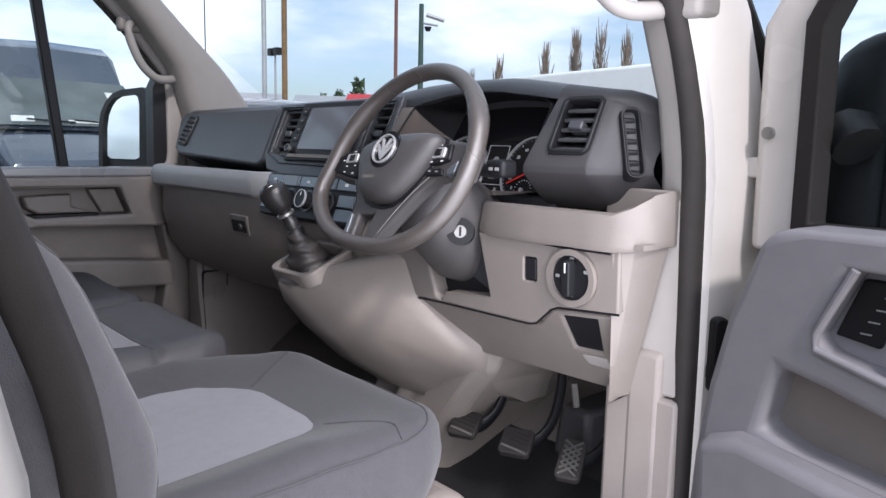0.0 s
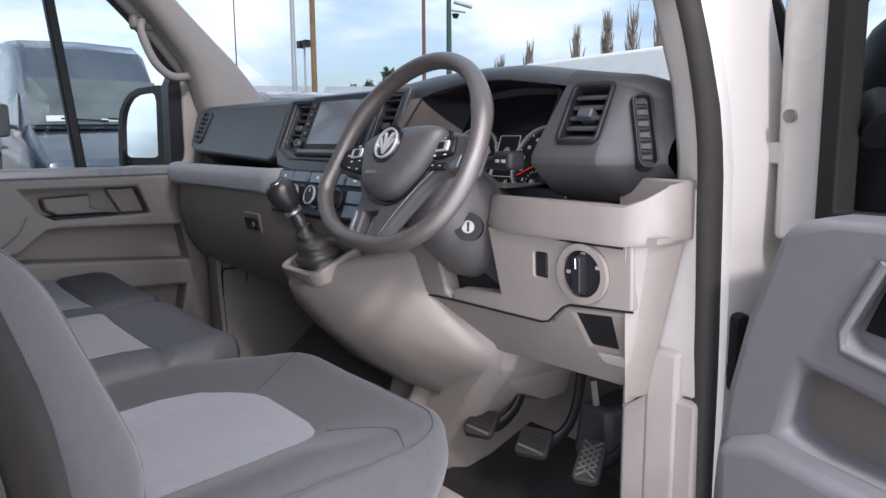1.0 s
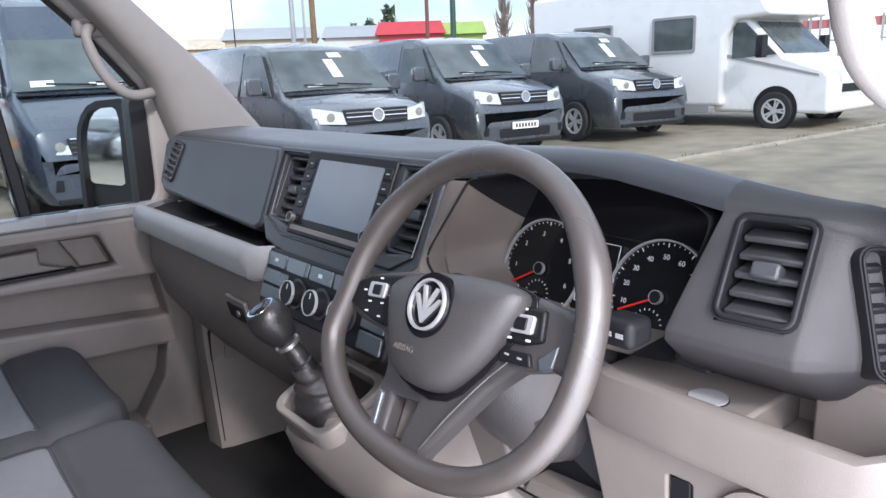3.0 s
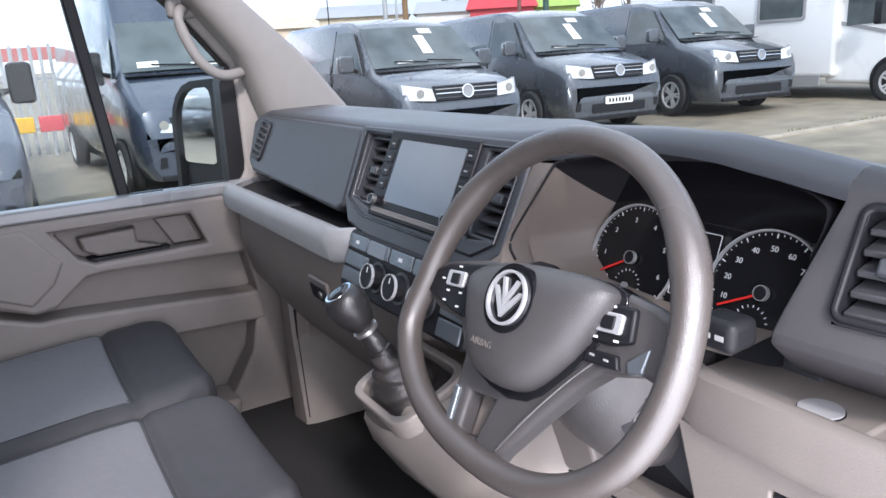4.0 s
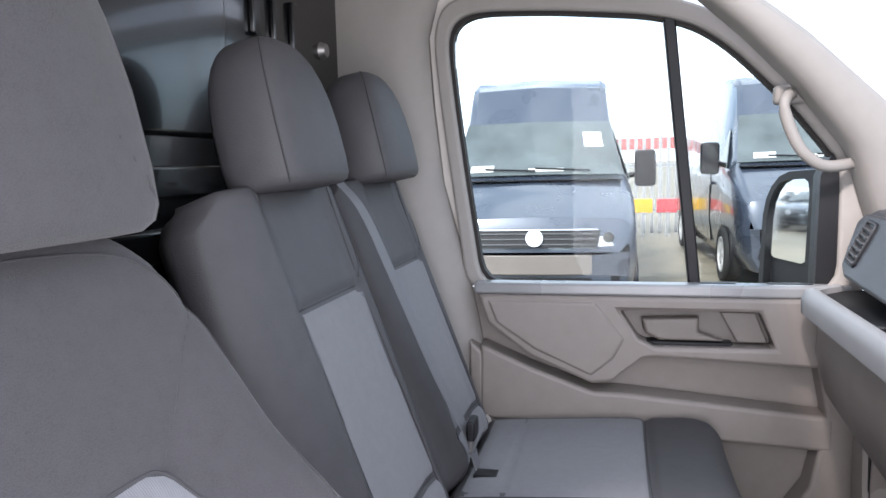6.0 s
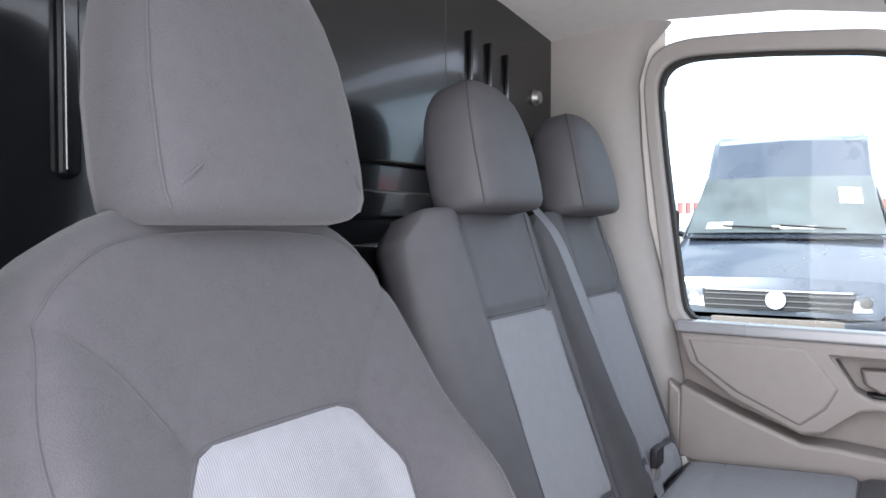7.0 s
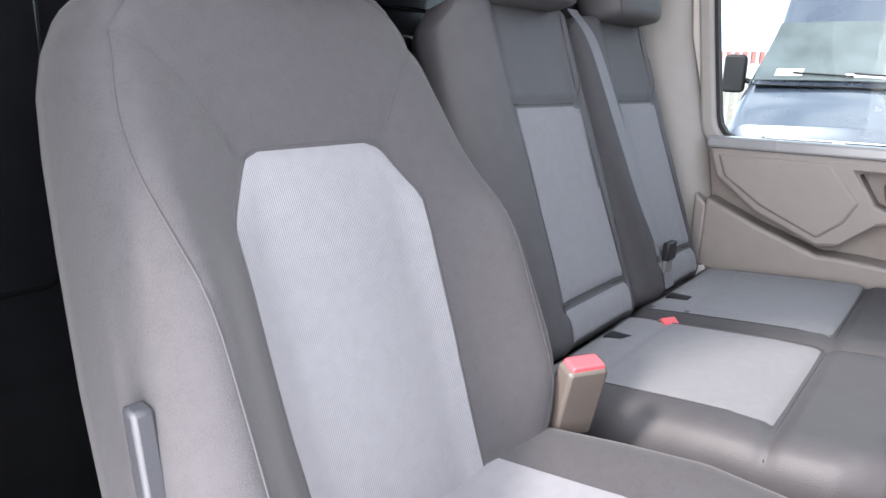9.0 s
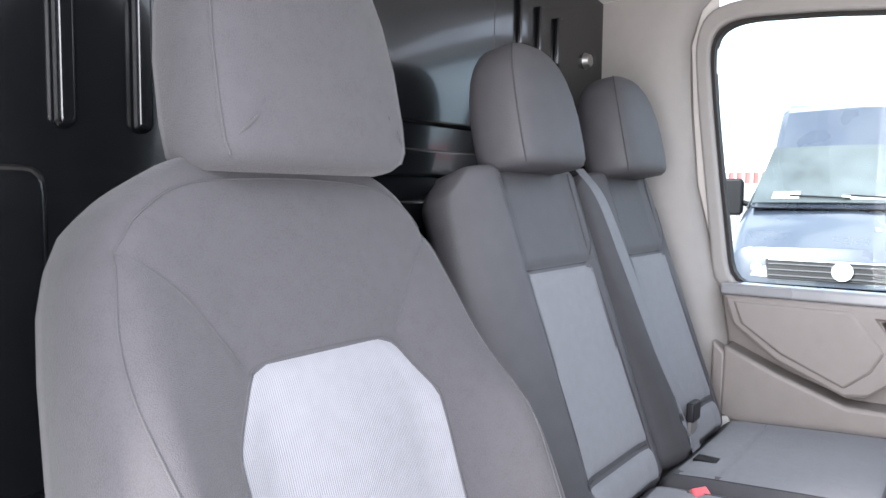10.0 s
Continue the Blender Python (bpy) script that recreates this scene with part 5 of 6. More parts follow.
for x0, x1, name in ((0.55, 0.640, "wiper_stalk"), (0.42, 0.352, "indicator_stalk")):
    sg = 1 if x1 > x0 else -1
    lz = -0.010 if sg > 0 else -0.022
    st = part(name, tube([(x0, 1.045, 1.395 + lz), (x0 + sg * 0.03, 1.055, 1.40 + lz), (x1 - sg * 0.03, 1.06, 1.402 + lz), (x1, 1.06, 1.404 + lz)], [0.009, 0.013, 0.019, 0.018], 12, flat=0.75), M_BLACK, col)
    soften(part("stalk_tip", box(x1 - sg * 0.034, x1 + sg * 0.008, 1.040, 1.078, 1.390 + lz, 1.420 + lz), M_BLACK, st), 0.008, 3)
    for k in range(2):
        part("stalk_mark", box(x1 - sg * (0.024 - 0.014 * k), x1 - sg * (0.015 - 0.014 * k), 1.0395, 1.0405, 1.402 + lz, 1.407 + lz), M_GREYPRINT, st)

# steering wheel
SW = basis(WC, (1, 0, 0), wup)
wheel = thing("steering_wheel", "dark grey moulded three-spoke steering wheel with silver badge", "steering wheel", SW)
rim_pts = []
for k in range(72):
    a = 2 * math.pi * k / 72
    r = 0.184
    c, s = math.cos(a), math.sin(a)
    x, y = r * c, r * s
    if s < 0:
        x, y = r * math.copysign(abs(c) ** 0.86, c), -0.149 * abs(s) ** 0.88
    if c < 0:
        x *= 1 + 0.10 * sstep(-0.05, 0.45, -s)
    rim_pts.append((x, y, 0))
swell = [0.0142 + 0.0026 * sum(math.exp(-((((2 * math.pi * k / 72 - a0 + math.pi) % (2 * math.pi)) - math.pi) / 0.20) ** 2) for a0 in (0.52, 2.62)) for k in range(72)]
part("rim", tube(rim_pts, swell, 16, closed=True, up=(0, 0, 1), flat=1.1), M_WHEEL, wheel, angle=70)
hub_o = [(-0.094, 0.016), (-0.086, 0.027), (-0.064, 0.039), (-0.035, 0.047), (0.0, 0.052), (0.045, 0.056), (0.085, 0.057), (0.102, 0.053), (0.106, 0.044), (0.098, 0.018), (0.078, -0.020), (0.050, -0.056), (0.034, -0.068), (0.010, -0.074), (-0.018, -0.073), (-0.042, -0.067), (-0.056, -0.054), (-0.074, -0.024)]
hc = (0.002, -0.004)
scaled = lambda k, dy=0.0: [(hc[0] + (x - hc[0]) * k, hc[1] + (y - hc[1]) * k + dy) for x, y in hub_o]
hb = []
for z, k in ((-0.035, 0.97), (-0.004, 1.0), (0.008, 0.995), (0.017, 0.96), (0.025, 0.86), (0.031, 0.70), (0.035, 0.45), (0.036, 0.2)):
    hb.append([(x, y, z) for x, y in scaled(k)])
smooth(part("airbag_cover", loft(hb), M_HUB, wheel, angle=80), 1)
soften(part("cover_gap", ring_plate(scaled(1.055, -0.003), scaled(0.96), -0.024, -0.002), M_GLOSSBLACK, wheel, "glossy black edge under the cover"), 0.002)
bx, by = 0.006, 0.012
bd = part("badge", plate(disc(bx, by, 0.034, 40), 0.026, 0.0365), M_GLOSSBLACK, wheel, "round black badge with silver ring")
part("badge_ring", ring_plate(disc(bx, by, 0.0268, 40), disc(bx, by, 0.0243, 40), 0.035, 0.0405), M_SILVER, bd)
for w, lift, t in ((0.0125, 0.0185, 0.0042), (0.0215, 0.0085, 0.0042)):
    part("badge_bar", plate([(bx - w, by + lift), (bx - w + t, by + lift), (bx, by + lift - 0.019), (bx + w - t, by + lift), (bx + w, by + lift), (bx, by + lift - 0.028)], 0.035, 0.0400), M_SILVER, bd)
text_on("AIRBAG", 0.0095, Matrix.Translation((-0.012, -0.038, 0.0345)) @ Matrix.Rotation(radians(4), 4, "Z"), M_DASH_LOW, wheel)
carrier = [(-0.186, 0.016), (-0.150, 0.027), (-0.09, 0.041), (0.0, 0.045), (0.09, 0.055), (0.142, 0.050), (0.180, 0.038), (0.182, -0.014), (0.146, -0.008), (0.108, -0.020), (0.084, -0.044), (0.050, -0.092), (0.022, -0.134), (0.014, -0.152), (-0.066, -0.156), (-0.074, -0.108), (-0.078, -0.066), (-0.106, -0.034), (-0.15, -0.032), (-0.187, -0.022)]
soften(part("spoke_carrier", plate_holes(carrier, [[(-0.050, -0.094), (-0.010, -0.090), (-0.018, -0.136), (-0.048, -0.140)]], -0.030, -0.004), M_HUB, wheel), 0.008, 4)
soften(part("spoke_ridge", tube(spline([(0.100, -0.010, -0.004), (0.075, -0.042, -0.002), (0.046, -0.086, -0.001), (0.018, -0.132, -0.003)], 5), 0.0011, 8), M_STEEL, wheel, "thin silver line along the spoke"), 0.0003)
pads = ([(-0.186, 0.004), (-0.150, 0.022), (-0.090, 0.034), (-0.084, 0.012), (-0.098, -0.029), (-0.118, -0.028), (-0.184, -0.016)], [(0.084, 0.040), (0.126, 0.043), (0.133, 0.014), (0.112, 0.006), (0.088, 0.003)])
for outline_, (kx, ky) in zip(pads, ((-0.126, 0.008), (0.104, 0.024))):
    kp = soften(part("switch_pad", plate(outline_, -0.008, 0.002), M_BLACK, wheel), 0.003)
    tilt = Matrix.Translation((kx, ky, 0)) @ Matrix.Rotation(radians(6), 4, "Z")
    soften(part("silver_key", plate(rounded(-0.016, 0.016, -0.009, 0.009, 0.003), 0.001, 0.0055, tilt), M_SILVER, kp), 0.001)
    soften(part("centre_key", plate(rounded(-0.006, 0.009, -0.006, 0.006, 0.002), 0.005, 0.0075, tilt), M_BLACK, kp), 0.001)
    for dx, dy in ((0.0, 0.0145), (-0.012, -0.0145), (0.012, -0.0145)) + (((-0.026, -0.002), (0.024, -0.004), (-0.014, -0.026), (0.012, -0.030)) if kx < 0 else ()):
        part("key_mark", plate(rounded(dx - 0.0030, dx + 0.0030, dy - 0.0011, dy + 0.0011, 0.0008), 0.002, 0.0025, tilt), M_PRINT, kp)
rk = soften(part("rocker", plate([(0.086, -0.004), (0.122, 0.000), (0.128, -0.012), (0.088, -0.016)], -0.010, 0.001), M_BLACK, wheel), 0.002)
for dx in (0.096, 0.113):
    part("key_mark", plate(rounded(dx - 0.003, dx + 0.003, -0.0085, -0.0065, 0.0008), 0.001, 0.0015), M_GREYPRINT, rk)
soften(part("spoke_inlay", plate([(0.130, -0.002), (0.150, 0.016), (0.150, -0.006), (0.136, -0.012)], -0.012, -0.002), M_SLATE, wheel), 0.002)
soften(part("fork_trim", plate([(-0.070, -0.094), (-0.062, -0.096), (-0.058, -0.140), (-0.022, -0.136), (-0.012, -0.150), (-0.066, -0.156)], -0.016, 0.0005), M_SLATE, wheel, "dark metallic fork trim"), 0.002)
soften(part("fork_floor", plate([(-0.052, -0.092), (-0.008, -0.088), (-0.016, -0.138), (-0.050, -0.142)], -0.040, -0.026), M_DASH_LOW, wheel), 0.003)

# pedals
for x, y, z, w, h, name in ((0.418, 1.19, 0.852, 0.062, 0.062, "clutch_pedal"), (0.556, 1.20, 0.855, 0.064, 0.062, "brake_pedal"), (0.688, 1.205, 0.862, 0.048, 0.088, "accelerator_pedal")):
    p = thing(name, "black ribbed metal foot pedal on a curved arm", "pedal", basis((x, y, z), (0.90, 0.42, 0.0), (-0.05, 0.88, 0.50)), group="pedals")
    soften(part("pad", plate(rounded(-w / 2, w / 2, -h / 2, h / 2, 0.010), -0.012, 0.004), M_RUBBER, p), 0.003)
    if h > 0.08:
        for i in range(-2, 3):
            for sg in (-1, 1):
                part("tread", box(-0.034, 0.034, -0.0016, 0.0016, 0.003, 0.0062, Matrix.Translation((0, i * h * 0.14, 0)) @ Matrix.Rotation(radians(38 * sg), 4, "Z") @ Matrix.Scale(0.62, 4, (1, 0, 0))), M_STEEL, p)
    else:
        for i in range(-2, 3):
            part("tread", box(-w * 0.42, w * 0.42, -0.0022, 0.0022, 0.003, 0.0058, Matrix.Translation((0, i * h * 0.17, 0)) @ Matrix.Rotation(radians(-14), 4, "Z")), M_STEEL if i == -2 else M_RUBBER, p)
    part("arm", tube(spline([(0.005, 0.0, -0.012), (0.03, 0.03, -0.028), (0.055, 0.075, -0.01), (0.065, 0.13, 0.045), (0.06, 0.18, 0.11)], 4), 0.016, 10, flat=0.6, up=(1, 0, 0)), M_BLACK, p)
booster = thing("pedal_bracket", "grey plastic pedal bracket in the footwell", "pedal bracket", pose(0.60, 1.34, 0.86))
soften(part("case", loft([[(-0.045, -0.03, -0.06), (0.05, -0.03, -0.06), (0.05, 0.14, -0.05), (-0.045, 0.14, -0.05)], [(-0.035, -0.02, 0.05), (0.04, -0.02, 0.05), (0.04, 0.14, 0.05), (-0.035, 0.14, 0.05)]]), M_POD, booster), 0.014, 3)
part("rod", tube([(0.0, -0.01, 0.05), (-0.005, -0.015, 0.10)], 0.008, 8), M_STEEL, booster)
mat_ = tagged(part("floor_mat", patch(lambda u, v: Vector((0.31 + 0.57 * u, 0.86 + 0.62 * v, 0.712 + 0.10 * sstep(0.6, 1.0, v))), 10, 10, (0, 0, -0.010)), M_RUBBERMAT, None), "black ribbed rubber floor mat in the footwell", "floor mat")

# grab handles
def grab(pts, name_label):
    g = thing("grab_handle", name_label, "grab handle", group="pillar grab handles")
    part("grip", tube(spline(pts, 6), 0.0115, 12, flat=1.15), M_APILLAR, g)
    for p in (pts[0], pts[-1]):
        q = Vector(p)
        soften(part("foot", box(-0.02, 0.02, -0.035, 0.035, -0.022, 0.022, Matrix.Translation(q + Vector((math.copysign(0.022, q.x), 0, 0)))), M_APILLAR, g), 0.010, 3)


for sg in (-1, 1):
    grab([(sg * 0.890, 0.985, 1.785), (sg * 0.862, 0.968, 1.775), (sg * 0.848, 0.962, 1.745), (sg * 0.845, 0.985, 1.680), (sg * 0.850, 1.015, 1.642), (sg * 0.865, 1.06, 1.622), (sg * 0.90, 1.145, 1.634)], "pale grey plastic grab handle on the windscreen pillar")


# passenger side kick panel below the dash
kick = []
for z, k in ((0.70, 0.05), (0.80, 0.035), (0.95, 0.01), (1.10, 0.0), (1.285, 0.0)):
    kick.append([(-0.925, 1.168, z), (-0.87, 1.135, z), (-0.785 + k * 0.3, 1.105, z), (-0.752 + k, 1.113, z), (-0.742 + k, 1.14, z), (-0.735 + k, 1.22, z), (-0.72 + k, 1.55, z), (-0.925, 1.55, z)])
kp_ = part("kick_panel", loft(kick), M_DOOR, dash, "grey brown kick panel", angle=50)
KICK = basis((-0.736, 1.162, 0.945), (0.06, 1, 0), (0.10, 0, 1))
part("flap_gap", ring_plate(rounded(-0.039, 0.043, -0.083, 0.078, 0.012), rounded(-0.036, 0.040, -0.080, 0.075, 0.010), -0.01, 0.0035, KICK), M_BLACK, kp_)
part("panel_gap", tube([(-0.735, 1.128, 1.10), (-0.738, 1.126, 0.95), (-0.70, 1.122, 0.72)], 0.0016, 6), M_BLACK, kp_)
soften(part("fuse_flap", plate(rounded(-0.036, 0.040, -0.080, 0.075, 0.010), -0.01, 0.006, KICK), M_DOOR, kp_), 0.004)
soften(part("flap_pull", plate(rounded(-0.004, 0.028, -0.062, 0.035, 0.008), 0.004, 0.010, KICK), M_DOOR, kp_), 0.004)


# ---- driver door, wide open ----
def driver_door():
    m = basis((1.028, 1.222, 0.008), (0.9945, -0.1008, 0), (0, 0, 1))
    d = thing("door_2", "open white driver door with grey plastic trim", "door", m, kind="structure")
    part("inner_skin", plate([(0.0, 0.50), (1.02, 0.50), (1.02, 1.31), (0.0, 1.31)], -0.09, -0.002), M_WHITE, d)
    outer = [(-0.05, 1.28), (-0.054, 1.60), (0.0, 1.70), (0.28, 2.0), (0.38, 2.05), (0.98, 2.07), (1.02, 1.95), (0.99, 1.28)]
    inner = [(0.022, 1.315), (0.020, 1.60), (0.062, 1.68), (0.32, 1.95), (0.40, 1.99), (0.93, 2.01), (0.95, 1.93), (0.93, 1.315)]
    soften(part("window_frame", ring_plate(outer, inner, -0.07, 0.0), M_WHITE, d), 0.012, 3)
    deep = [(0.040, 1.325), (0.038, 1.59), (0.078, 1.672), (0.334, 1.94), (0.41, 1.965), (0.91, 1.985), (0.925, 1.92), (0.905, 1.325)]
    soften(part("glass_seal", ring_plate([(x - 0.008 if x < 0.3 else x, z) for x, z in inner], deep, -0.045, 0.006), M_RUBBER, d), 0.003)
    pane = part("pane", plate(inner, -0.04, -0.037), M_GLASS, d)
    pane.visible_shadow = False
    trim = [(0.027, 1.307), (0.045, 1.320), (0.070, 1.327), (0.97, 1.330), (0.97, 0.56), (-0.045, 0.56), (-0.056, 0.91), (-0.052, 0.984), (-0.037, 1.092), (-0.014, 1.196), (0.004, 1.239)]
    upper = [(0.148, 1.283), (0.56, 1.272), (0.54, 1.120), (0.260, 1.146), (0.126, 1.174), (0.111, 1.182), (0.109, 1.197)]
    lower = [(0.066, 1.142), (0.125, 1.130), (0.24, 1.100), (0.93, 1.075), (0.93, 0.985), (0.208, 1.024), (0.100, 1.034), (0.046, 1.052)]
    soften(part("door_trim", plate_holes(trim, [upper, lower], 0.0, 0.100), M_DTRIM, d), 0.014, 4)
    part("handle_recess", plate([(0.09, 1.30), (0.58, 1.29), (0.56, 1.10), (0.09, 1.15)], 0.0, 0.056), M_DTRIM, d)
    part("pocket_back", plate([(-0.01, 1.15), (0.95, 1.10), (0.95, 0.96), (-0.01, 1.01)], 0.0, 0.048), M_DOOR, d)
    soften(part("recess_rim", tube([(0.152, 1.285, 0.101), (0.111, 1.199, 0.101), (0.113, 1.178, 0.101), (0.260, 1.141, 0.101), (0.54, 1.115, 0.101)], 0.006, 8), M_DTRIM, d), 0.001)
    soften(part("map_pocket", plate([(-0.04, 1.02), (0.02, 1.045), (0.208, 1.026), (0.95, 0.98), (0.95, 0.60), (-0.02, 0.60)], 0.09, 0.135, inset=0.016), M_DTRIM, d), 0.014, 4)
    swp = soften(part("window_switches", plate([(0.146, 1.271), (0.200, 1.271), (0.172, 1.187), (0.118, 1.195)], 0.054, 0.066), M_BLACK, d), 0.003)
    for k in range(4):
        part("switch_mark", plate(rounded(0.148 + 0.008 * k, 0.162 + 0.008 * k, 1.202 + 0.016 * k, 1.204 + 0.016 * k, 0.0008), 0.066, 0.0665), M_GREYPRINT, swp)
    soften(part("door_handle", plate([(0.206, 1.199), (0.46, 1.217), (0.45, 1.167), (0.26, 1.174), (0.212, 1.186)], 0.060, 0.092, inset=0.005), M_BLACK, d), 0.006)
    soften(part("hinge", plate(rounded(-0.095, -0.02, 1.385, 1.415, 0.006), -0.03, -0.006), M_WHITE, d), 0.003)
    for z in (1.45, 0.98):
        part("bolt", plate(disc(-0.03, z, 0.009, 16), 0.0, 0.007), M_STEEL, d)
    return d


driver_door()
wing_mirror("wing_mirror", basis((1.150, 1.455, 1.44), (0.12, 0.99, 0), (0, 0, 1)), "black van wing mirror on the open driver door", arm=-1, reach=0.18)
strap = thing("door_check_strap", "black steel door check strap bolted to the pillar", "door strap")
soften(part("bracket", box(0.900, 0.945, 1.188, 1.196, 1.075, 1.115), M_BLACK, strap), 0.003)
part("bolt", plate(disc(0.919, 1.100, 0.010, 16), 0, 0.008, basis((0, 1.189, 0), (1, 0, 0), (0, 0, 1))), M_STEEL, strap)
soften(part("arm", box(0.935, 0.985, 1.180, 1.200, 1.090, 1.112), M_BLACK, strap), 0.003)
soften(part("stop", plate(rounded(-0.012, 0.012, -0.03, 0.085, 0.01), -0.01, 0.01, basis((0.972, 1.170, 1.105), (0.6, 0.8, 0), (0, 0, 1))), M_BLACK, strap), 0.004)
part("striker_plate", box(0.885, 0.93, 1.325, 1.338, 1.375, 1.41), M_WHITE, body)

# seat belts and buckles
for bx, by, bz, up, big in ((0.229, 0.445, 1.043, (-0.30, 0.45, 0.84), 1.25), (-0.330, 0.362, 0.968, (0.1, 0.55, 0.8), 0.9)):
    m = basis((bx, by, bz), (0.85, -0.5, 0), up) @ Matrix.Scale(big, 4)
    b = thing("seat_belt_buckle", "brown grey seat belt buckle with red release button", "belt buckle", m, group="seat belt buckles")
    soften(part("case", plate(rounded(-0.024, 0.024, -0.02, 0.068, 0.006), -0.013, 0.013), M_BUCKLE, b), 0.004)
    soften(part("release_button", plate(rounded(-0.020, 0.020, 0.062, 0.073, 0.004), -0.010, 0.010), M_RED, b, "red button"), 0.002)
    part("stalk", tube([(0, -0.02, 0), (0, -0.07, 0), (0.0, -0.14, -0.01)], 0.011, 8), M_BLACK, b)
belt = thing("seat_belt", "dark grey webbing seat belt hanging over the bench backrest", "seat belt")
run = [(-0.392, 0.085, 1.625), (-0.40, 0.135, 1.56), (-0.418, 0.19, 1.42), (-0.437, 0.26, 1.24), (-0.450, 0.315, 1.12), (-0.455, 0.335, 1.05)]
part("webbing", patch(lambda u, v: Vector(spline(run, 8)[round(v * 40)]) + Vector((0.022 * (0.5 - u) * 2, 0.004, 0)), 2, 40, (0, -0.0015, 0)), M_BELT, belt)
soften(part("tongue", box(-0.472, -0.430, 0.325, 0.333, 1.085, 1.145), M_STEEL, belt), 0.002)
soften(part("tongue_grip", box(-0.475, -0.427, 0.322, 0.338, 1.11, 1.15), M_BLACK, belt), 0.004)
for x in (-0.17, -0.50):
    lp = thing("belt_loop", "black webbing loop between bench cushion and backrest", "belt loop", group="belt loops")
    soften(part("loop", box(x - 0.02, x + 0.02, 0.322, 0.372, 1.010, 1.020), M_BLACK, lp), 0.004)


# ---- outside ----
M_ASPHALT = material("damp_gravel_asphalt", (0.190, 0.165, 0.118), 0.7, vary=0.55, scale=2.2, bump=0.5, bump_scale=50, big=0.22)
M_VANGREY = material("dark_van_paint", (0.080, 0.090, 0.105), 0.28, metal=0.35, vary=0.1, coat=1.0)
M_VANBLUE = material("blue_grey_van_paint", (0.048, 0.060, 0.086), 0.30, metal=0.25, vary=0.1, coat=1.0)
M_MOTORHOME = material("motorhome_white", (0.78, 0.78, 0.77), 0.3, vary=0.04, coat=0.5)
M_CARGLASS = material("car_glass", (0.085, 0.100, 0.102), 0.08, vary=0.3, spec=0.45, scale=2.5)
M_LAMP = material("headlamp_glass", (0.55, 0.58, 0.60), 0.1, vary=0.1, coat=1.0)
M_TYRE = material("tyre", (0.016, 0.016, 0.016), 0.8, vary=0.2)
M_ALLOY = material("alloy_rim", (0.62, 0.62, 0.62), 0.35, metal=0.4, vary=0.05)
M_PLATE = material("number_plate", (0.8, 0.8, 0.78), 0.4, vary=0.03)
M_PAPER = material("paper_sheet", (0.62, 0.62, 0.60), 0.8, vary=0.03)
M_BRICKRED = material("red_cladding", (0.42, 0.035, 0.045), 0.5, vary=0.15, scale=2)
M_FADEDRED = material("faded_red_board", (0.48, 0.16, 0.15), 0.7, vary=0.2, scale=3)
M_GREEN = material("lime_cladding", (0.26, 0.38, 0.08), 0.5, vary=0.15, scale=2)
M_CREAM = material("cream_wall", (0.48, 0.42, 0.32), 0.8, vary=0.2, scale=2)
M_WOODPOLE = material("timber_pole", (0.20, 0.125, 0.06), 0.85, vary=0.3, scale=8)
M_GALV = material("galvanised_steel", (0.42, 0.43, 0.44), 0.5, metal=0.6, vary=0.15)
M_REDPOLE = material("red_brown_pole", (0.16, 0.065, 0.05), 0.7, vary=0.2)
M_GREENPOLE = material("green_pole", (0.035, 0.075, 0.06), 0.6, vary=0.2)
M_BARK = material("winter_twigs", (0.22, 0.18, 0.15), 0.9, vary=0.3)
M_LEAF = material("evergreen_leaf", (0.045, 0.075, 0.03), 0.8, vary=0.4, scale=3)
M_YELLOW = material("yellow_band", (0.75, 0.45, 0.03), 0.5, vary=0.1)
M_GRASS = material("worn_grass", (0.16, 0.16, 0.06), 0.9, vary=0.4, scale=3)

SLOPE = 0.03
rise = lambda y: SLOPE * min(60.0, max(0.0, y))
ground = tagged(part("ground", loft([[(x, -1500, 0), (x, 0, 0), (x, 60, 1.8), (x, 1500, 1.8)] for x in (-1500, -60, 60, 1500)], close=False, caps=False), M_ASPHALT, None), "damp brown grey asphalt and gravel yard", "ground", kind="structure")


kerb = thing("kerb", "worn concrete kerb edging across the yard", "kerb", kind="structure")
M_KERB = material("worn_concrete", (0.30, 0.27, 0.215), 0.9, vary=0.3, scale=6, bump=0.4, bump_scale=60)
for k in range(16):
    y0, y1 = 3.2 + 0.914 * k, 3.2 + 0.914 * (k + 1) - 0.012
    kx = lambda y: -6.15 + 0.165 * (y - 2.5)
    soften(part("kerb_stone", loft([[(kx(y) - 0.06, y, rise(y) - 0.02), (kx(y) + 0.06, y, rise(y) - 0.02), (kx(y) + 0.055, y, rise(y) + 0.035), (kx(y) - 0.055, y, rise(y) + 0.04)] for y in (y0, y1)]), M_KERB, kerb), 0.01)
rnd_ = random.Random(5)
tufts = bmesh.new()
for k in range(900):
    y = rnd_.uniform(6.5, 17.0)
    x = kx(y) + rnd_.gauss(-0.12, 0.06)
    if math.sin(y * 2.3) + math.sin(y * 5.1) < -0.2:
        continue
    h, w, a = rnd_.uniform(0.02, 0.06), 0.012, rnd_.uniform(0, 6.28)
    vs = [tufts.verts.new((x + w * math.cos(a), y + w * math.sin(a), rise(y))), tufts.verts.new((x - w * math.cos(a), y - w * math.sin(a), rise(y))), tufts.verts.new((x + rnd_.uniform(-0.02, 0.02), y + rnd_.uniform(-0.02, 0.02), rise(y) + h))]
    tufts.faces.new(vs)
tagged(part("grass", tufts, M_GRASS, None), "short yellow green grass along the kerb", "grass", kind="stuff")


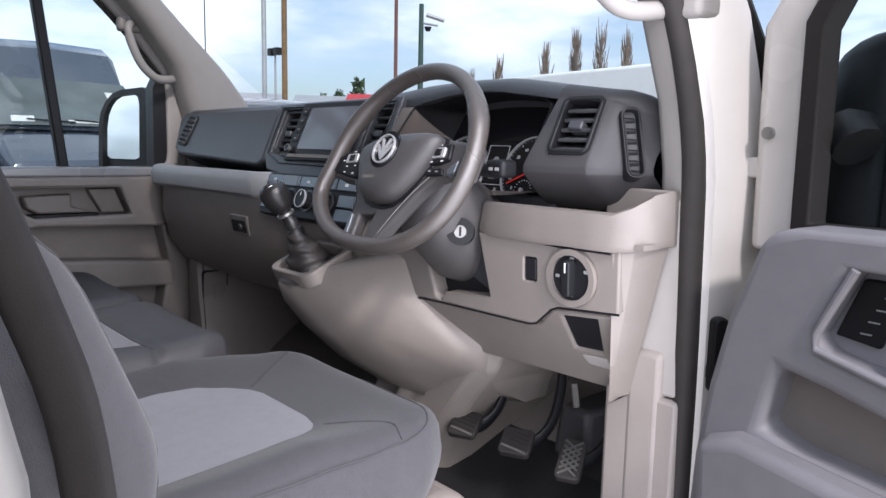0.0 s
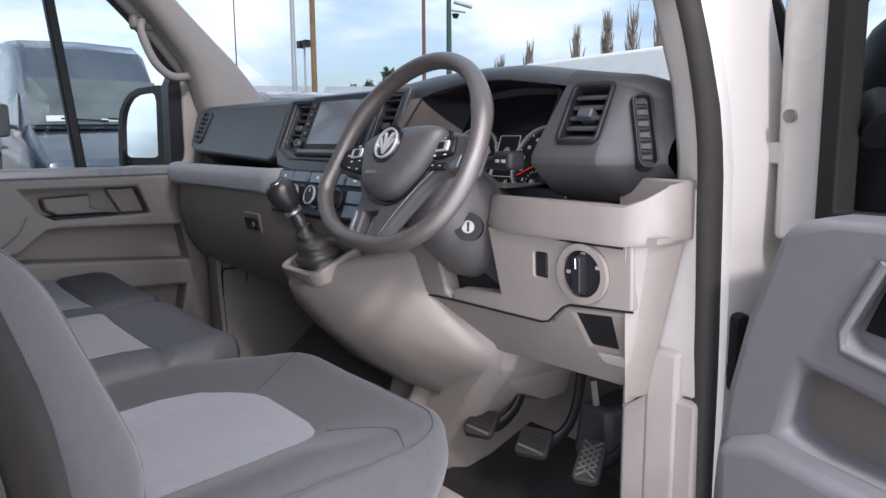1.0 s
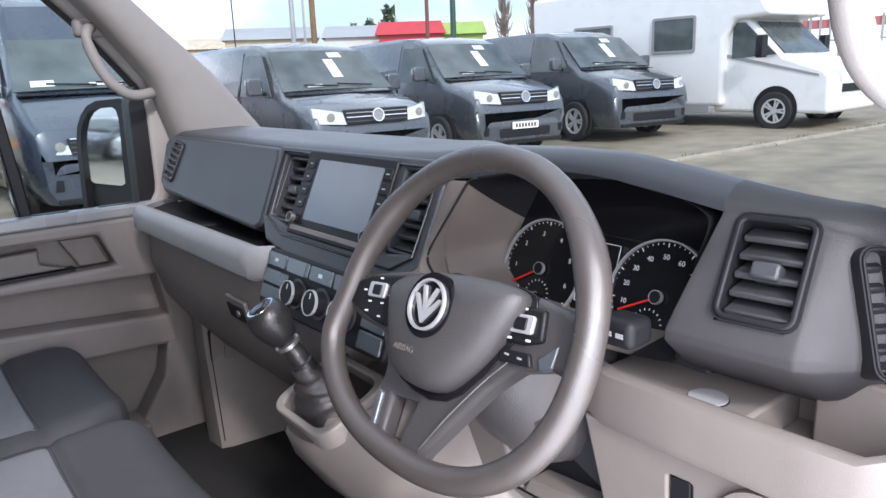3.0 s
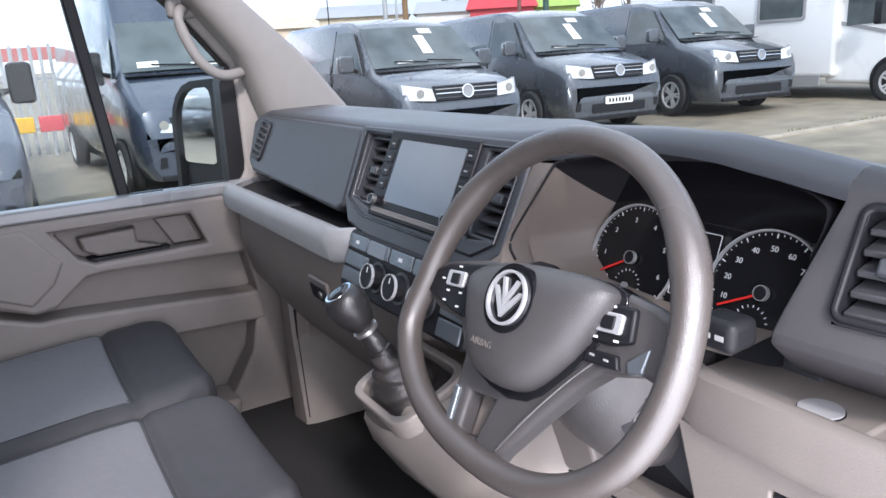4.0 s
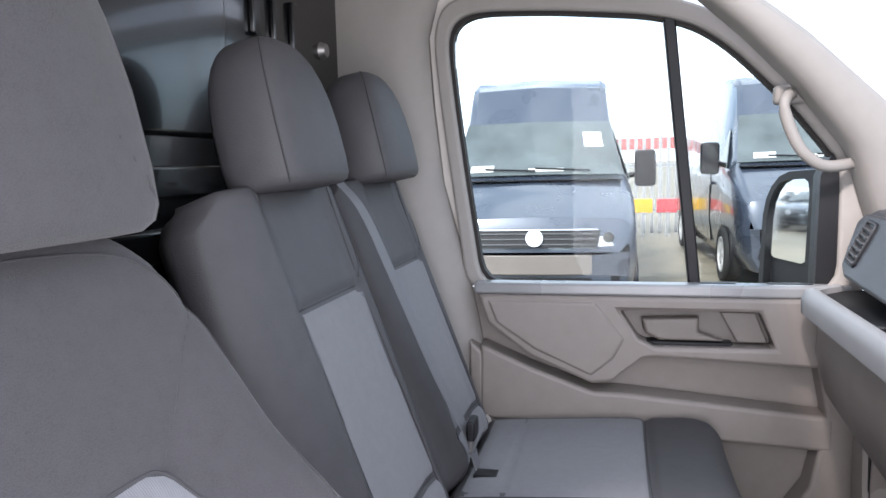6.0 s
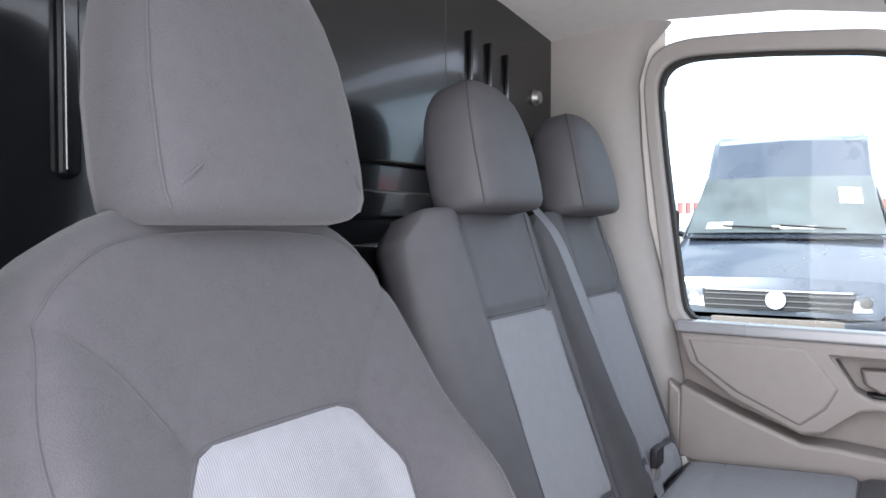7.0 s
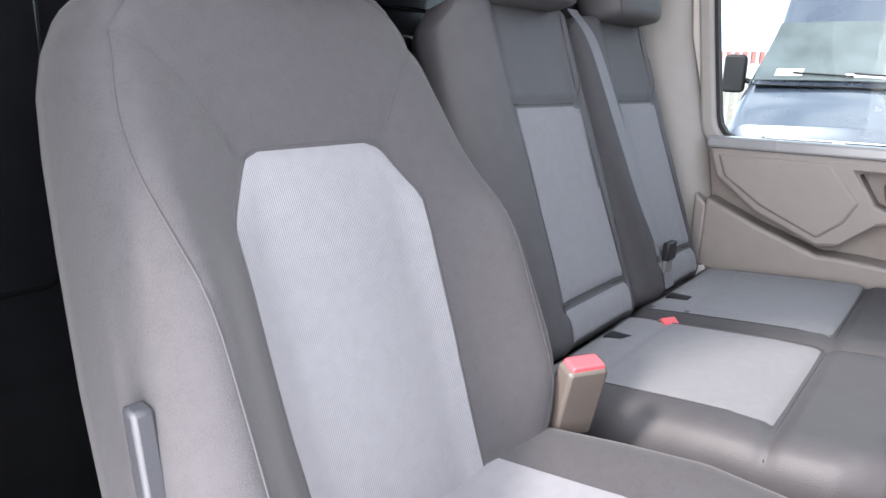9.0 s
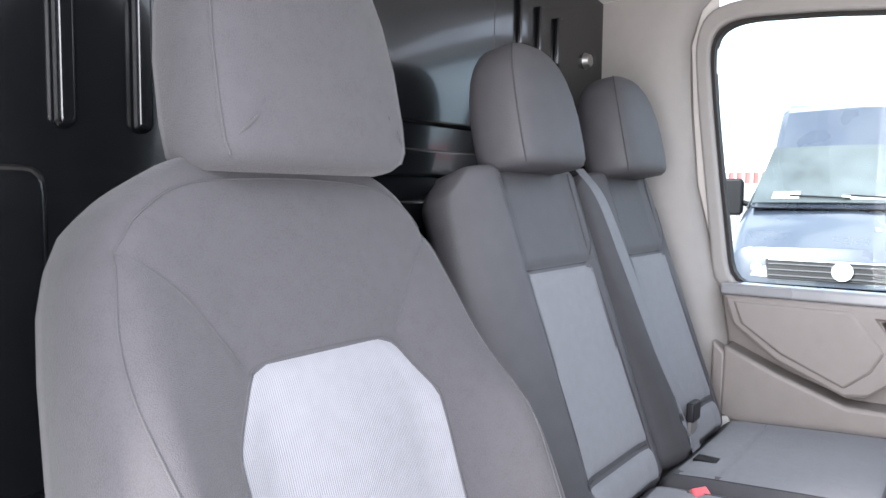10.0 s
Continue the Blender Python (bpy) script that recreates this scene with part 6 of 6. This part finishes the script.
def road_wheel(parent, x, y, r, side):
    """A tyre with a spoked rim; side says which way it faces."""
    m = basis((x, y, r), (0, side, 0), (0, 0, 1))
    w = part("wheel", ring_plate(disc(0, 0, r, 36), disc(0, 0, r * 0.66, 36), -0.20, 0.0, m), M_TYRE, parent)
    soften(w, 0.025, 2)
    part("rim", ring_plate(disc(0, 0, r * 0.66, 36), disc(0, 0, r * 0.58, 36), -0.18, -0.004, m), M_ALLOY, w)
    part("rim_back", plate(disc(0, 0, r * 0.6, 30), -0.06, -0.046, m), M_BLACK, w)
    part("hub_cap", plate(disc(0, 0, r * 0.17, 20), -0.05, -0.012, m, inset=0.01), M_ALLOY, w)
    for k in range(10):
        s = m @ Matrix.Rotation(radians(36 * k + (8 if k % 2 else -8)), 4, "Z")
        part("rim_spoke", plate([(-0.020, r * 0.12), (0.020, r * 0.12), (0.014, r * 0.6), (-0.014, r * 0.6)], -0.046, -0.014, s), M_ALLOY, w)


def van(name, label, m, paint, dims, group, high=False, plate_on=False, notice=False):
    """A panel van: y 0 at the nose and minus to the tail, x to its left, z up from the ground."""
    W, L, H, nose_z, cowl_y, cowl_z, head_y, head_z, badge_z = dims
    t = thing(name, label, "van", m, group=group)
    hw = W / 2

    def section(y, zt, top, waist, pinch=1.0):
        p = [(0.86, 0.24), (0.965, 0.42), (1.0, 0.75)]
        if waist < zt - 0.08:
            p += [(0.985, waist), ((0.985 + top) / 2, (waist + zt) / 2), (top, zt - 0.07), (top - 0.07, zt - 0.015)]
        else:
            p += [(0.985, zt - 0.14), (0.965, zt - 0.08), (0.92, zt - 0.035), (0.85, zt - 0.008)]
        p = [(hw * a * pinch, y, z) for a, z in p]
        return p + [(0, y, zt + 0.015)] + [(-x, yy, z) for x, yy, z in reversed(p)]

    waist = cowl_z - 0.06
    rows = [section(-0.01, nose_z - 0.42, 0, 9, 0.80), section(-0.04, nose_z - 0.16, 0, 9, 0.90), section(-0.10, nose_z - 0.03, 0, 9, 0.95), section(-0.22, nose_z + 0.04, 0, 9, 0.985),
            section(cowl_y * 0.6, (nose_z + cowl_z) / 2 + 0.03, 0, 9), section(cowl_y, cowl_z, 0.80, waist), section((cowl_y + head_y) / 2, (cowl_z + head_z) / 2, 0.80, waist), section(head_y, head_z, 0.79, waist)]
    if high:
        rows += [section(head_y - 0.22, head_z + (H - head_z) * 0.72, 0.76, waist), section(head_y - 0.50, H - 0.03, 0.78, waist), section(head_y - 1.0, H, 0.82, waist)]
    else:
        rows += [section(head_y - 0.35, H - 0.025, 0.80, waist), section(head_y - 0.9, H, 0.82, waist)]
    rows += [section(-L + 0.1, H - 0.02, 0.84, waist), section(-L, H - 0.12, 0.82, waist)]
    soften(part("body", loft(rows), paint, t, angle=32), 0.012, 2, 32)
    # windscreen on the raked front
    n = Vector((0, cowl_z - head_z, cowl_y - head_y)).normalized()
    n = Vector((0, abs(n.y), abs(n.z)))

    def ws_(u, v):
        x = (2 * u - 1) * hw * (0.90 - 0.115 * v)
        y, z = cowl_y + (head_y - cowl_y) * (0.05 + 0.87 * v), cowl_z + (head_z - cowl_z) * (0.05 + 0.87 * v)
        return Vector((x, y, z)) + n * (0.022 + 0.02 * (1 - (2 * u - 1) ** 2))
    part("windscreen", patch(ws_, 10, 6, -0.012 * n), M_CARGLASS, t)
    part("scuttle", patch(lambda u, v: Vector(((2 * u - 1) * hw * 0.88, cowl_y + 0.10 - 0.14 * v, cowl_z - 0.012 + 0.012 * v)) + n * 0.02, 8, 2, -0.012 * n), M_BLACK, t)
    for x0, x1 in ((-0.62, 0.02), (0.02, 0.62)):
        part("wiper", tube([ws_(0.5 + 0.5 * x0, 0.05) + n * 0.02, ws_(0.5 + 0.5 * x1, 0.10) + n * 0.02], 0.010, 6), M_BLACK, t)
    if notice:
        for u0, u1, v0, v1 in ((0.08, 0.20, 0.50, 0.78), (0.76, 0.90, 0.06, 0.18), (0.34, 0.55, 0.05, 0.11)) if high else ((0.40, 0.50, 0.28, 0.75), (0.64, 0.78, 0.06, 0.12), (0.28, 0.42, 0.80, 0.93)):
            part("notice", patch(lambda u, v: ws_(u0 + (u1 - u0) * u, v0 + (v1 - v0) * v) + n * 0.006, 3, 3), M_PAPER, t, "white paper in the windscreen")
    # side glass
    for sg in (-1, 1):
        def sd(y, k):
            top = 0.80
            zt = H if not high else head_z + 0.05
            a = 0.985 + (top - 0.985) * k
            return Vector((sg * (hw * a + 0.012), y, waist + (zt - 0.07 - waist) * k))
        y0, y1 = cowl_y - 0.25, head_y - 0.62
        part("door_glass", patch(lambda u, v: sd(y0 + (y1 - y0) * u - 0.55 * v * (1 - u), 0.06 + 0.78 * v), 6, 4, (-sg * 0.012, 0, 0)), M_CARGLASS, t)
        if not high:
            part("rear_glass", patch(lambda u, v: sd(y1 - 0.12 - 1.25 * u, 0.06 + 0.78 * v), 4, 4, (-sg * 0.012, 0, 0)), M_CARGLASS, t)
        part("door_gap", tube([sd(y1 - 0.05, 0.9), sd(y1 - 0.05, 0.0), (sg * hw * 1.0, y1 - 0.05, 0.75), (sg * hw * 0.97, y1 - 0.05, 0.40)], 0.008, 5), M_BLACK, t)
        part("door_handle", box(sg * hw - 0.02, sg * hw + 0.03, y1 + 0.05, y1 + 0.22, waist - 0.19, waist - 0.15), paint, t)
        mi = part("mirror", plate(rounded(-0.12, 0.12, -0.12 if not high else -0.22, 0.12 if not high else 0.2, 0.05), -0.07, 0.07, basis((sg * (hw + 0.16), cowl_y - 0.42, waist + 0.18), (1, 0, 0), (0, 0, 1)), inset=0.02), M_BLACK if high else paint, t)
        soften(mi, 0.03, 3)
        part("mirror_arm", tube([(sg * hw * 0.95, cowl_y - 0.45, waist + 0.08), (sg * (hw + 0.14), cowl_y - 0.43, waist + 0.12)], 0.03, 8), M_BLACK, t)
        # headlamp wrapped round the corner
        def hl(u, v):
            a = hw * (0.46 + 0.44 * u)
            y = -0.085 - 0.12 * u ** 4
            return Vector((sg * a, y + 0.085, badge_z - 0.085 + 0.19 * v * (0.75 + 0.25 * u) + 0.03 * u)) + Vector((0, -0.05 * v, 0))
        lampb = part("headlamp", patch(hl, 8, 4, (0, -0.07, 0)), M_LAMP, t, "clear headlamp")
        part("lamp_core", plate(disc(0, 0, 0.055, 18), 0, 0.01, basis(hl(0.55, 0.5) + Vector((0, 0.01, 0)), (-1, 0, 0), (0, 0, 1))), M_CHROME, lampb)
        part("fog_recess", plate([(-0.14, -0.06), (0.12, -0.07), (0.14, 0.05), (-0.12, 0.07)], 0, 0.02, basis((sg * hw * 0.68, -0.035, 0.46), (-1, -0.1 * sg, 0), (0, 0, 1))), M_BLACK, t)
        for y in (-1.0, -L + 1.05):
            part("wheel_arch", plate(disc(0, 0, 0.40, 32), -0.02, 0.012, basis((sg * hw * 0.985, y, 0.40), (0, sg, 0), (0, 0, 1))), M_BLACK, t)
            road_wheel(t, sg * (hw * 0.985 + 0.062), y, 0.345, sg)
    # grille with bars and badge
    gz = badge_z
    gw = 0.60 if high else 0.48
    part("grille", plate([(-hw * gw, -0.085), (hw * gw, -0.085), (hw * (gw + 0.03), 0.10), (-hw * (gw + 0.03), 0.10)], -0.02, 0.012, basis((0, -0.012, gz), (-1, 0, 0), (0, -0.25, 1))), M_BLACK, t)
    for k, dz in enumerate((-0.055, 0.0, 0.055, 0.095)):
        part("grille_bar", box(-hw * gw, hw * gw, dz - 0.006, dz + 0.006, 0.010, 0.024, basis((0, -0.012, gz), (-1, 0, 0), (0, -0.25, 1))), M_CHROME if k == (3 if high else 1) else M_STEEL if k == 2 and not high else M_DASH, t)
    bd_ = part("badge", plate(disc(0, 0, 0.085, 32), 0.0, 0.03, basis((0, -0.002, gz + 0.01), (-1, 0, 0), (0, -0.2, 1))), M_STEEL, t, "round silver badge")
    part("badge_ring", ring_plate(disc(0, 0, 0.088, 32), disc(0, 0, 0.074, 32), 0.02, 0.038, basis((0, -0.002, gz + 0.01), (-1, 0, 0), (0, -0.2, 1))), M_CHROME, bd_)
    soften(part("lower_grille", plate(rounded(-hw * 0.52, hw * 0.55, -0.07, 0.07, 0.03), 0, 0.02, basis((0, -0.018, 0.42), (-1, 0, 0), (0, 0, 1))), M_BLACK, t), 0.006)
    if high:
        soften(part("bumper", patch(lambda u, v: Vector(((2 * u - 1) * hw * 0.93, 0.035 - 0.22 * abs(2 * u - 1) ** 3, 0.52 + 0.20 * v)), 14, 2, (0, -0.06, 0)), M_DASH_LOW, t, "grey plastic bumper"), 0.01)
    soften(part("bumper_lip", plate(rounded(-hw * 0.8, hw * 0.8, -0.03, 0.03, 0.02), -0.03, 0.035, basis((0, -0.02, 0.28), (-1, 0, 0), (0, 0, 1))), M_BLACK, t), 0.01)
    if plate_on:
        pl = part("number_plate", plate(rounded(-0.26, 0.26, -0.055, 0.055, 0.01), 0, 0.012, basis((0, 0.012, badge_z - 0.42), (-1, 0, 0), (0, 0, 1))), M_PLATE, t, "white number plate")
        for k in range(7):
            part("plate_bar", box(-0.20 + 0.062 * k, -0.165 + 0.062 * k, -0.03, 0.03, 0.012, 0.0135, basis((0, 0.012, badge_z - 0.42), (-1, 0, 0), (0, 0, 1))), M_BLACK, pl)
    return t


def parked(x, y, face, z=None):
    """A pose on the yard with the nose at x, y and its front turned to the angle face (0: along +x)."""
    return pose(x, y, rise(y) if z is None else z, 0, 0, face - 90)


SMALL = (1.90, 4.9, 1.98, 1.02, -0.95, 1.24, -1.72, 1.86, 0.95)
LARGE = (2.10, 6.0, 2.70, 1.12, -0.80, 1.46, -1.48, 2.16, 0.88)
for k, (x, y, face) in enumerate(((-6.98, 5.87, -3), (-7.2, 8.8, -6), (-6.75, 11.57, -8))):
    van("parked_van", ("dark grey passenger van parked in the yard", "dark grey van with a white number plate", "dark grey passenger van beside a motorhome")[k], parked(x, y, face), M_VANGREY, SMALL, "dark vans in a row", plate_on=k == 1, notice=True)
for k, (x, y, face) in enumerate(((-6.45, -0.22, 4), (-8.0, 3.02, 2.5))):
    van("high_roof_van", "blue grey high roof panel van with notices in the windscreen" if k == 0 else "blue grey high roof panel van with tall side", parked(x, y, face), M_VANBLUE, LARGE, "high roof vans", high=True, notice=True)


COMPACT = (1.76, 4.2, 1.50, 0.80, -1.0, 1.0, -1.75, 1.42, 0.66)
for k, (x, y, paint, words) in enumerate(((-10.5, -16.0, M_MOTORHOME, "white"), (-13.2, -16.6, M_BRICKRED, "red"), (-16.0, -17.0, M_MOTORHOME, "white"), (-19.0, -17.6, M_VANGREY, "dark grey"), (-22.0, -18.2, M_MOTORHOME, "white"), (-25.0, -19, M_VANBLUE, "blue grey"))):
    van("parked_car", words + " car parked at the back of the yard", parked(x, y, 80), paint, COMPACT, "cars at the back of the yard")


def motorhome(m):
    """A white coach-built motorhome: y 0 at the nose, minus to the tail."""
    t = thing("motorhome", "white coach-built motorhome with dark side windows", "motorhome", m)
    cab = [(0.0, 0.95), (-0.12, 1.08), (-0.85, 1.32), (-1.55, 2.0), (-1.75, 2.15), (-2.2, 2.15), (-2.2, 0.30), (0.0, 0.30)]
    side = basis((0, 0, 0), (0, 1, 0), (0, 0, 1))
    soften(part("cab", plate([(y, z) for y, z in cab], -0.98, 0.98, side), M_MOTORHOME, t), 0.07, 3)
    house = [(-1.15, 2.25), (-1.05, 2.05), (-1.75, 2.0), (-1.95, 1.7), (-1.95, 0.42), (-6.9, 0.42), (-6.95, 2.80), (-2.0, 2.88), (-1.45, 2.68)]
    soften(part("living_box", plate(house, -1.13, 1.13, side), M_MOTORHOME, t), 0.08, 3)
    for sg in (-1, 1):
        f = basis((sg * 1.135, 0, 0), (0, sg, 0), (0, 0, 1))
        for y0, y1, z0, z1 in ((-3.5, -2.6, 1.5, 2.1), (-5.6, -4.6, 1.5, 2.05)):
            q = sorted((y0 * sg, y1 * sg))
            w = part("window_frame", ring_plate(rounded(q[0] - 0.05, q[1] + 0.05, z0 - 0.05, z1 + 0.05, 0.06), rounded(q[0], q[1], z0, z1, 0.04), -0.01, 0.02, f), M_GREY, t)
            part("pane", plate(rounded(q[0], q[1], z0, z1, 0.04), -0.01, 0.008, f), M_CARGLASS, w)
        g = basis((sg * 0.985, 0, 0), (0, sg, 0), (0, 0, 1))
        part("door_glass", plate([(sg * -0.98, 1.35), (sg * -1.85, 1.30), (sg * -1.85, 1.95), (sg * -1.62, 1.95)], -0.01, 0.01, g), M_CARGLASS, t)
        part("mirror", plate(rounded(-0.1, 0.1, -0.2, 0.2, 0.05), -0.06, 0.06, basis((sg * 1.22, -1.15, 1.5), (1, 0, 0), (0, 0, 1))), M_BLACK, t)
        part("stripe", plate([(sg * -2.1, 1.35), (sg * -0.2, 0.95), (sg * -0.2, 0.99), (sg * -2.1, 1.42)], -0.01, 0.006, g), M_GREY, t)
        part("skirt", box(sg * 1.10, sg * 1.14, -6.9, -2.2, 0.28, 0.45), M_GREY, t)
        part("headlamp", patch(lambda u, v: Vector((sg * (0.55 + 0.40 * u), 0.01 - 0.25 * u ** 2, 0.82 + 0.20 * v + 0.05 * u)), 5, 3, (0, -0.05, 0)), M_LAMP, t)
        for y in (-0.95, -4.9):
            part("wheel_arch", plate(disc(0, 0, 0.41, 30), -0.02, 0.012, basis((sg * (0.985 if y > -2 else 1.135), y, 0.38), (0, sg, 0), (0, 0, 1))), M_BLACK, t)
            road_wheel(t, sg * (1.045 if y > -2 else 1.195), y, 0.34, sg)
    part("windscreen", patch(lambda u, v: Vector(((2 * u - 1) * (0.90 - 0.08 * v), -0.85 - 0.70 * (0.06 + 0.85 * v) + 0.02, 1.32 + 0.68 * (0.06 + 0.85 * v) + 0.02)), 6, 4, (0, -0.01, -0.01)), M_CARGLASS, t)
    part("grille", box(-0.5, 0.5, -0.02, 0.02, 0.66, 0.80), M_BLACK, t)
    return t


motorhome(pose(-4.75, 14.75, rise(14.7) - 0.05, 0, 0, -90))

# poles, lamps and cables
def pole(x, y, h, r, mat, label):
    t = thing("pole", label, "pole", pose(x, y, rise(y)))
    part("shaft", tube([(0, 0, 0), (0, 0, h * 0.5), (0, 0, h)], [r, r * 0.9, r * 0.75], 10), mat, t)
    return t


pole(-22.9, 14.0, 16, 0.11, M_WOODPOLE, "tall brown timber pole by the yard")
p = pole(-25.0, 14.3, 15, 0.10, M_GALV, "tall grey steel lamp pole")
part("lamp_head", box(-1.2, 0.0, -0.15, 0.15, 14.8, 15.0), M_GALV, p)
pole(-19.1, 16.2, 15, 0.07, M_REDPOLE, "thin red brown steel pole")
p = pole(-19.3, 17.5, 6.0, 0.115, M_GREENPOLE, "dark green pole carrying a security camera")
part("camera_arm", tube([(0, 0, 5.35), (0.45, 0.40, 5.25)], 0.04, 8), M_GALV, p)
part("camera_case", tube([(0.15, 0.12, 5.62), (0.62, 0.55, 5.42)], 0.07, 8), M_GALV, p)
part("camera_dome", tube([(0.2, 0.15, 5.2), (0.2, 0.15, 5.05)], [0.14, 0.08], 10), M_BLACK, p)
p = pole(-28.3, 16.6, 5.0, 0.06, M_GALV, "short grey floodlight pole")
for dx in (-0.35, 0.15):
    part("floodlight", box(dx, dx + 0.3, -0.2, 0.1, 4.85, 5.15), M_BLACK, p)
p = pole(-27.0, 12.8, 18, 0.025, M_BLACK, "thin dark aerial mast")

# low buildings beyond the yard
def building(x, y, w, d, h, face, mat, label, roof, bays):
    t = thing("building", label, "building", pose(x, y, rise(y), 0, 0, face))
    part("wall", box(-w / 2, w / 2, -d / 2, d / 2, 0, h), mat, t)
    part("roof", loft([[(-w / 2 - 0.3, -d / 2 - 0.3, h), (w / 2 + 0.3, -d / 2 - 0.3, h), (w / 2 + 0.3, d / 2 + 0.3, h), (-w / 2 - 0.3, d / 2 + 0.3, h)], [(-w / 2, -d / 4, h + 0.9), (w / 2, -d / 4, h + 0.9), (w / 2, d / 4, h + 0.9), (-w / 2, d / 4, h + 0.9)]]), roof, t)
    for k in range(bays):
        x0 = -w / 2 + w * (k + 0.25) / bays
        wn = part("window", box(x0, x0 + w * 0.5 / bays, -d / 2 - 0.06, -d / 2 + 0.02, h * 0.45, h * 0.78), M_PAPER, t)
        part("pane", box(x0 + 0.1, x0 + w * 0.5 / bays - 0.1, -d / 2 - 0.08, -d / 2, h * 0.48, h * 0.75), M_CARGLASS, wn)


building(-42.7, 33, 4.4, 3, 3.3, 54, M_BRICKRED, "low red clad unit beyond the yard", M_BRICKRED, 3)
building(-43, 37.6, 4.0, 3, 3.2, 49, M_GREEN, "low lime green clad unit beyond the yard", M_GREEN, 2)
building(-52.5, 27, 6.5, 6, 3.6, 62, M_CREAM, "cream walled workshop with a flat roof", M_GALV, 3)
building(-49, 33, 5.5, 6, 3.4, 57, M_PAPER, "white walled workshop beyond the yard", M_GALV, 3)
building(-62, 24, 10, 6, 3.4, 66, M_CREAM, "cream brick shed with an open front", M_CREAM, 3)

# palisade fence with a red rail
fence = thing("fence", "grey palisade fence with a red band along its top", "fence", kind="structure")
for (x0, y0), (x1, y1), n in (((-16, -14), (-16, 5), 110), ((-14, 22), (24, 34), 150)):
    for k in range(n):
        u = k / (n - 1)
        x, y = x0 + (x1 - x0) * u, y0 + (y1 - y0) * u
        part("pale", box(-0.035, 0.035, -0.02, 0.02, 0, 2.12 + 0.05 * (k % 2), pose(x, y, rise(y), 0, 0, math.degrees(math.atan2(y1 - y0, x1 - x0)))), M_GALV, fence)
    for z, mat, hgt in ((0.4, M_GALV, 0.06), (1.4, M_GALV, 0.06), (1.78, M_FADEDRED, 0.26)):
        length = math.hypot(x1 - x0, y1 - y0)
        part("rail", box(0, length, 0.02, 0.06, z, z + hgt, pose(x0, y0, rise(y0), 0, -math.degrees(math.atan2(rise(y1) - rise(y0), length)), math.degrees(math.atan2(y1 - y0, x1 - x0)))), mat, fence)
for k in range(7):
    b_ = thing("barrier", "orange and yellow striped barrier by the fence", "barrier", pose(-15.2, -0.6 + 0.5 * k, 0), group="striped barriers")
    soften(part("panel", box(-0.03, 0.03, 0, 0.42, 0.55, 0.85), M_YELLOW if k % 2 else M_RED, b_), 0.02)
    part("leg", box(-0.03, 0.03, 0.19, 0.23, 0, 0.56), M_GALV, b_)


# bare poplars far off, and a few evergreens
def poplar(x, y, h, w, seed):
    rnd = random.Random(seed)
    t = thing("poplar_tree", "bare winter poplar with upright twigs", "tree", pose(x, y, rise(y)), group="bare poplars")
    part("trunk", tube([(0, 0, 0), (0.1, 0, h * 0.4), (0, 0.1, h)], [0.35, 0.2, 0.03], 8), M_BARK, t)
    bm = bmesh.new()
    for k in range(150):
        z0 = h * rnd.uniform(0.12, 0.85)
        a = rnd.uniform(0, 6.28)
        r = w * rnd.uniform(0.25, 1.0) * math.sin(math.pi * min(0.95, 0.25 + 0.7 * z0 / h))
        ln = h * rnd.uniform(0.10, 0.26)
        mid = Vector((math.cos(a) * r * 0.7, math.sin(a) * r * 0.7, z0 + ln * 0.4))
        tube([(0, 0, z0), mid, (math.cos(a) * r, math.sin(a) * r, z0 + ln)], [0.10, 0.08, 0.03], 4, bm=bm)
    part("crown", bm, M_BARK, t)


for k, (x, y, h, w) in enumerate(((-78, 76, 11, 1.5), (-75, 79, 12.8, 1.4), (-70, 83.6, 15, 1.5), (-66.8, 86.3, 17, 1.4), (-64, 88.5, 17, 1.5), (-61, 90.5, 16.6, 1.5), (-52, 95, 17, 1.5), (-46, 98, 16, 1.5), (-40, 100, 17, 1.5))):
    poplar(x, y, h, w, k)


def evergreen(x, y, h, seed):
    rnd = random.Random(seed)
    t = thing("evergreen_tree", "small dark evergreen tree beyond the yard", "tree", pose(x, y, rise(y)), group="evergreens")
    part("trunk", tube([(0, 0, 0), (0, 0, h)], [0.18, 0.03], 7), M_BARK, t)
    bm = bmesh.new()
    for k in range(420):
        z = h * rnd.uniform(0.18, 1.0)
        r = 0.30 * h * (1.05 - z / h) * rnd.uniform(0.3, 1.1) + 0.1
        a = rnd.uniform(0, 6.28)
        c = Vector((math.cos(a) * r, math.sin(a) * r, z + rnd.uniform(-0.2, 0.2)))
        s = rnd.uniform(0.18, 0.42)
        vs = [bm.verts.new(c + Vector((rnd.uniform(-s, s), rnd.uniform(-s, s), rnd.uniform(-s, s)))) for _ in range(3)]
        bm.faces.new(vs)
    part("crown", bm, M_LEAF, t)


for k, (x, y, h) in enumerate(((-47.6, 34.6, 5.6), (-49.5, 32.6, 4.4), (-48.8, 33.6, 4.8))):
    evergreen(x, y, h, 20 + k)
